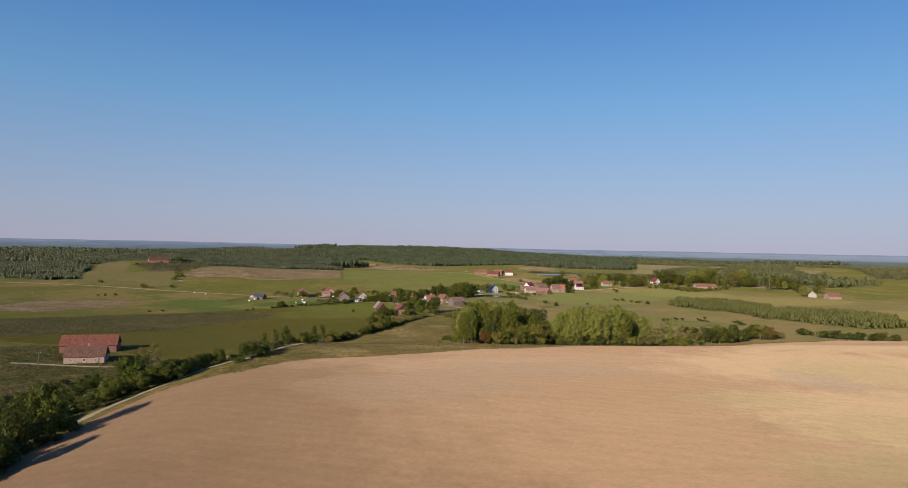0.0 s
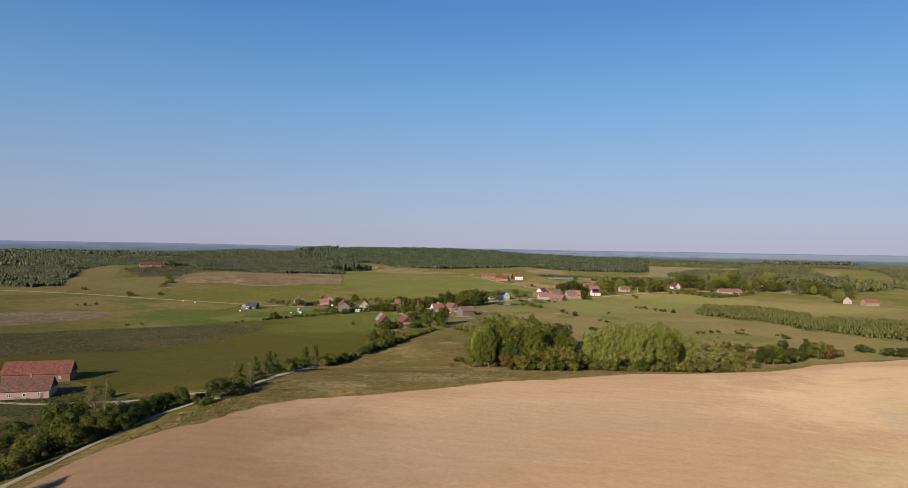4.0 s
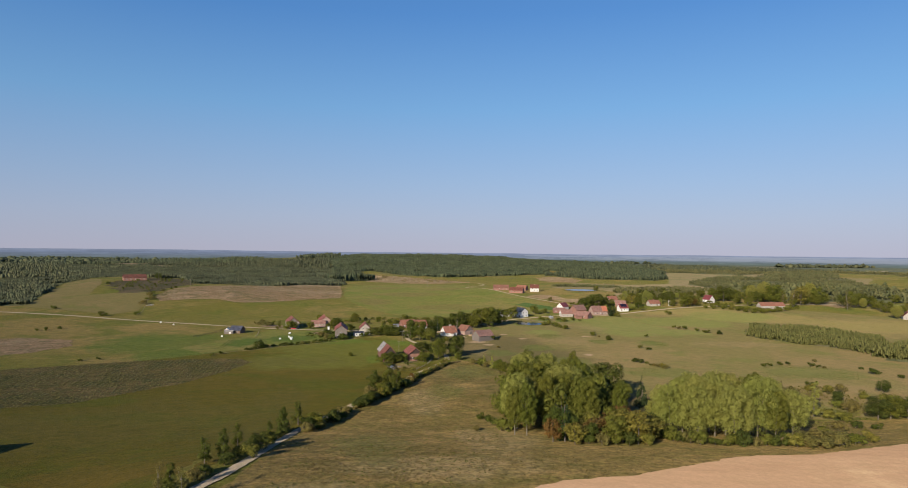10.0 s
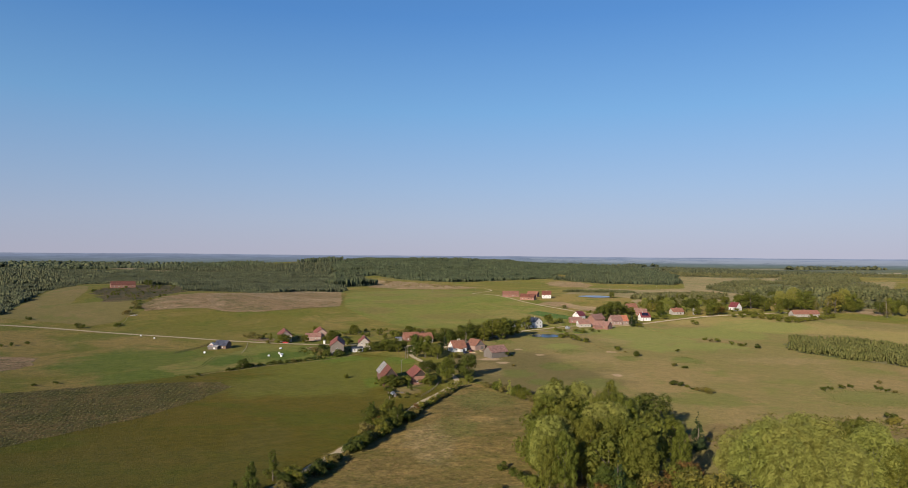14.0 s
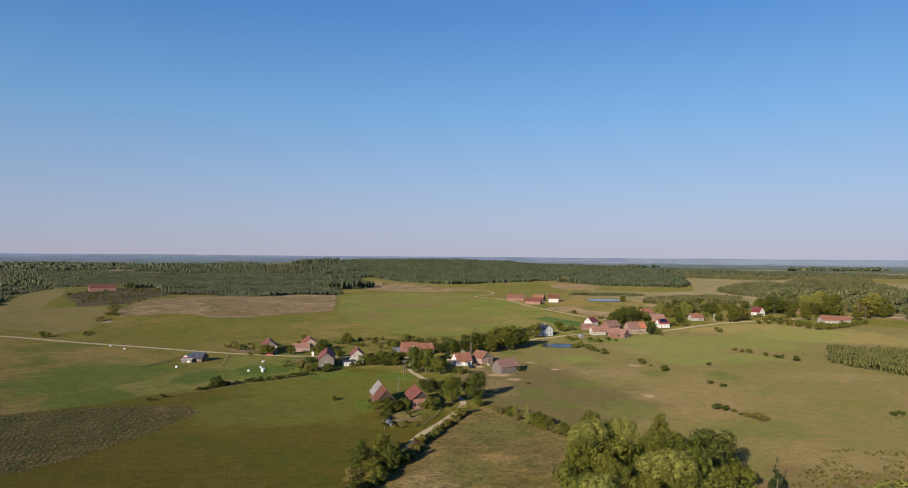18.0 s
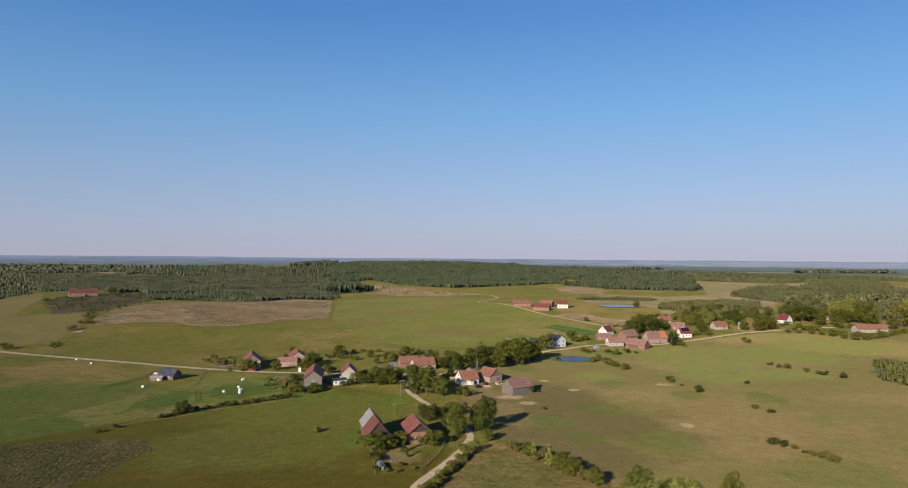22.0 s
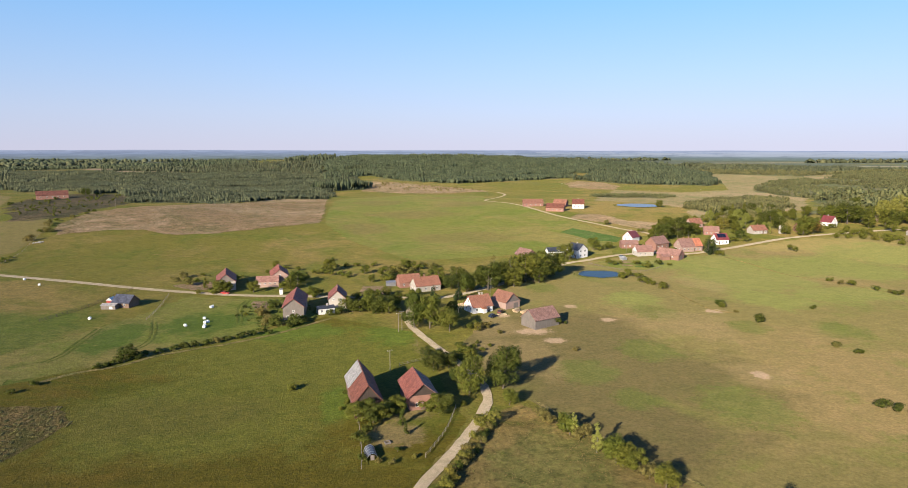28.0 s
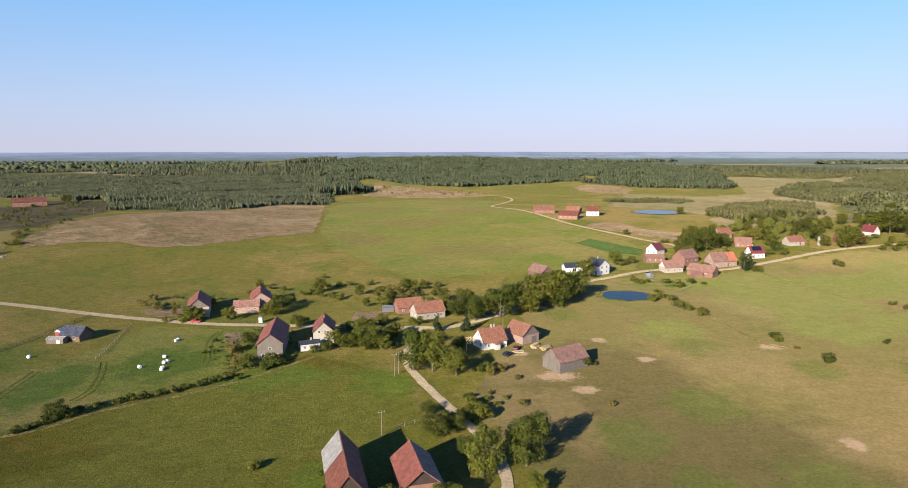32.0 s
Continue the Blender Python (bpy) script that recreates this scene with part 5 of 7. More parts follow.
planting("hedgerow along the lane", "bush_yellow 34.6 -31 5.0 1.25; bush_yellow 31 -39 2.6; bush_brown 28.6 -45 2.4; bush_yellow 27 -50 3.2; bush_pale 26 -53.5 2.6; bush_yellow 23.6 -59 3.5; bush_yellow 22.4 -62 3.0; bush 20.6 -66 2.9; bush_brown 19.4 -68.5 2.2; bush_yellow 17.8 -71.5 3.7; orange 15.4 -78 4.4 0.9; bush_brown 14.4 -82 3.6; bush_dark 13 -86 3.4; bush 12 -90 3.8; oak_b 4 -84.5 7.8 1.12; bush_brown 8 -84 1.6; oak_b 5 -94 6.0; orange 0 -98 5.4; bush 10 -93 4.2")
planting("hedgerow along the lane further south", "bush 6 -98 4.8; oak_b 2 -103 5.8; oak -2 -97 7.5; bush_yellow 1 -112 4.8; bush_brown -3 -110 4.8; bush -3 -119 4.8; bush -5 -124 4.8; bush -3 -110 2.4; slim -1 -99 5.0; slim -2 -97 9.6; oak 8 -97 8.6 0.8; oak_b 4 -110 5.2; oak -3 -124 5.7; bush_dark -6 -130 4.8; oak_b -20 -162 6.2; dark -22 -164 5.1; bush_dark -14 -151 4.8; bush -12 -146 2.9; slim -27 -156 9.1; slim -30 -170 9.4; slim -34 -172 5.0; oak_b -30 -197 5.2; dark -30 -207 5.7; bush_yellow -30 -217 4.3; slim -39 -195 7.3")
planting("hedgerow along the lane further south", "slim -37 -219 8.8; slim -41 -222 7.3; dark -42 -268 7.2; dark -44 -265 6.2; bush_dark -39 -264 4.7; bush_dark -38 -255 4.8; bare -36 -256 9.0; bare -43 -249 8.5; slim -41 -248 7.5; bush -46 -275 2.6; bush -44 -273 2.9")
planting("shrubs along the lane by the field", "dark -62 -283 6.2; dark -66 -282 5.5; bare -82 -264 11.5; bare -90 -244 10.2; oak -82 -268 6.0; oak -82 -275 6.5; dark -81 -282 5.5; bush_dark -67 -287 4.0; dark -72 -289 4.6; bush -92 -227 4.8; dark -65 -275 5.3; oak -68 -278 6.6; bare -74 -278 13.1; bare -82 -252 12.8; oak -77 -279 5.1; oak_b -76 -290 5.7; bush -80 -293 4.8; oak_b -78 -303 6.8; bush -78 -309 4.8; dark -89 -297 7.0; dark -88 -305 6.6; oak -92 -284 6.7; bush -89 -272 4.5; dark -61 -290 5.3; oak -65 -292 7.2; bare -69 -290 14.7")
planting("shrubs along the lane by the field", "bare -76 -283 13.0; oak -77 -287 11.9; oak -74 -308 6.3; oak_b -74 -316 6.0; dark -77 -321 5.1; bush_brown -79 -343 3.2; yellow -82 -349 7.5; oak -84 -346 8; bush -79 -331 4; dark -86 -352 9; bush_dark -81 -338 5; bush -77 -336 3.4; oak -71 -355 15 0.85; dark -73 -369 13.4 0.85; oak -69 -385 13.4 0.85; dark -70 -362 7; bush_dark -67 -352 3.6; bush -68 -358 3.2; dark -69 -379 7.5; bush_dark -71 -349 3; orange -73.5 -370 6.5; dark -72 -378 6.5; oak_b -77 -385 8.5; bush_dark -68.5 -381 4.2; bush -70 -374 4.6; bush_dark -66.5 -386 3.8; bush_brown -71.5 -365 3.6; dark -79 -366 8; bush_dark -74 -364 4.4; oak -73 -395 9; bush -68 -393 4; dark -90 -372 10; oak_b -97 -384 10; oak -93 -360 9; dark -99 -366 8; dark -80 -378 9; dark -77 -381 8; dark -82 -388 10; oak -86 -396 10; dark -79 -396 9; dark -87 -360 9; bush_dark -83 -331 3.6; bush_dark -86 -338 4.4; dark -93 -346 7; dark -92 -332 9.4; bush -89 -320 4.8; bush -101 -266 3.2; bush -107 -272 3.1; bush -108 -295 3.7")
planting("shrub row along the earth path", "bush_brown 50 -27 3.0; bush_brown 52 -30 2.9; bush_pale 54 -34 4.7; bush_pale 55 -38 4.8; birch 56 -39 6.5; bush_brown 58 -40 4.2; birch 59 -48 7.8; bush_pale 61 -47 3.3; oak_b 62 -53 7.0; oak_b 63 -55 6.1; oak_b 65 -57 5.7; bush_brown 67 -61 3.5; birch 68 -63 4.4; oak_b 69 -65 6.0; bush_brown 76 -70 1.6; bush_pale 79 -72 1.6; oak_b 82 -74 2.7")
planting("bushes scattered in the pasture", "bush_pale 153 81 3.1; bush_brown 155 72 1.5; bush_dark 157 58 4.0; bush 268 216 4.8; bush_brown 168 25 2.2; bush 171 17 2.5; bush_dark 146 -28 3.4; bush_dark 148 -30 2.8; bush_pale 150 -33 2.0; bush 151 -38 1.6; bush_brown 152 -41 2.3; bush_brown 154 -44 3.0; bush_yellow 154 -46 3.3; bush_brown 155 -48 2.4; bush 169 27 2.0; bush 173 20 1.5; bush 131 150 3.9; bush 137 134 4.8; bush_brown 143 123 3.6; bush 154 85 3.3; bush 238 133 3.0; bush_brown 239 126 2.6; bush 242 122 3.7; bush 247 111 3.2; bush_brown 250 105 2.1; bush 251 101 3.5")
planting("bushes scattered in the pasture", "bush_dark 256 91 3.7; bush 192 76 2.2; bush 215 -42 2.4; bush 219 -41 2.4; bush 226 -39 2.7; bush 232 -37 2.4; bush 243 -42 2.7; bush 244 -47 2.0; bush_brown 246 -50 1.7; bush 265 -53 2.0; bush 266 -66 1.6; bush_dark 268 -78 2.5; bush 266 -91 1.8")
planting("thicket at the corner of the field", "birch 171 -153 14.6; bush_brown 185 -117 4.8; bare 186 -106 5.7; bush_yellow 200 -107 4.6; bush_yellow 205 -113 4.8; bush_brown 214 -108 3.9; bush_brown 190 -146 4.8; bush_brown 195 -142 4.8; bush_brown 130 -211 4.8; bush_brown 132 -214 4.8; bush_brown 137 -211 4.8; bush_brown 140 -212 4.8; bush_yellow 127 -212 4.8; bush_pale 148 -208 4.1; bush_yellow 156 -204 4.2; bush_yellow 177 -163 4.8; bush_yellow 175 -157 4.8; dark 194 -158 9.4; oak_b 199 -158 10.7; oak 206 -158 8.9; dark 233 -111 6.2; bush_yellow 214 -123 4.2; yellow 232 -144 10.4; orange 238 -144 8.5; oak 233 -136 8.7; oak 217 -150 8.2")
planting("thicket at the corner of the field", "bush_brown 249 -136 4.8; orange 240 -134 7.5 1.2; bush_pale 213 -151 6.5 1.2; bush_yellow 199 -150 5.0 1.2; bush 229 -141 5.6; bush_brown 247 -137 3.6; bush_dark 198 -128 5.5; bush 206 -98 3.6; bush_pale 190 -140 4.6; bush_pale 220 -144 5.4; bush_dark 274 -119 5.0 1.2; bush 278 -122 4.2; bush_dark 279 -134 5.6 1.3; dark 284 -139 6.0 1.4; bush 290 -142 5.4 1.3; dark 293 -148 6.0 1.4; bush_dark 300 -149 5.4 1.3; dark 307 -149 6.2 1.3; bush_dark 314 -150 5.0 1.3; bush_brown 163 -179 3.6; bush_dark 173 -174 3.4; bush 179 -177 3.0; bush 261 -68 4.0; bush_brown 254 -28 2.2")
planting("hedge across the western meadows", "dark -80 30 5.9; bush_dark -79 31 2.8; bush_dark -77 32 3.0; bush -86 21 2.2; bush -85 23 2.4; bush -83 25 2.1; bush -82 28 2.9; bush_dark -76 35 2.3; bush -72 37 2.7; bush -68 40 2.4; bush_dark -65 42 2.8; bush_dark -62 43 2.8; bush -58 46 2.9; bush_brown -55 48 2.6; bush -52 51 2.6; bush -48 53 2.9; bush_dark -44 56 2.8; bush -41 60 2.3; bush_pale -20 -2 2.8; bush -84 26 1.3; bush -98 7 2.3; bush -101 1 2.1; bush -168 -16 2.0; bush -160 -12 2.0; bush -262 118 2.7; bush_dark -257 121 3.2")
planting("hedge across the western meadows", "bush_dark -251 129 2.7; bush -315 248 4.5; dark -254 207 5.2; bush -251 208 3.7; bush -229 220 3.7; bush_brown -244 276 4.8; bush_brown -245 302 4.8; bush_brown -257 326 4.8")
planting("hedge across the western meadows", "dark -311 504 10; bush_dark -345 432 4; bush -326 475 3; bush -250 300 3.2; bush_brown -253 320 3.4; bush -257 338 3.6; bush_brown -252 352 3.0; bush -248 368 2.6; bush_dark -247 379 3.0; bush -228 215 2.6; bush -230 228 2.2")
planting("trees among the western houses", "oak_b -77 132 7.5; bush -80 132 4.8; oak_b -74 133 6.3; slim -87 142 6.5; bush_brown -98 151 4.5; bush_brown -107 161 3.0; bush -98 175 2.3; bush_brown -107 170 4.3; bush_brown -112 167 2.2; bush_yellow -87 131 2.7; oak_b -61 133 6.1; oak_b -48 139 4.4; oak_b -44 139 7.8; dark -42 149 8.0; oak -46 155 4.9; bush -40 160 4.8; oak -30 184 8.1; bush -32 177 4.4; bush -27 193 3.7; bush_dark -21 196 3.2; bush -15 199 3.2; bush -5 200 3.4; oak_b -30 118 6.1; bush -28 123 3.7; oak_b -13 96 6.8; bush -14 86 4.3")
planting("trees among the western houses", "oak -9 89 5.5; bush -16 89 2.2; bush -18 84 2.8; oak -6 88 6.6; oak_b -2 90 8.3; oak 1 88 6.6; oak 4 87 7.7; oak_b 7 84 5.9; bush -8 112 4.8; oak_b -3 111 6.0; bush_pale 1 115 4.8; oak_b 5 120 4.9; oak 8 98 5.7; oak 11 102 5.8; bush 10 87 4.4; bush -30 70 4.8; bush -32 67 3.5; bush -28 74 4.1; bush -38 69 4.8; bush_brown -42 72 4.5; bush_brown -48 86 4.3; bush -45 99 4.8; bush -32 219 2.7; bush -38 58 1.9")
planting("trees round the crossing", "oak 17.5 61 15.5 0.88; oak_b 23.5 60 15 0.98; bush 14 71 3.0; oak_b 31 55 10.5 1.1; oak 33 74 8.5 0.9; oak_b 22 86 7.0 0.9; bush 19 118 4.8; oak_b 14 187 6.7; bush 18 189 4.8; bush_brown 11 180 4.8; bush 2 181 4.5; oak_b 28 132 3.8; oak 33 136 6.6; oak 32 159 7.1; dark 41 147 9.5; dark 37 131 7.8; spruce 38.6 106 9.5; spruce 27 107 8.5; oak 44 121 10.5 1.0; oak 46 125 10.1; yellow 42 54 3.9; bush_brown 46 58 3.0; bush 40 59 3.9; bare 58 134 16.9; oak 55 126 14.8")
planting("trees round the crossing", "oak 63 144 12.8; bare 69 144 14.2; oak_b 69 132 11.4; oak 77 145 16.5; oak 83 148 17; oak 90 154 16.2; oak 96 160 14; dark 84 142 10.1; dark 76 155 13.3; bush 74 60 3.6; bush 78 61 1.6; dark 21 26 4.1; bush_pale 34 29 4.3; bush_pale 36 26 3.7; bush_brown 74 28 1.7; bush_brown 50 50 1.9; bush_brown 48 30 2.1")
planting("trees among the eastern houses", "bare 117 209 13.2; oak_b 114 206 11.5; oak_b 141 239 10.0; bush 146 238 4.8; oak_b 153 243 5.4; bush 137 155 4.3; bush 140 149 4.1; bush 140 131 3.9; bush 142 120 3.8; bush 132 152 3.7; bush 139 189 3.8; bush 144 191 2.5; bush 153 188 3.7; bush 156 180 4.6; bush 138 196 3.2; bush_pale 140 168 2.4; bush_dark 166 186 3.7; bush 171 183 2.5; dark 214 273 16.3; oak 214 286 12.0; dark 223 275 11.7; oak_b 203 288 8.0; bush 210 297 4.8; spruce 210 215 13.2; spruce 214 216 10.6; bush_pale 215 210 4.8")
planting("trees among the eastern houses", "oak_b 247 335 6.7; yellow 262 333 6.6; oak_b 272 331 8.8; yellow 261 298 10.3; oak_b 271 307 10.5; oak 261 278 9.9; dark 255 260 7.6; bush 255 251 4.8; bush 246 252 4.8; dark 308 326 8.8; dark 315 326 11.0; oak 304 298 8.3; oak_b 298 328 6.6; birch 285 274 5.9; oak_b 296 272 7.8; yellow 311 270 12.9; orange 316 270 11.7; oak 305 265 8.9; yellow 324 275 8.7; dark 375 324 13.5; dark 385 324 13.5; bush 337 267 4.0; bush 345 267 3.8; bush 347 294 4.8; bush 239 292 4.8; bush 190 221 4.8")
planting("trees among the eastern houses", "bush 209 242 3.6; oak_b 180 336 4.5; bush 196 300 4.1; oak 263 434 8.0")
planting("big trees among the eastern houses", "oak_b 311 270 15.1 1.3; dark 300 288 12.8 1.1; dark 374 315 20.1 1.3; oak 366 319 15.9 1.2; dark 388 316 13.3 0.9; willow 413 326 18.7 1.0; willow 431 331 22.6 1.2; oak_b 432 313 23.0 1.2; dark 411 309 13.4 1.0; bare 427 287 17.4 1.0; bare 434 278 20.1 1.3; yellow 450 291 23.4 0.9; willow 475 313 24.4 1.0; oak_b 479 308 22.1 1.0; dark 485 309 11.9 1.2; dark 457 292 10.0 1.2; dark 497 289 14.7 1.2; bare 480 257 21.0 1.1; oak 504 280 19.0 1.0; dark 523 294 16.5 1.2; dark 532 296 12.1 1.2; dark 471 442 15.0 1.0")
planting("hedge before the long house", "bush_pale 346 277 4.5; bush 345 266 4.5; bush_pale 344 256 4.8; bush_yellow 346 246 4.5; bush_pale 348 236 4.8; bush_pale 352 227 4.6; bush 357 220 5; bush_pale 364 220 5; bush_yellow 370 223 4.8; bush_pale 377 226 5; bush 384 229 5; bush_pale 392 233 4.6; bush 400 238 4.6; bush_pale 410 246 4.6; bush_pale 420 252 4.6")
planting("trees along the eastern road", "oak 391 345 13 1.3; oak_b 398 350 12 1.3; oak 404 346 12.5 1.3; bare 412 352 13; oak_b 429 360 12 1.3; oak 440 352 13 1.3; yellow 452 348 10; oak_b 462 378 12 1.3; oak 474 370 12 1.3; bare 486 366 13; willow 454 330 9; oak_b 466 320 9; bush_pale 324 256 4; bush 331 253 4.4; bush_pale 340 250 4.6; bush_yellow 346 243 4; bush 352 239 4.4; bush_pale 366 233 4.2; bush 374 229 4.6; oak 319 292 9; yellow 327 296 10; oak_b 334 298 9")
planting("trees among the eastern houses", "oak 219 318 7.5; oak_b 226 322 8.5; oak 234 322 7.5; slim 279 358 9; spruce 286 362 9; slim 293 366 10; dark 300 372 9; slim 307 375 10; spruce 316 380 9; slim 325 388 10; dark 336 396 9; slim 348 400 9; dark 358 402 8")
planting("trees among the western houses", "bush -37 177 3.6; oak_b -28 173 5.5; bush_pale -22 170 3.8; bush -18 168 3.8; oak -9 176 5.6; bush 0 171 3.6; oak_b -62 196 5; bush -56 192 3.4; bush_pale -48 188 3.2")
planting("trees along the eastern road", "bush 340 290 3.5; oak 383 319 8.9; oak 384 304 8.1; oak_b 382 276 9.9; bush 392 276 4.8; bush_pale 350 282 4.8; bush_pale 351 267 4.8; bush_yellow 355 259 4.8; bush_pale 357 248 4.8; bush_pale 361 240 4.8; bush 364 232 4.8; bush_pale 370 227 4.8; oak_b 409 365 8.4; willow 424 368 7.9; oak_b 412 320 12.9; oak 425 322 9.9; oak_b 431 315 13.0; yellow 443 317 12.3; oak 377 294 12.1; oak_b 392 296 8.8; willow 382 324 10.7; oak_b 428 336 9.2; yellow 446 343 8.5; oak 438 305 8.1; oak 430 275 8.8; yellow 464 313 13.1")
planting("trees along the eastern road", "oak_b 481 319 12.5; oak 500 325 12.3; oak 475 303 12.3; bush 396 246 4.8; bush_yellow 371 236 4.8; bush_pale 357 244 4.8; bush_pale 357 267 4.8; bare 523 317 8.7; oak_b 546 339 9.4; willow 510 274 11.3; oak 535 299 13.2; oak 519 264 11.9; oak_b 506 234 12.6; willow 476 183 12.8; oak 527 237 8.0; yellow 534 238 11.1; oak 609 352 11.5")


along([(x + 4.0, y - 1) for x, y in LANE[8:11]], ("bush", "bush_dark", "bush_brown", "bush", "bush_yellow"), 2.6, 0.9, 2.4, 4.6, "hedgerow along the lane", 5, 1.15)
along([(x + 4.6, y - 1) for x, y in LANE[9:14]], ("bush_dark", "bush", "bush_brown"), 2.3, 0.5, 1.3, 2.4, "hedgerow along the lane", 15, 1.1)
along([(x - 5, y + 1) for x, y in LANE[3:6]], ("dark", "oak", "bush_dark", "oak_b"), 3.6, 1.5, 4.5, 8.0, "shrubs along the lane by the field", 7, 1.2)
along([(x - 12, y + 5) for x, y in LANE[1:4]], ("bush_dark", "dark", "bush", "bush_brown"), 4.2, 4.0, 3.2, 6.0, "shrubs along the lane by the field", 8, 1.3)
along([(x - 3.6, y) for x, y in LANE[3:9]], ("bush", "bush_dark", "bush_brown"), 5.2, 1.0, 1.8, 3.6, "hedgerow along the lane", 6, 1.1)



def clear_of(x, y, r):
    """Whether a plant of that radius stands free of houses and roads."""
    for hx, hy, yaw, L, W in FOOTPRINTS:
        a = -math.radians(yaw)
        u, v = (x - hx) * math.cos(a) - (y - hy) * math.sin(a), (x - hx) * math.sin(a) + (y - hy) * math.cos(a)
        if abs(u) < L / 2 + r and abs(v) < W / 2 + r:
            return False
    return all((q.x - x) ** 2 + (q.y - y) ** 2 > (2.4 + r * 0.6) ** 2 for q in ROAD_LINES)


ROAD_LINES = spline(LANE, 2.0) + spline(VILLAGE_ROAD, 2.0)
for poly, gap, kinds, lo, hi, group, seed in (
    ([(-11, 86), (-10, 104), (-2, 112), (12, 108), (14, 96), (12, 82), (0, 82)], 5.4, ("oak", "oak_b", "dark", "bush", "bush_pale", "oak_b", "slim"), 2.6, 5.6, "garden trees at the crossing", 71),
    ([(-6, 150), (0, 156), (34, 152), (46, 142), (42, 128), (34, 136), (22, 142)], 6.5, ("oak", "dark", "oak_b", "bush", "bush"), 3.0, 6.5, "garden trees north of the road", 72),
    ([(-104, 176), (-74, 184), (-44, 180), (-34, 160), (-46, 140), (-90, 142), (-104, 152)], 10.5, ("bush", "oak_b", "bush_pale", "slim", "bush_pale"), 1.8, 3.6, "orchard round the western houses", 73),
    ([(0, 172), (6, 196), (26, 208), (38, 178), (14, 152), (2, 152)], 5.5, ("bush", "bush_brown", "bush_dark", "oak_b", "bush_yellow"), 1.8, 4.2, "overgrown plot behind the hamlet", 74),
    ([(-60, 84), (-46, 78), (-24, 76), (-22, 84), (-44, 96), (-46, 114), (-58, 112)], 6.0, ("bush_pale", "bush_pale", "bush"), 0.9, 1.8, "weedy garden by the boarded barn", 75),
    ([(206, 256), (232, 266), (262, 300), (256, 330), (226, 330), (196, 290), (190, 262)], 10.5, ("oak", "oak_b", "oak_b", "willow", "oak"), 4.0, 7.5, "trees among the eastern houses", 76),
    ([(262, 268), (300, 300), (350, 330), (420, 350), (430, 390), (330, 370), (262, 330)], 13.0, ("oak", "oak_b", "dark", "oak", "willow"), 6.0, 10.0, "trees among the eastern houses", 77),
):
    rr = random.Random(seed)
    for x, y in scatter(poly, gap, seed):
        k, h = rr.choice(kinds), rr.uniform(lo, hi)
        if rr.random() < 0.8 and clear_of(x, y, 0.3 * h):
            plant(k, x, y, h, 1.15, group)

plant("dark", 213, 218.5, 10.5, 1.0, "trees among the eastern houses")
plant("dark", 197, 259, 14.5, 1.05, "trees among the eastern houses")
for group, entries in DISTANT.items():
    # trees far beyond the hamlet, too many and too small to tell apart, joined by their material
    stacks = {}
    for kind, v, m in entries:
        if (kind, v, True) not in STOCK:
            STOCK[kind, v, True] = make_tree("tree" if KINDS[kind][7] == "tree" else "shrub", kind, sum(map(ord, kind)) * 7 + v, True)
            STOCK[kind, v, True].matrix_basis = m
            tagged(STOCK[kind, v, True], group=group)
            continue
        for child in STOCK[kind, v, True].children:
            me = child.data
            co = np.empty(len(me.vertices) * 3, np.float32)
            me.vertices.foreach_get("co", co)
            fi = np.empty(len(me.loops), np.int32)
            me.loops.foreach_get("vertex_index", fi)
            M4 = np.array(m)
            stacks.setdefault((child.name.split(".")[0], me.materials[0].name), []).append((co.reshape(-1, 3) @ M4[:3, :3].T + M4[:3, 3], fi.reshape(-1, 3 if child.name.startswith("crown") else 4)))
    top = None
    for (name, mat), pieces in stacks.items():
        base, vs, fs = 0, [], []
        for co, fi in pieces:
            vs.append(co), fs.append(fi + base)
            base += len(co)
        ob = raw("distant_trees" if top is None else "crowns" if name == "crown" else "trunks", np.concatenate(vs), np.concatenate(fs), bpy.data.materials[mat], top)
        top = top or tagged(ob, "mixed trees and shrubs beyond the hamlet", "trees", kind="stuff")

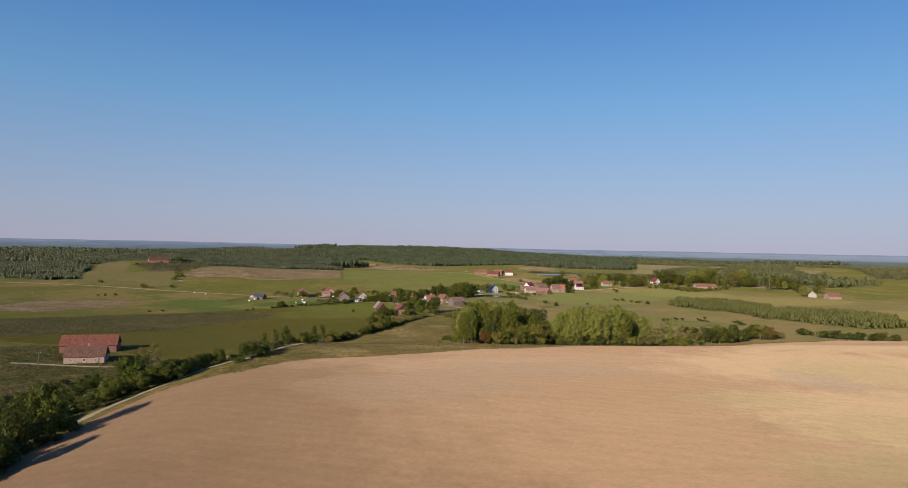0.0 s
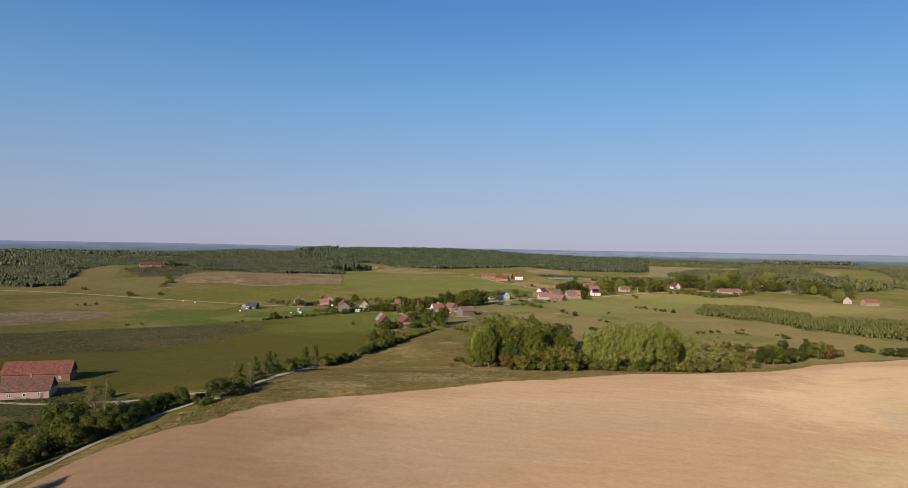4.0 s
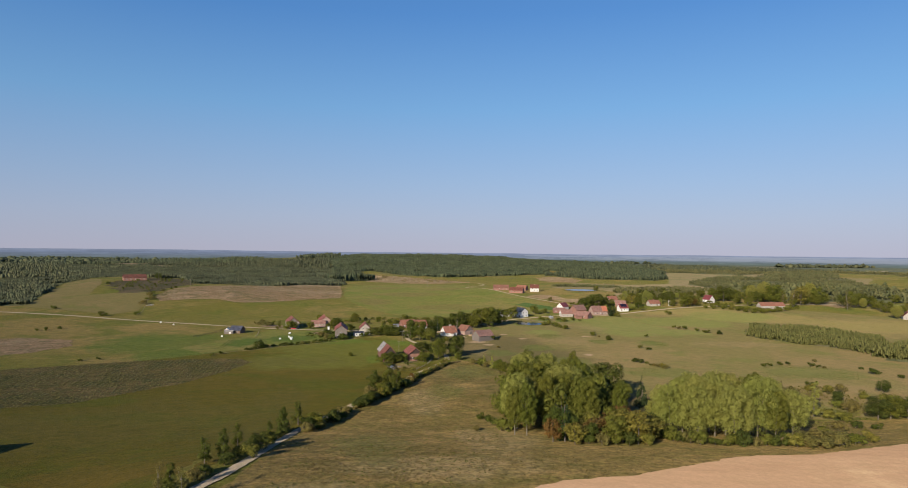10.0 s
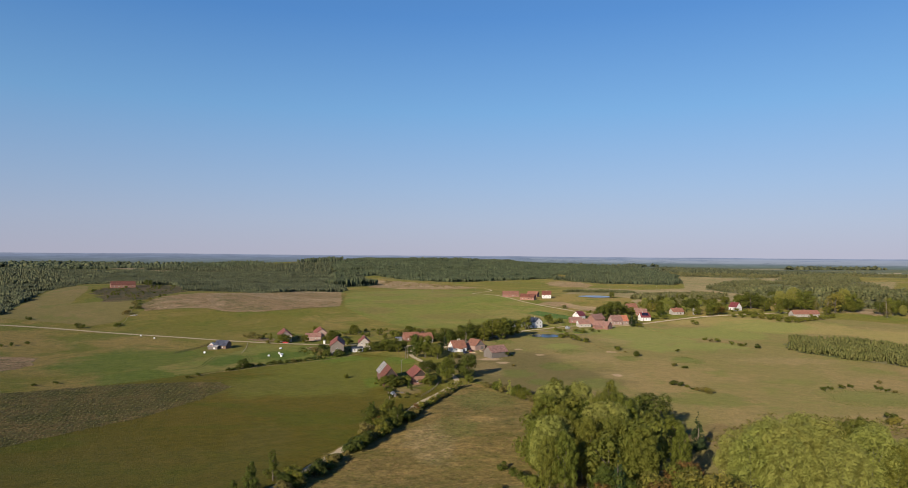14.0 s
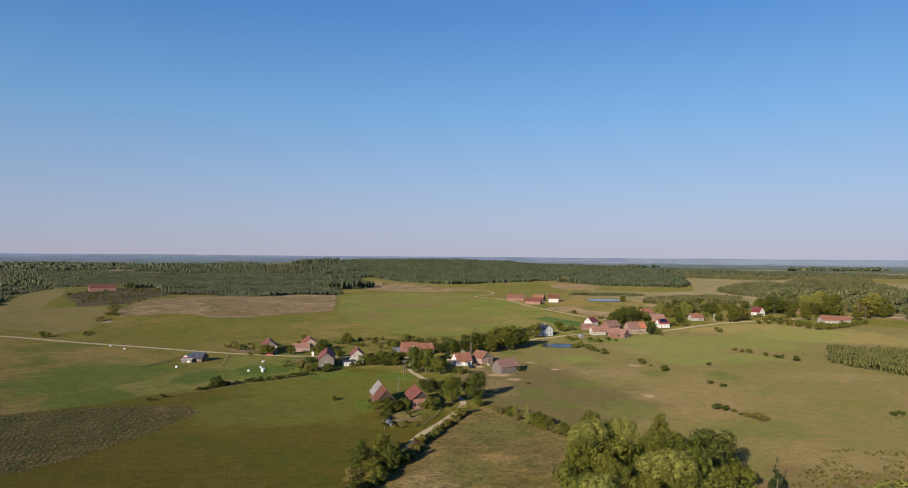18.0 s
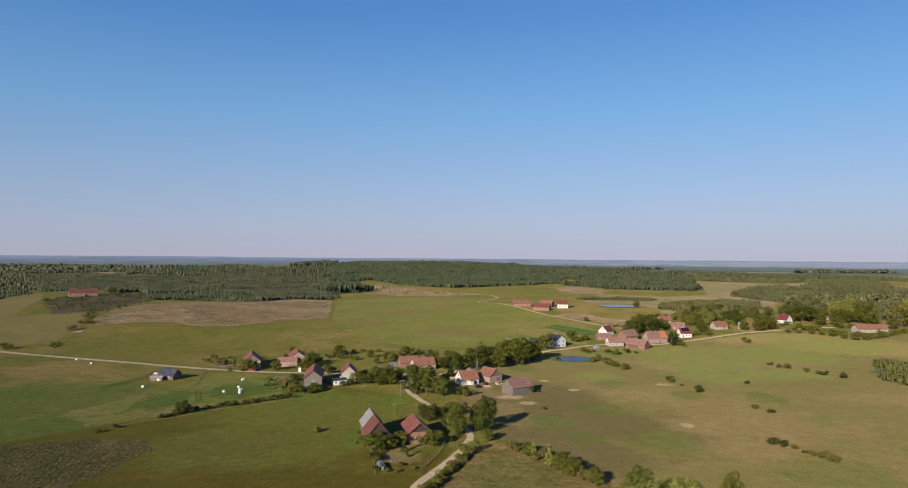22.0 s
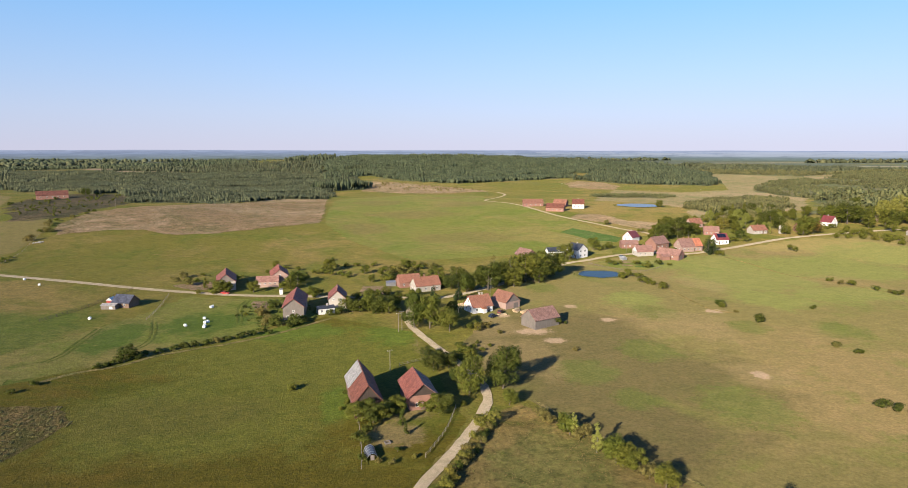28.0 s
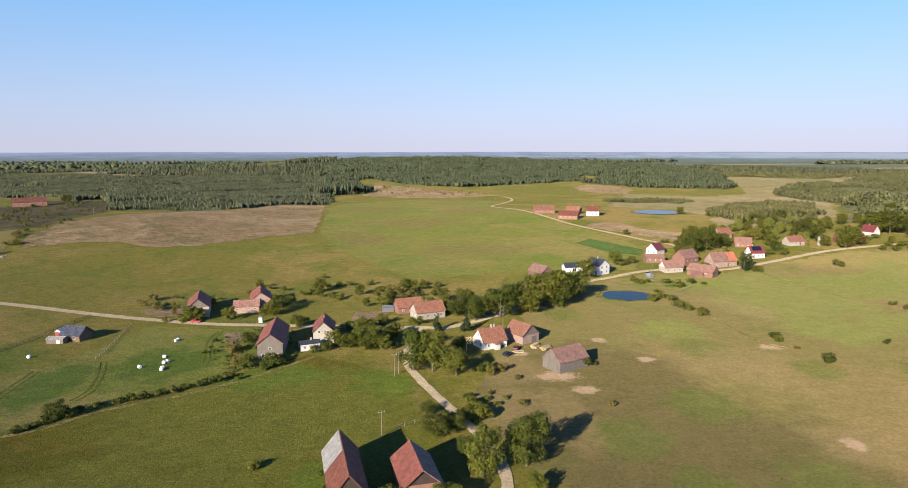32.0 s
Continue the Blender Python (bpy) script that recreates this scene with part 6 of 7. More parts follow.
# woods: far trees as one mass each
def wood(name, poly, gap, lo, hi, material, label, seed, slim=0.2, full=False, thin=-0.3, stands=0.16):
    """Far trees in their hundreds as one mass, on a floor of dark undergrowth."""
    if gap < 12:
        sheet("forest_floor", poly, M["floor"], 0.2, gap * 6, gap, "dark undergrowth beneath the trees", seed, gap * 2)
    rng = np.random.default_rng(seed)
    xs, ys = np.array([p[0] for p in poly]), np.array([p[1] for p in poly])
    A, B = np.meshgrid(np.arange(xs.min(), xs.max(), float(gap)), np.arange(ys.min(), ys.max(), float(gap)))
    P = np.stack([A.ravel(), B.ravel()], 1)
    P += rng.uniform(-0.42, 0.42, P.shape) * gap
    ok = np.zeros(len(P), bool)
    for (ax, ay), (bx, by) in zip(poly, poly[1:] + poly[:1]):
        if ay != by:
            ok ^= ((ay > P[:, 1]) != (by > P[:, 1])) & (P[:, 0] < (bx - ax) * (P[:, 1] - ay) / (by - ay) + ax)
    P = P[ok & (rng.random(len(P)) < 0.93)]
    P += np.array([(noise.noise((p[0] * 0.05, p[1] * 0.05, 7)), noise.noise((p[0] * 0.05, p[1] * 0.05, 91))) for p in P]) * min(16.0, 5.0 * gap)
    swell = np.array([noise.noise((p[0] * 0.011, p[1] * 0.011, seed)) + 0.5 * noise.noise((p[0] * 0.04, p[1] * 0.04, seed)) for p in P])
    keep = swell > rng.uniform(thin - 0.75, thin, len(P))
    P, swell = P[keep], swell[keep]
    n = len(P)
    # stands of one age, with straight edges between them
    block = np.floor((P[:, 0] * 0.9 + P[:, 1] * 0.44) / 95) * 17 + np.floor((P[:, 1] * 0.9 - P[:, 0] * 0.44) / 60) * 5
    age = 1 + stands * np.sin(block * 12.9898 + seed)
    H = (0.5 * (lo + hi) + (hi - lo) * rng.uniform(-0.25, 0.25, n)) * (1 + 0.3 * swell) * age * rng.choice((0.86, 0.95, 1.0, 1.0, 1.1), n)
    if full and gap > 2:
        # broad crowns: five clumps of leaves each, one above another
        n, H = 5 * n, np.repeat(H, 5)
        P = np.repeat(P, 5, 0) + rng.normal(0, 0.55, (n, 2)) * (H * slim)[:, None]
        clump = H * rng.uniform(0.36, 0.56, n)
        lift, H, slim = (H - clump) * np.tile((0.0, 0.35, 0.6, 0.8, 1.0), n // 5), clump, slim * 1.15
    else:
        lift = 0.0
    z0 = height(P[:, 0], P[:, 1]) - 0.2 + lift
    # pointed crowns among conifers, round ones elsewhere and in loose groups
    levels = ((0.10, 0.66, 0.66), (0.42, 1.0, 1.0), (0.82, 0.70, 0.70)) if full else ((0.10, 0.95, 0.80), (0.62, 0.62, 1.05))
    group = np.clip(0.5 + 1.6 * np.array([noise.noise((p[0] * 0.018, p[1] * 0.018, seed + 40)) for p in P]) + rng.normal(0, 0.25, n), 0, 1)
    sides = 4
    V = np.zeros((n, len(levels) * sides + 1, 3))
    lean = rng.normal(0, 0.05, (n, 2)) * H[:, None]
    for k, (level, narrow, round_) in enumerate(levels):
        wide = narrow + (round_ - narrow) * group
        a = np.arange(sides) * math.tau / sides + rng.uniform(0, math.tau, (n, 1))
        r = (H * slim * wide)[:, None] * rng.uniform(0.62, 1.2, (n, sides))
        q = slice(k * sides, (k + 1) * sides)
        V[:, q, 0], V[:, q, 1] = P[:, :1] + r * np.cos(a), P[:, 1:] + r * np.sin(a)
        V[:, q, 2] = (z0 + H * level)[:, None] + H[:, None] * rng.uniform(-0.09, 0.09, (n, sides))
    V[:, -1, 0], V[:, -1, 1], V[:, -1, 2] = P[:, 0] + lean[:, 0], P[:, 1] + lean[:, 1], z0 + H
    F = []
    for k in range(len(levels)):
        for i in range(sides):
            a, b = k * sides + i, k * sides + (i + 1) % sides
            if k + 1 < len(levels):
                F += [(a, b, b + sides), (a, b + sides, a + sides)]
            else:
                F.append((a, b, len(levels) * sides))
    m = V.shape[1]
    F = (np.array(F)[None] + (np.arange(n) * m)[:, None, None]).reshape(-1, 3)
    return tagged(raw(name, V.reshape(-1, 3), F, material, None, True), label, "woods", kind="stuff")


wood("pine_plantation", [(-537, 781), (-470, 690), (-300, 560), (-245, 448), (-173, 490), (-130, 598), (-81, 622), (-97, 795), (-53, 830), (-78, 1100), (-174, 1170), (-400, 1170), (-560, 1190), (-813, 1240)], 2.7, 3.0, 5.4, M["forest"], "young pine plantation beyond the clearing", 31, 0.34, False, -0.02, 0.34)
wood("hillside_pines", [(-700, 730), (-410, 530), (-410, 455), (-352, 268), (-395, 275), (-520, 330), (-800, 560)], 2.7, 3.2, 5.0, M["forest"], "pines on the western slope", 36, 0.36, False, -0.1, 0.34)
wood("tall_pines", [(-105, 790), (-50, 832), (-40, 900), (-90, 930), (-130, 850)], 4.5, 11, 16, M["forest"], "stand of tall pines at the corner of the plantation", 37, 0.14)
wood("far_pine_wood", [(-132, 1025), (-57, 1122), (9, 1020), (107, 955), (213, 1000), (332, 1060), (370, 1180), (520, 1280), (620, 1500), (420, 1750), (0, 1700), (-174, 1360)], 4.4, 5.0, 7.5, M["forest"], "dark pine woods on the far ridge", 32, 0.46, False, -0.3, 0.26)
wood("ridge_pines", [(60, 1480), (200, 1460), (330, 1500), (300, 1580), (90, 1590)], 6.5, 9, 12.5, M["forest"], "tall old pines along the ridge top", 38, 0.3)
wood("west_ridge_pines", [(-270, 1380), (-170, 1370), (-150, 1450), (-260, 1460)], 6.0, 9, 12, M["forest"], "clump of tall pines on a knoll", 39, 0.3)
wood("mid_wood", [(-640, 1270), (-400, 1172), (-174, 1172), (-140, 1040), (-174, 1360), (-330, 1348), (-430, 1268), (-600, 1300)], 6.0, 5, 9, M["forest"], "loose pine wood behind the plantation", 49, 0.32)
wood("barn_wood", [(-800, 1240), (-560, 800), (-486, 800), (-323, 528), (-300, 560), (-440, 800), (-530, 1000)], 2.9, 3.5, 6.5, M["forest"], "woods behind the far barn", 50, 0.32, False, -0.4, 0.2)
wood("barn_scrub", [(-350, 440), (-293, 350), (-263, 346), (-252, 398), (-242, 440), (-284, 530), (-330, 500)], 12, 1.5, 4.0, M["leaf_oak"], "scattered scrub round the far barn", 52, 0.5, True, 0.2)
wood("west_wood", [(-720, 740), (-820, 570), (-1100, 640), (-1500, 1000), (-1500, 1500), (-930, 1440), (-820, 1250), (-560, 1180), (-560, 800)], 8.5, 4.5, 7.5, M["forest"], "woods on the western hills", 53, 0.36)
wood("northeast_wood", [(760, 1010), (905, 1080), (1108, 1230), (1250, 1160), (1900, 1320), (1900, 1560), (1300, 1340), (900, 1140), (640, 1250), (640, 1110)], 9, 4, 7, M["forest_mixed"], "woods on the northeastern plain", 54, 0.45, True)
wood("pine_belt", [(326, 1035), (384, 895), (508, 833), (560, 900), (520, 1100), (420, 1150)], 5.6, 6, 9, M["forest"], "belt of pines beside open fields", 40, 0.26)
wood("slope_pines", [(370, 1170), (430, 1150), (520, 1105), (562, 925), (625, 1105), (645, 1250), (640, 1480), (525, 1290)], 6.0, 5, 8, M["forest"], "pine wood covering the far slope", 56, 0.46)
wood("birch_plantation", [(275, 74), (284, 56), (296, 40), (304, 19), (313, 3), (340, 20), (356, 50), (330, 110), (305, 130), (284, 104)], 2.1, 5.0, 6.4, M["forest_birch"], "dense young birch plantation in the pasture", 33, 0.26, True, -0.9, 0.05)
wood("birch_strip", [(303, -24), (320, -48), (329, -82), (352, -90), (380, -82), (400, -40), (380, 0), (350, 20), (322, 2)], 2.3, 5.4, 7.0, M["forest_birch"], "tall young birches along the pasture edge", 57, 0.26, True, -0.9, 0.05)
wood("willow_scrub", [(286, 430), (291, 383), (300, 352), (345, 385), (412, 461), (490, 600), (452, 618), (375, 556)], 3.2, 3, 6.0, M["forest_mixed"], "willow scrub in a damp hollow", 34, 0.36, True, 0.0)
wood("mixed_wood", [(380, 380), (460, 350), (620, 350), (760, 420), (800, 640), (646, 640), (584, 650), (528, 600), (480, 520), (430, 440)], 7.5, 6.5, 12, M["forest_mixed"], "mixed woods behind the eastern houses", 41, 0.46, True, 0.42)
wood("eastern_pines", [(514, 720), (528, 605), (584, 652), (646, 645), (800, 650), (1108, 1225), (741, 930), (646, 907)], 5.2, 3.4, 6.8, M["forest_mixed"], "young woods on the eastern rise", 42, 0.42, True, 0.34)
wood("brown_scrub", [(-66, 1000), (9, 960), (91, 870), (142, 790), (60, 790), (-40, 860)], 13, 1.5, 3.5, M["leaf_brown"], "brownish scrub on a heath", 43, 0.5, True)
wood("pond_scrub", [(255, 620), (330, 600), (370, 640), (330, 690), (262, 670)], 3.8, 2.5, 4.5, M["forest_mixed"], "low willow scrub above the far pond", 44, 0.42, True)
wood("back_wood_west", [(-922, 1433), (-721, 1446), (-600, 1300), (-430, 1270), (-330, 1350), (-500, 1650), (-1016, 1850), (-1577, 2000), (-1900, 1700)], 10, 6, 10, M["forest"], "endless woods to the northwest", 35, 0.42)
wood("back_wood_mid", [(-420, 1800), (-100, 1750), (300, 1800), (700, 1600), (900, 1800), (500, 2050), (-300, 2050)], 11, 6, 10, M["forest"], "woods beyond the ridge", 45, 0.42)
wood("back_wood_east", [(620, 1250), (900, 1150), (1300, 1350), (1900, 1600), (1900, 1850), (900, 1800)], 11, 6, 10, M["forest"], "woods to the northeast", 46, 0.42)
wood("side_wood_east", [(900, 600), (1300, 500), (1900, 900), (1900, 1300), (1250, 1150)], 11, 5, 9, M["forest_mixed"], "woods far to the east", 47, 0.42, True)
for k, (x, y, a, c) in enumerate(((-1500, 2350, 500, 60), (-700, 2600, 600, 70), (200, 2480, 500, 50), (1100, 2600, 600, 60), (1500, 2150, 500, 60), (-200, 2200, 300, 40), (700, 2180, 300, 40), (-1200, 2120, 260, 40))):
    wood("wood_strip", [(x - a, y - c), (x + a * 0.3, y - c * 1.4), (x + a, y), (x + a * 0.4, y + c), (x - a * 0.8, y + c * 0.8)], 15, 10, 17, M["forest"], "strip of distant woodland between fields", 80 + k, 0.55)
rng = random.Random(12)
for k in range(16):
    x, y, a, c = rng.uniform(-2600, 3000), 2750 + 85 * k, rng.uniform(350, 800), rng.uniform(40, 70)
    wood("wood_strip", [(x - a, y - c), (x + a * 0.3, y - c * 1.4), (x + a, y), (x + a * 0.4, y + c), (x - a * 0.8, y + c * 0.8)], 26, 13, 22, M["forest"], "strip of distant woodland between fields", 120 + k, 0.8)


# ---- rough growth ----
def tufts(name, poly, gap, lo, hi, material, label, seed, skip=0.35):
    """Loose clumps of tall grass and weeds, three bent blades each."""
    rng = np.random.default_rng(seed)
    P = np.array([p for p in scatter(poly, gap, seed, 1.6)])
    if len(P) == 0:
        return
    thin = np.array([noise.noise((p[0] * 0.06, p[1] * 0.06, seed)) for p in P])
    P = P[np.array([not inside(p, FIELD) for p in P]) & (rng.random(len(P)) > skip) & (thin > rng.uniform(-0.45, 0.25, len(P)))]
    n = len(P)
    z = height(P[:, 0], P[:, 1])
    V = []
    for k in range(3):
        a = rng.uniform(0, math.tau, n)
        h, w = rng.uniform(lo, hi, n), rng.uniform(0.22, 0.45, n) * (hi + 0.2)
        c, s = np.cos(a), np.sin(a)
        tip = rng.normal(0, 0.8, (n, 2)) * hi
        V.append(np.stack([np.stack([P[:, 0] - c * w, P[:, 1] - s * w, z - 0.05], -1), np.stack([P[:, 0] + c * w, P[:, 1] + s * w, z - 0.05], -1), np.stack([P[:, 0] + tip[:, 0], P[:, 1] + tip[:, 1], z + h], -1)], 1))
    V = np.concatenate(V).reshape(-1, 3)
    tagged(raw(name, V, np.arange(len(V)).reshape(-1, 3), material), label, "grass", kind="stuff")


MEADOW = [(-60, -330), (-52, -292), (-38, -262), (-29, -240), (-25, -172), (-11, -134), (9, -89), (36, -25), (46, -17), (58, -38), (73, -62), (95, -92), (62, -112), (46, -150), (42, -205), (26, -257), (3, -267), (-27, -281)]
tufts("dry_grass", MEADOW, 0.75, 0.14, 0.36, M["weed"], "tall dry grass tussocks in the meadow", 51)
tufts("green_tufts", MEADOW, 2.2, 0.15, 0.45, M["weed_green"], "green weeds among the dry grass", 52)
tufts("verge_weeds", [(-200, -200), (-150, -178), (-62, -246), (-55, -264), (-64, -284), (-76, -322), (-80, -420), (-200, -400)], 1.5, 0.25, 0.6, M["weed"], "tall weeds on uncut ground", 53)
tufts("verge_green", [(-200, -200), (-150, -178), (-62, -246), (-55, -264), (-64, -284), (-76, -322), (-80, -420), (-200, -400)], 1.8, 0.25, 0.65, M["weed_green"], "green weeds and nettles", 54)
tufts("field_edge_grass", [(42, -207), (67, -207), (90, -213), (130, -216), (167, -208), (216, -164), (200, -160), (150, -175), (140, -160), (110, -160), (127, -224), (104, -226), (67, -243), (26, -258)], 1.2, 0.15, 0.45, M["weed"], "dry grass along the edge of the field", 55)


def crop_rows(poly, heading, gap, seed):
    """Straggling rows of a weedy crop, clump by clump along lines."""
    rng = np.random.default_rng(seed)
    c, d = math.cos(heading), math.sin(heading)
    xs, ys = [p[0] for p in poly], [p[1] for p in poly]
    cx, cy, reach = (min(xs) + max(xs)) / 2, (min(ys) + max(ys)) / 2, math.hypot(max(xs) - min(xs), max(ys) - min(ys)) / 2
    rows = []
    for v in np.arange(-reach, reach, gap):
        u = -reach
        while u < reach:
            n = rng.uniform(1.2, 4.5)
            a, b = u + n / 2, v + rng.normal(0, 0.3)
            p = cx + a * c - b * d, cy + a * d + b * c
            if inside(p, poly) and noise.noise((p[0] * 0.05, p[1] * 0.05, seed)) > rng.uniform(-0.8, 0.0):
                rows.append((p[0], p[1], n / 2))
            u += n * rng.uniform(0.8, 1.3)
    P = np.array(rows)
    n, V = len(P), []
    for k in range(2):
        half, turn = P[:, 2] * rng.uniform(0.7, 1.1, n), heading + rng.normal(0, 0.12, n)
        ox, oy = P[:, 0] + rng.normal(0, 0.25, n), P[:, 1] + rng.normal(0, 0.25, n)
        along_x, along_y, w, h = np.cos(turn) * half, np.sin(turn) * half, rng.uniform(0.4, 0.8, n), rng.uniform(0.1, 0.3, n)
        side_x, side_y = -np.sin(turn) * w, np.cos(turn) * w
        z = height(ox, oy) + 0.08
        tip = np.stack([ox + rng.normal(0, 0.3, n), oy + rng.normal(0, 0.3, n), z + h], -1)
        rim = [np.stack([ox + p * along_x + q * side_x, oy + p * along_y + q * side_y, z], -1) for p, q in ((-1, 0), (0, -1), (1, 0), (0, 1))]
        for q in range(4):
            V.append(np.stack([rim[q], rim[(q + 1) % 4], tip], 1))
    V = np.concatenate(V).reshape(-1, 3)
    tagged(raw("crop_rows", V, np.arange(len(V)).reshape(-1, 3), M["crop_leaf"]), "rows of dull green weedy crop", "crop", kind="stuff")


crop_rows([(-230, -170), (-170, -132), (-124, -120), (-93, -80), (-80, -50), (-73, -22), (-82, -10), (-100, -9), (-135, -16), (-190, -40), (-270, -80)], 1.68, 2.3, 56)
tufts("bracken", [(-262, 350), (-240, 296), (-190, 290), (-144, 300), (-100, 325), (-55, 372), (-62, 450), (-72, 592), (-110, 560), (-162, 488), (-226, 400)], 2.0, 0.25, 0.6, M["weed"], "brown bracken on the clearing", 57)
tufts("dead_bracken", [(112, -160), (118, -120), (160, -85), (215, -100), (210, -150), (150, -175)], 1.5, 0.4, 1.1, M["leaf_brown"], "rusty dead bracken behind the grove", 63)
for k, (cx, cy, rx, ry) in enumerate(WEED_PATCHES):
    tufts("pasture_weeds", blob(cx, cy, rx, ry, 16, k), 0.8, 0.1, 0.26, M["weed_green"], "patch of coarse green weeds in the pasture", 580 + k, 0.25)
tufts("garden_weeds", [(-45, 60), (-20, 84), (10, 84), (10, 105), (-45, 118), (-60, 100)], 1.8, 0.4, 1.2, M["weed_green"], "overgrown garden weeds between the houses", 59)


def reeds(name, cx, cy, rx, ry, count, lo, hi, material, label, seed):
    """A loose belt of reeds and rank grass round a pond."""
    rng = np.random.default_rng(seed)
    a, k = rng.uniform(0, math.tau, count), rng.normal(1.05, 0.09, count)
    x, y = cx + rx * k * np.cos(a), cy + ry * k * np.sin(a)
    z, h, w, t = height(x, y), rng.uniform(lo, hi, count), rng.uniform(0.15, 0.5, count), rng.uniform(0, math.tau, count)
    V = np.stack([np.stack([x - w * np.cos(t), y - w * np.sin(t), z - 0.1], -1), np.stack([x + w * np.cos(t), y + w * np.sin(t), z - 0.1], -1), np.stack([x + rng.normal(0, 0.2, count), y, z + h], -1)], 1).reshape(-1, 3)
    tagged(raw(name, V, np.arange(len(V)).reshape(-1, 3), material), label, "reeds", kind="stuff")


reeds("pond_reeds", 122.5, 162, 12.5, 10.5, 420, 0.2, 0.7, M["weed_green"], "green reeds round the village pond", 61)
reeds("far_pond_reeds", 248, 452, 21, 20, 350, 0.3, 0.8, M["weed_green"], "low reeds round the distant pond", 62)


# ---- loose things ----
def cyl(bm, p, q, r, sides=10, r2=None):
    """A rod or drum from p to q."""
    p, q = Vector(p), Vector(q)
    m = Matrix.Translation((p + q) / 2) @ (q - p).to_track_quat("Z", "Y").to_matrix().to_4x4()
    bmesh.ops.create_cone(bm, cap_ends=True, segments=sides, radius1=r, radius2=r if r2 is None else r2, depth=(q - p).length, matrix=m)


def make_bale():
    ob = tagged(new("hay_bale"), "round hay bale wrapped in white film", "hay bale", "wrapped bales in the meadow")
    bm = bmesh.new()
    cyl(bm, (0, -0.58, 0.6), (0, 0.58, 0.6), 0.61, 18)
    bmesh.ops.bevel(bm, geom=[e for e in bm.edges if abs(e.verts[0].co.y - e.verts[1].co.y) < 0.01], offset=0.14, segments=2, affect="EDGES")
    part("wrapping", bm, M["wrap"], ob)
    bm = bmesh.new()
    for y in (-0.3, 0.0, 0.3):
        cyl(bm, (0, y - 0.02, 0.6), (0, y + 0.02, 0.6), 0.62, 18)
    part("film_edge", bm, M["metal"], ob)
    return ob


bale = None
for n, (x, y, up) in enumerate(((-117.8, 85.9, 0), (-74.2, 71.6, 0), (-66, 68.6, 0), (-66.3, 70.2, 0), (-67.8, 75.8, 0), (-66.9, 76.9, 0), (-69.9, 82.2, 0), (-72.7, 101.9, 0), (-72.4, 103.2, 0), (-190, 170, 0), (-175, 156, 0))):
    m = pose(x, y, ground_z(x, y) - 0.02 + up, 0, 0, n * 47)
    if bale is None:
        bale = make_bale()
        bale.matrix_basis = m
    else:
        copy_thing(bale, m)


def utility_pole(x, y, h, yaw, arms=1):
    ob = tagged(new("utility_pole"), "weathered wooden utility pole with a crossarm", "utility pole", "poles of the overhead line")
    ob.matrix_basis = pose(x, y, ground_z(x, y), 0, 0, yaw)
    bm = bmesh.new()
    cyl(bm, (0, 0, -0.4), (0, 0, h), 0.13, 8, 0.08)
    part("shaft", bm, M["post"], ob)
    for k in range(arms):
        bm = bmesh.new()
        box(bm, -0.85, 0.85, -0.06, 0.06, h - 0.35 - 0.7 * k, h - 0.23 - 0.7 * k)
        arm = part("crossarm", bm, M["post"], ob)
        for sx in (-0.75, 0.75):
            bm = bmesh.new()
            cyl(bm, (sx, 0, h - 0.24 - 0.7 * k), (sx, 0, h - 0.02 - 0.7 * k), 0.06, 6)
            part("insulator", bm, M["white"], arm)


for x, y, h, yaw in ((9, 12.6, 7.0, 20), (11.3, 56.5, 7.5, 10), (12.6, 59, 7.5, 10), (54, 110, 9, 30), (53, 640, 9, 0), (250, 785, 11, 0), (294, 540, 11, 0), (110, 566, 9, 0), (-2, 835, 9, 0), (345, 610, 10, 0), (400, 640, 10, 0), (285, 470, 9, 0), (-236, 395, 9, 0), (-131.5, -240.5, 7, 10), (108, 199, 8, 30), (158, 222, 8, 30)):
    utility_pole(x, y, h, yaw)


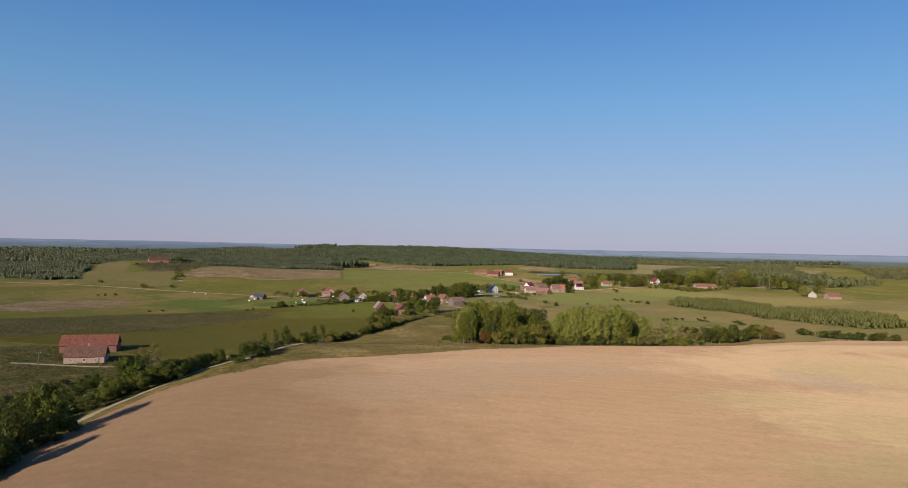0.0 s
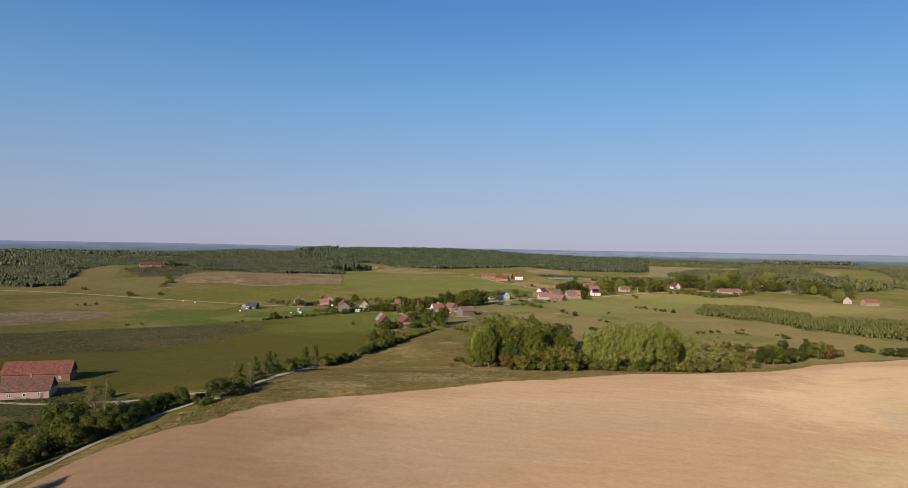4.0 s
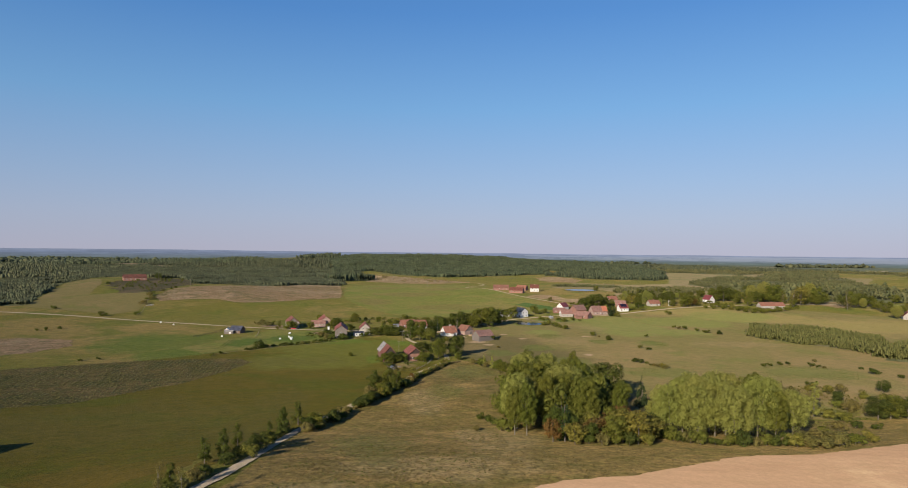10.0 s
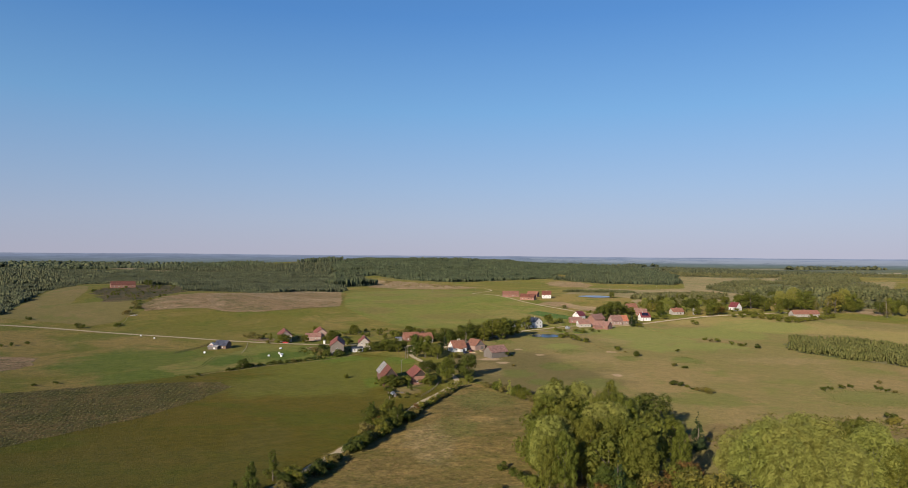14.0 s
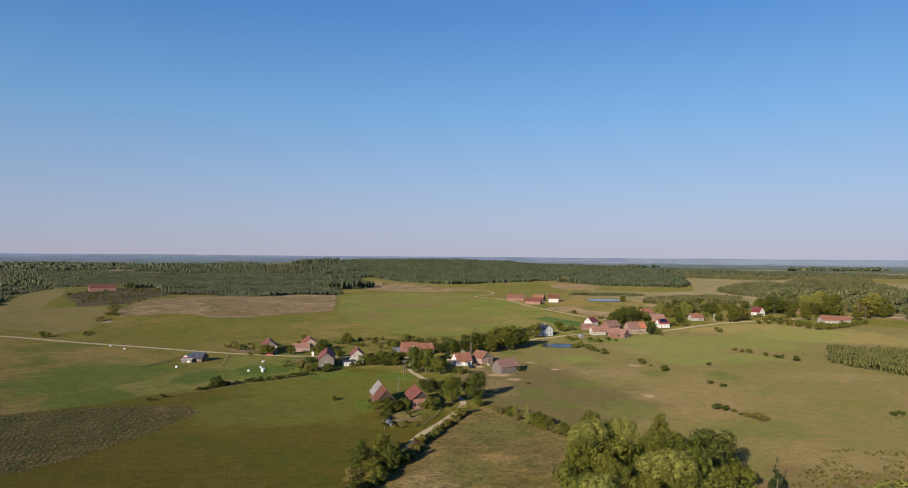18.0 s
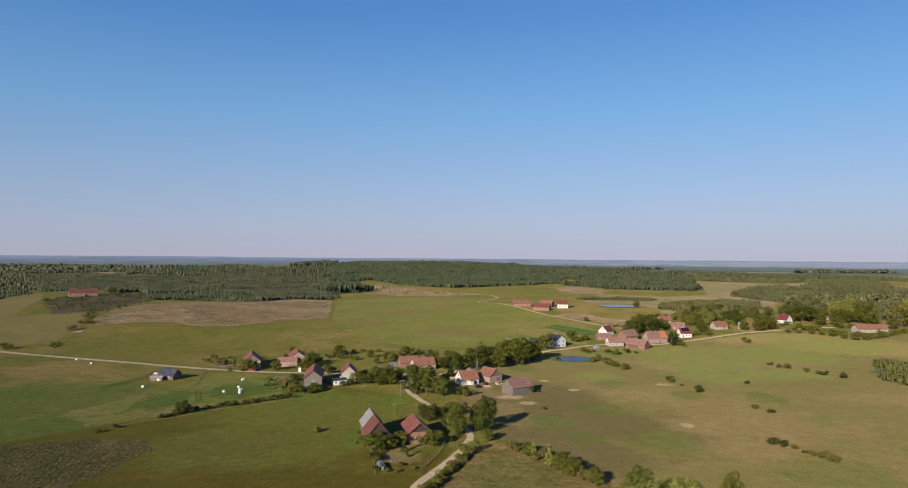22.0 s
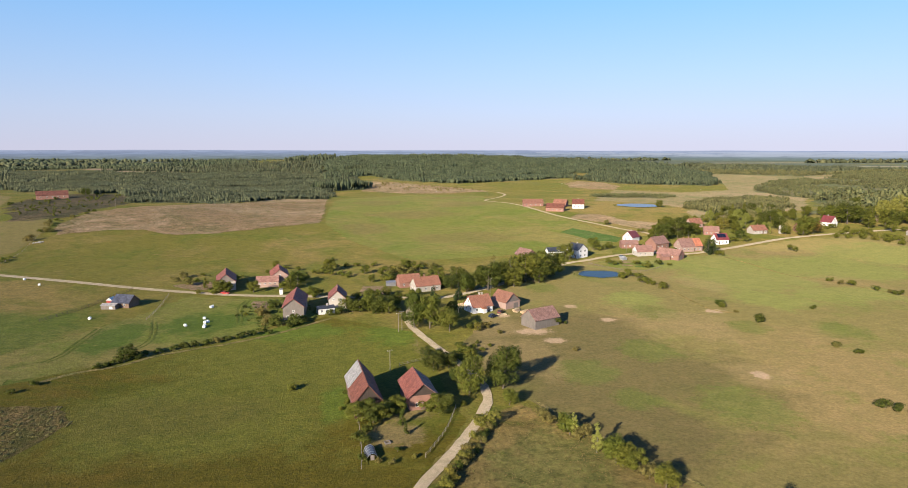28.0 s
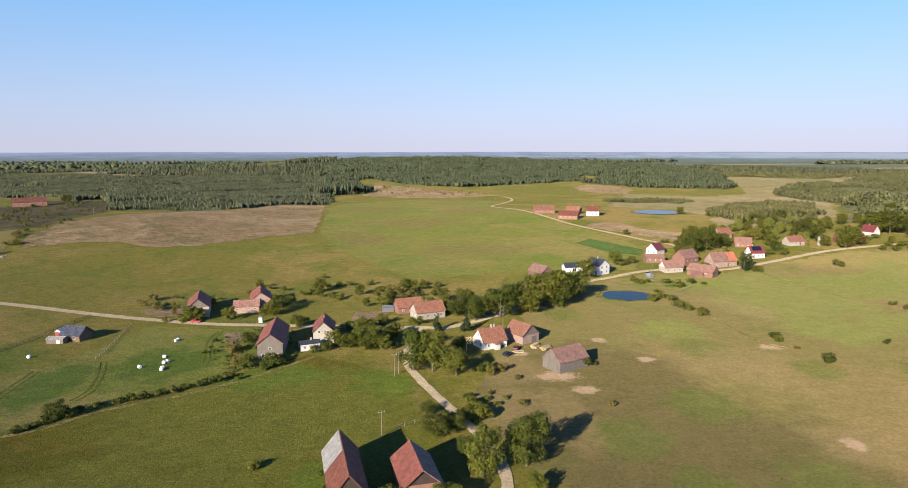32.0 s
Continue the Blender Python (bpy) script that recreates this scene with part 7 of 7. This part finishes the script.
def car(x, y, yaw, paint, label):
    ob = tagged(new("car"), label, "car")
    ob.matrix_basis = pose(x, y, ground_z(x, y) + 0.17, 0, 0, yaw)
    bm = bmesh.new()
    prism(bm, ((-2.05, 0.30), (2.05, 0.30), (2.1, 0.62), (1.95, 0.82), (0.95, 0.92), (-1.95, 0.95), (-2.1, 0.65)), -0.86, 0.86)
    bmesh.ops.bevel(bm, geom=bm.edges[:], offset=0.06, segments=2, affect="EDGES")
    part("body", bm, M[paint], ob)
    bm = bmesh.new()
    prism(bm, ((-1.8, 0.93), (0.95, 0.91), (0.25, 1.42), (-1.35, 1.45)), -0.74, 0.74)
    part("cabin_glass", bm, M["glass"], ob)
    bm = bmesh.new()
    prism(bm, ((-1.4, 1.43), (0.28, 1.4), (0.2, 1.49), (-1.3, 1.51)), -0.72, 0.72)
    part("car_roof", bm, M[paint], ob)
    for wx in (-1.3, 1.3):
        for wy in (-0.8, 0.8):
            bm = bmesh.new()
            cyl(bm, (wx, wy - 0.1, 0.31), (wx, wy + 0.1, 0.31), 0.31, 14)
            wheel = part("wheel", bm, M["tyre"], ob)
            bm = bmesh.new()
            cyl(bm, (wx, wy - 0.115, 0.31), (wx, wy + 0.115, 0.31), 0.18, 10)
            part("rim", bm, M["metal"], wheel)
    for wy in (-0.6, 0.6):
        bm = bmesh.new()
        box(bm, 2.0, 2.1, wy - 0.17, wy + 0.17, 0.58, 0.72)
        part("headlight", bm, M["white"], ob)


car(-73.9, 129.6, -14, "red", "bright red car parked on the gravel road")
car(50.5, 73.2, 40, "blue_car", "dark blue car parked before the cottage")
car(54.5, 79.5, 65, "dark_red", "dark red car parked in the cottage yard")
car(40, 150, 30, "white", "white car parked beneath the trees")
car(152, 212, 15, "metal", "silver car parked beside the garden")

# polytunnel in the farm garden
tunnel = tagged(new("polytunnel"), "small dark polytunnel with bluish worn film", "greenhouse")
tunnel.matrix_basis = pose(5.8, -45.5, ground_z(5.8, -45.5), 0, 0, -78)
bm = bmesh.new()
prev = None
for k in range(11):
    a = math.pi * k / 10
    cur = [bm.verts.new((x, 1.3 * math.cos(a), 0.05 + 1.6 * math.sin(a))) for x in (-2.4, 2.4)]
    if prev:
        bm.faces.new((prev[0], prev[1], cur[1], cur[0]))
    prev = cur
part("film", bm, M["plastic"], tunnel)
for x in (-2.4, -1.2, 0, 1.2, 2.4):
    v, f = tube([Vector((x, 1.33 * math.cos(math.pi * k / 10), 0.05 + 1.63 * math.sin(math.pi * k / 10))) for k in range(11)], [0.04] * 11, 5)
    raw("hoop", [tuple(p) for p in v], f, M["metal"], tunnel)
bm = bmesh.new()
box(bm, 2.38, 2.46, -0.45, 0.45, 0, 1.3)
part("door", bm, M["post"], tunnel)

well = tagged(new("cold_frame"), "small square cold frame of weathered boards in the garden", "cold frame")
well.matrix_basis = pose(9.5, -39.2, ground_z(9.5, -39.2), 0, 0, 20)
for q in ((-0.7, 0.7, -0.7, -0.58), (-0.7, 0.7, 0.58, 0.7), (-0.7, -0.58, -0.58, 0.58), (0.58, 0.7, -0.58, 0.58)):
    bm = bmesh.new()
    box(bm, *q, 0, 0.45)
    part("side_board", bm, M["wood"], well)
bm = bmesh.new()
box(bm, -0.58, 0.58, -0.58, 0.58, 0.05, 0.25)
part("soil", bm, M["garden"], well)


# small glasshouse in the pond garden
glasshouse = tagged(new("glasshouse"), "tiny pale glasshouse in the pond garden", "greenhouse")
glasshouse.matrix_basis = pose(150.4, 205, ground_z(150.4, 205), 0, 0, 10)
bm = bmesh.new()
prism(bm, ((-1.4, 0.05), (1.4, 0.05), (1.4, 1.5), (0, 2.1), (-1.4, 1.5)), -1.9, 1.9)
part("glazing", bm, M["metal"], glasshouse)
for y in (-1.9, -0.6, 0.6, 1.9):
    v, f = tube([Vector((-1.43, y, 0)), Vector((-1.43, y, 1.52)), Vector((0, y, 2.14)), Vector((1.43, y, 1.52)), Vector((1.43, y, 0))], [0.05] * 5, 5)
    raw("rib", [tuple(p) for p in v], f, M["white"], glasshouse)


def timber_pile(x, y, yaw, n, length):
    ob = tagged(new("timber_pile"), "loose pile of pale sawn timber in the yard", "timber pile", "timber in the cottage yard")
    ob.matrix_basis = pose(x, y, ground_z(x, y), 0, 0, yaw)
    rr = random.Random(int(x * 10 + y))
    for k in range(n):
        bm = bmesh.new()
        w = rr.uniform(0.2, 0.36)
        box(bm, -length / 2, length / 2, -w, w, 0, 0.2)
        part("plank", bm, M["timber"], ob).matrix_basis = pose(rr.uniform(-0.4, 0.4), rr.uniform(-1.1, 1.1), 0.21 * (k // 4), 0, 0, rr.uniform(-9, 9))


timber_pile(61.8, 82.4, 55, 18, 4.4)
timber_pile(65.2, 79.4, 48, 18, 4.2)
timber_pile(68.2, 77.0, 40, 14, 3.6)
timber_pile(70.6, 75.6, 20, 8, 3.0)
timber_pile(54.8, 77.0, 10, 8, 3.6)

pergola = tagged(new("pergola"), "open pale timber pergola beside the white cottage", "pergola")
pergola.matrix_basis = pose(37.6, 84.2, ground_z(37.6, 84.2), 0, 0, 24)
for px in (-2.6, 2.6):
    for py in (-3.2, 3.2):
        bm = bmesh.new()
        box(bm, px - 0.08, px + 0.08, py - 0.08, py + 0.08, -0.2, 2.5)
        part("post", bm, M["timber"], pergola)
for py in (-3.2, 3.2):
    bm = bmesh.new()
    box(bm, -3.0, 3.0, py - 0.07, py + 0.07, 2.5, 2.68)
    part("beam", bm, M["timber"], pergola)
for k in range(7):
    bm = bmesh.new()
    px = -2.8 + 5.6 * k / 6
    box(bm, px - 0.06, px + 0.06, -3.6, 3.6, 2.68, 2.84)
    part("rafter", bm, M["timber"], pergola)

hut = tagged(new("roadside_hut"), "narrow white roadside hut beside the gravel road", "hut")
hut.matrix_basis = pose(-46.6, 127.6, ground_z(-46.6, 127.6), 0, 0, 5)
bm = bmesh.new()
box(bm, -0.75, 0.75, -0.75, 0.75, -0.1, 2.4)
part("body", bm, M["white"], hut)
bm = bmesh.new()
prism(bm, ((-0.9, 2.4), (0.9, 2.4), (0.9, 2.5), (0, 2.85), (-0.9, 2.5)), -0.9, 0.9)
part("lid", bm, M["roof_grey"], hut)


def fence(pts, gap, h, label, rails=2, post="post"):
    ob = tagged(new("fence"), label, "fence")
    line = spline(pts, gap)
    pm = bpy.data.meshes.new("post")
    bm = bmesh.new()
    box(bm, -0.07, 0.07, -0.07, 0.07, -0.3, h)
    bm.to_mesh(pm)
    bm.free()
    pm.materials.append(M[post])
    for a in line:
        o = new("post", pm)
        o.parent, o.location = ob, (a.x, a.y, ground_z(a.x, a.y))
    for a, b in zip(line, line[1:]):
        for k in range(rails):
            z = h * (0.85 - 0.4 * k)
            v, f = tube([Vector((a.x, a.y, ground_z(a.x, a.y) + z)), Vector((b.x, b.y, ground_z(b.x, b.y) + z))], [0.045, 0.045], 4)
            raw("rail", [tuple(p) for p in v], f, M[post], ob)
    return ob


fence([(-93.6, 82.8), (-94.2, 90.7), (-97, 110), (-100.6, 128.8)], 3.2, 1.2, "weathered paddock fence with thin rails")
# near-black rails: the fence's own shadow line is put into their colour
fence([(-137, 84), (-130.5, 101), (-128.3, 111), (-127, 123), (-125.2, 133), (-123, 143)], 2.4, 1.3, "dark close-railed timber fence beside the shed", 4, "wood_dark")
fence([(27.8, -19.1), (24.1, -33.7), (18.6, -47.4)], 2.6, 1.2, "low garden fence of grey posts")
fence([(1.9, -28.6), (3.4, -42), (4, -52)], 2.6, 1.2, "low garden fence of grey posts")
fence([(-226, 207), (-230, 236), (-240, 270), (-248, 298)], 5.0, 1.1, "thin field fence of weathered posts", 1)
fence([(12, 17), (20, 22), (27, 27)], 3.0, 1.2, "low garden fence of grey posts")
fence([(125, 195), (134, 180), (148, 167.5), (165, 180)], 2.8, 0.7, "grey fence round the pond garden", 2)
fence([(130, 300), (140, 285), (152, 262)], 3.5, 0.6, "grey fence beside the vegetable strip", 1)


def boulder(x, y, s):
    ob = tagged(new("boulder"), "pale grey fieldstone lying in the grass", "boulder", "fieldstones by the lane")
    ob.matrix_basis = pose(x, y, ground_z(x, y), 0, 0, x * 31)
    bm = bmesh.new()
    bmesh.ops.create_icosphere(bm, subdivisions=2, radius=s)
    for v in bm.verts:
        v.co *= 1 + 0.25 * noise.noise(v.co * 1.7 + Vector((x, y, 0)))
        v.co.z = v.co.z * 0.6 + s * 0.3
    part("stone", bm, M["stone"], ob)


for x, y, s in ((-235, 271, 1.2), (-233.6, 272.4, 0.9), (-236.6, 270, 1.0), (-238, 269, 0.8), (-234, 269.6, 0.7), (-43.8, -266, 1.3), (-49, -262, 0.8), (-83, -240, 1.0), (-81.5, -241.5, 0.7), (-80, -240, 0.8), (-66, -247, 0.6), (-50, -258, 0.7), (-46, -246, 0.6)):
    boulder(x, y, s)

# solar panels on a roof of the eastern hamlet, each its own piece
panel_me = bpy.data.meshes.new("solar_panel")
bm = bmesh.new()
box(bm, -0.5, 0.5, -0.82, 0.82, 0, 0.05)
bm.to_mesh(panel_me)
bm.free()
panel_me.materials.append(M["panel"])
pang = math.degrees(math.atan((7.0 - 3.2) / 4.0))
for i in range(6):
    for j in range(2):
        o = new("solar_panel", panel_me)
        o.parent = solar_house
        o.matrix_basis = Matrix.Translation((0, 0, 7.15)) @ pose(0, 0, 0, pang, 0, 0) @ pose(-2.6 + 1.05 * i, -1.3 - 1.7 * j, 0.12)
# grey half of the old barn's western slope
bm = bmesh.new()
bang = math.degrees(math.atan((9.0 - 4.6) / 3.7))
box(bm, -11.1, -0.5, -6.35, -0.1, 0.0, 0.05)
o = part("roof_patch", bm, M["roof_grey"], barn, "grey fibre-cement half of the roof")
o.matrix_basis = Matrix.Translation((0, 0, 9.08)) @ pose(0, 0, 0, bang, 0, 0) @ pose(0, 0, 0.16)

# relaid bright third of the long brick house's roof
bm = bmesh.new()
box(bm, 2.4, 8.1, -7.0, -0.1, 0.0, 0.05)
o = part("roof_patch", bm, M["tile_new"], orange, "bright orange relaid tiles")
o.matrix_basis = Matrix.Translation((0, 0, 8.08)) @ pose(0, 0, 0, math.degrees(math.atan(4.6 / 4.8)), 0, 0) @ pose(0, 0, 0.16)
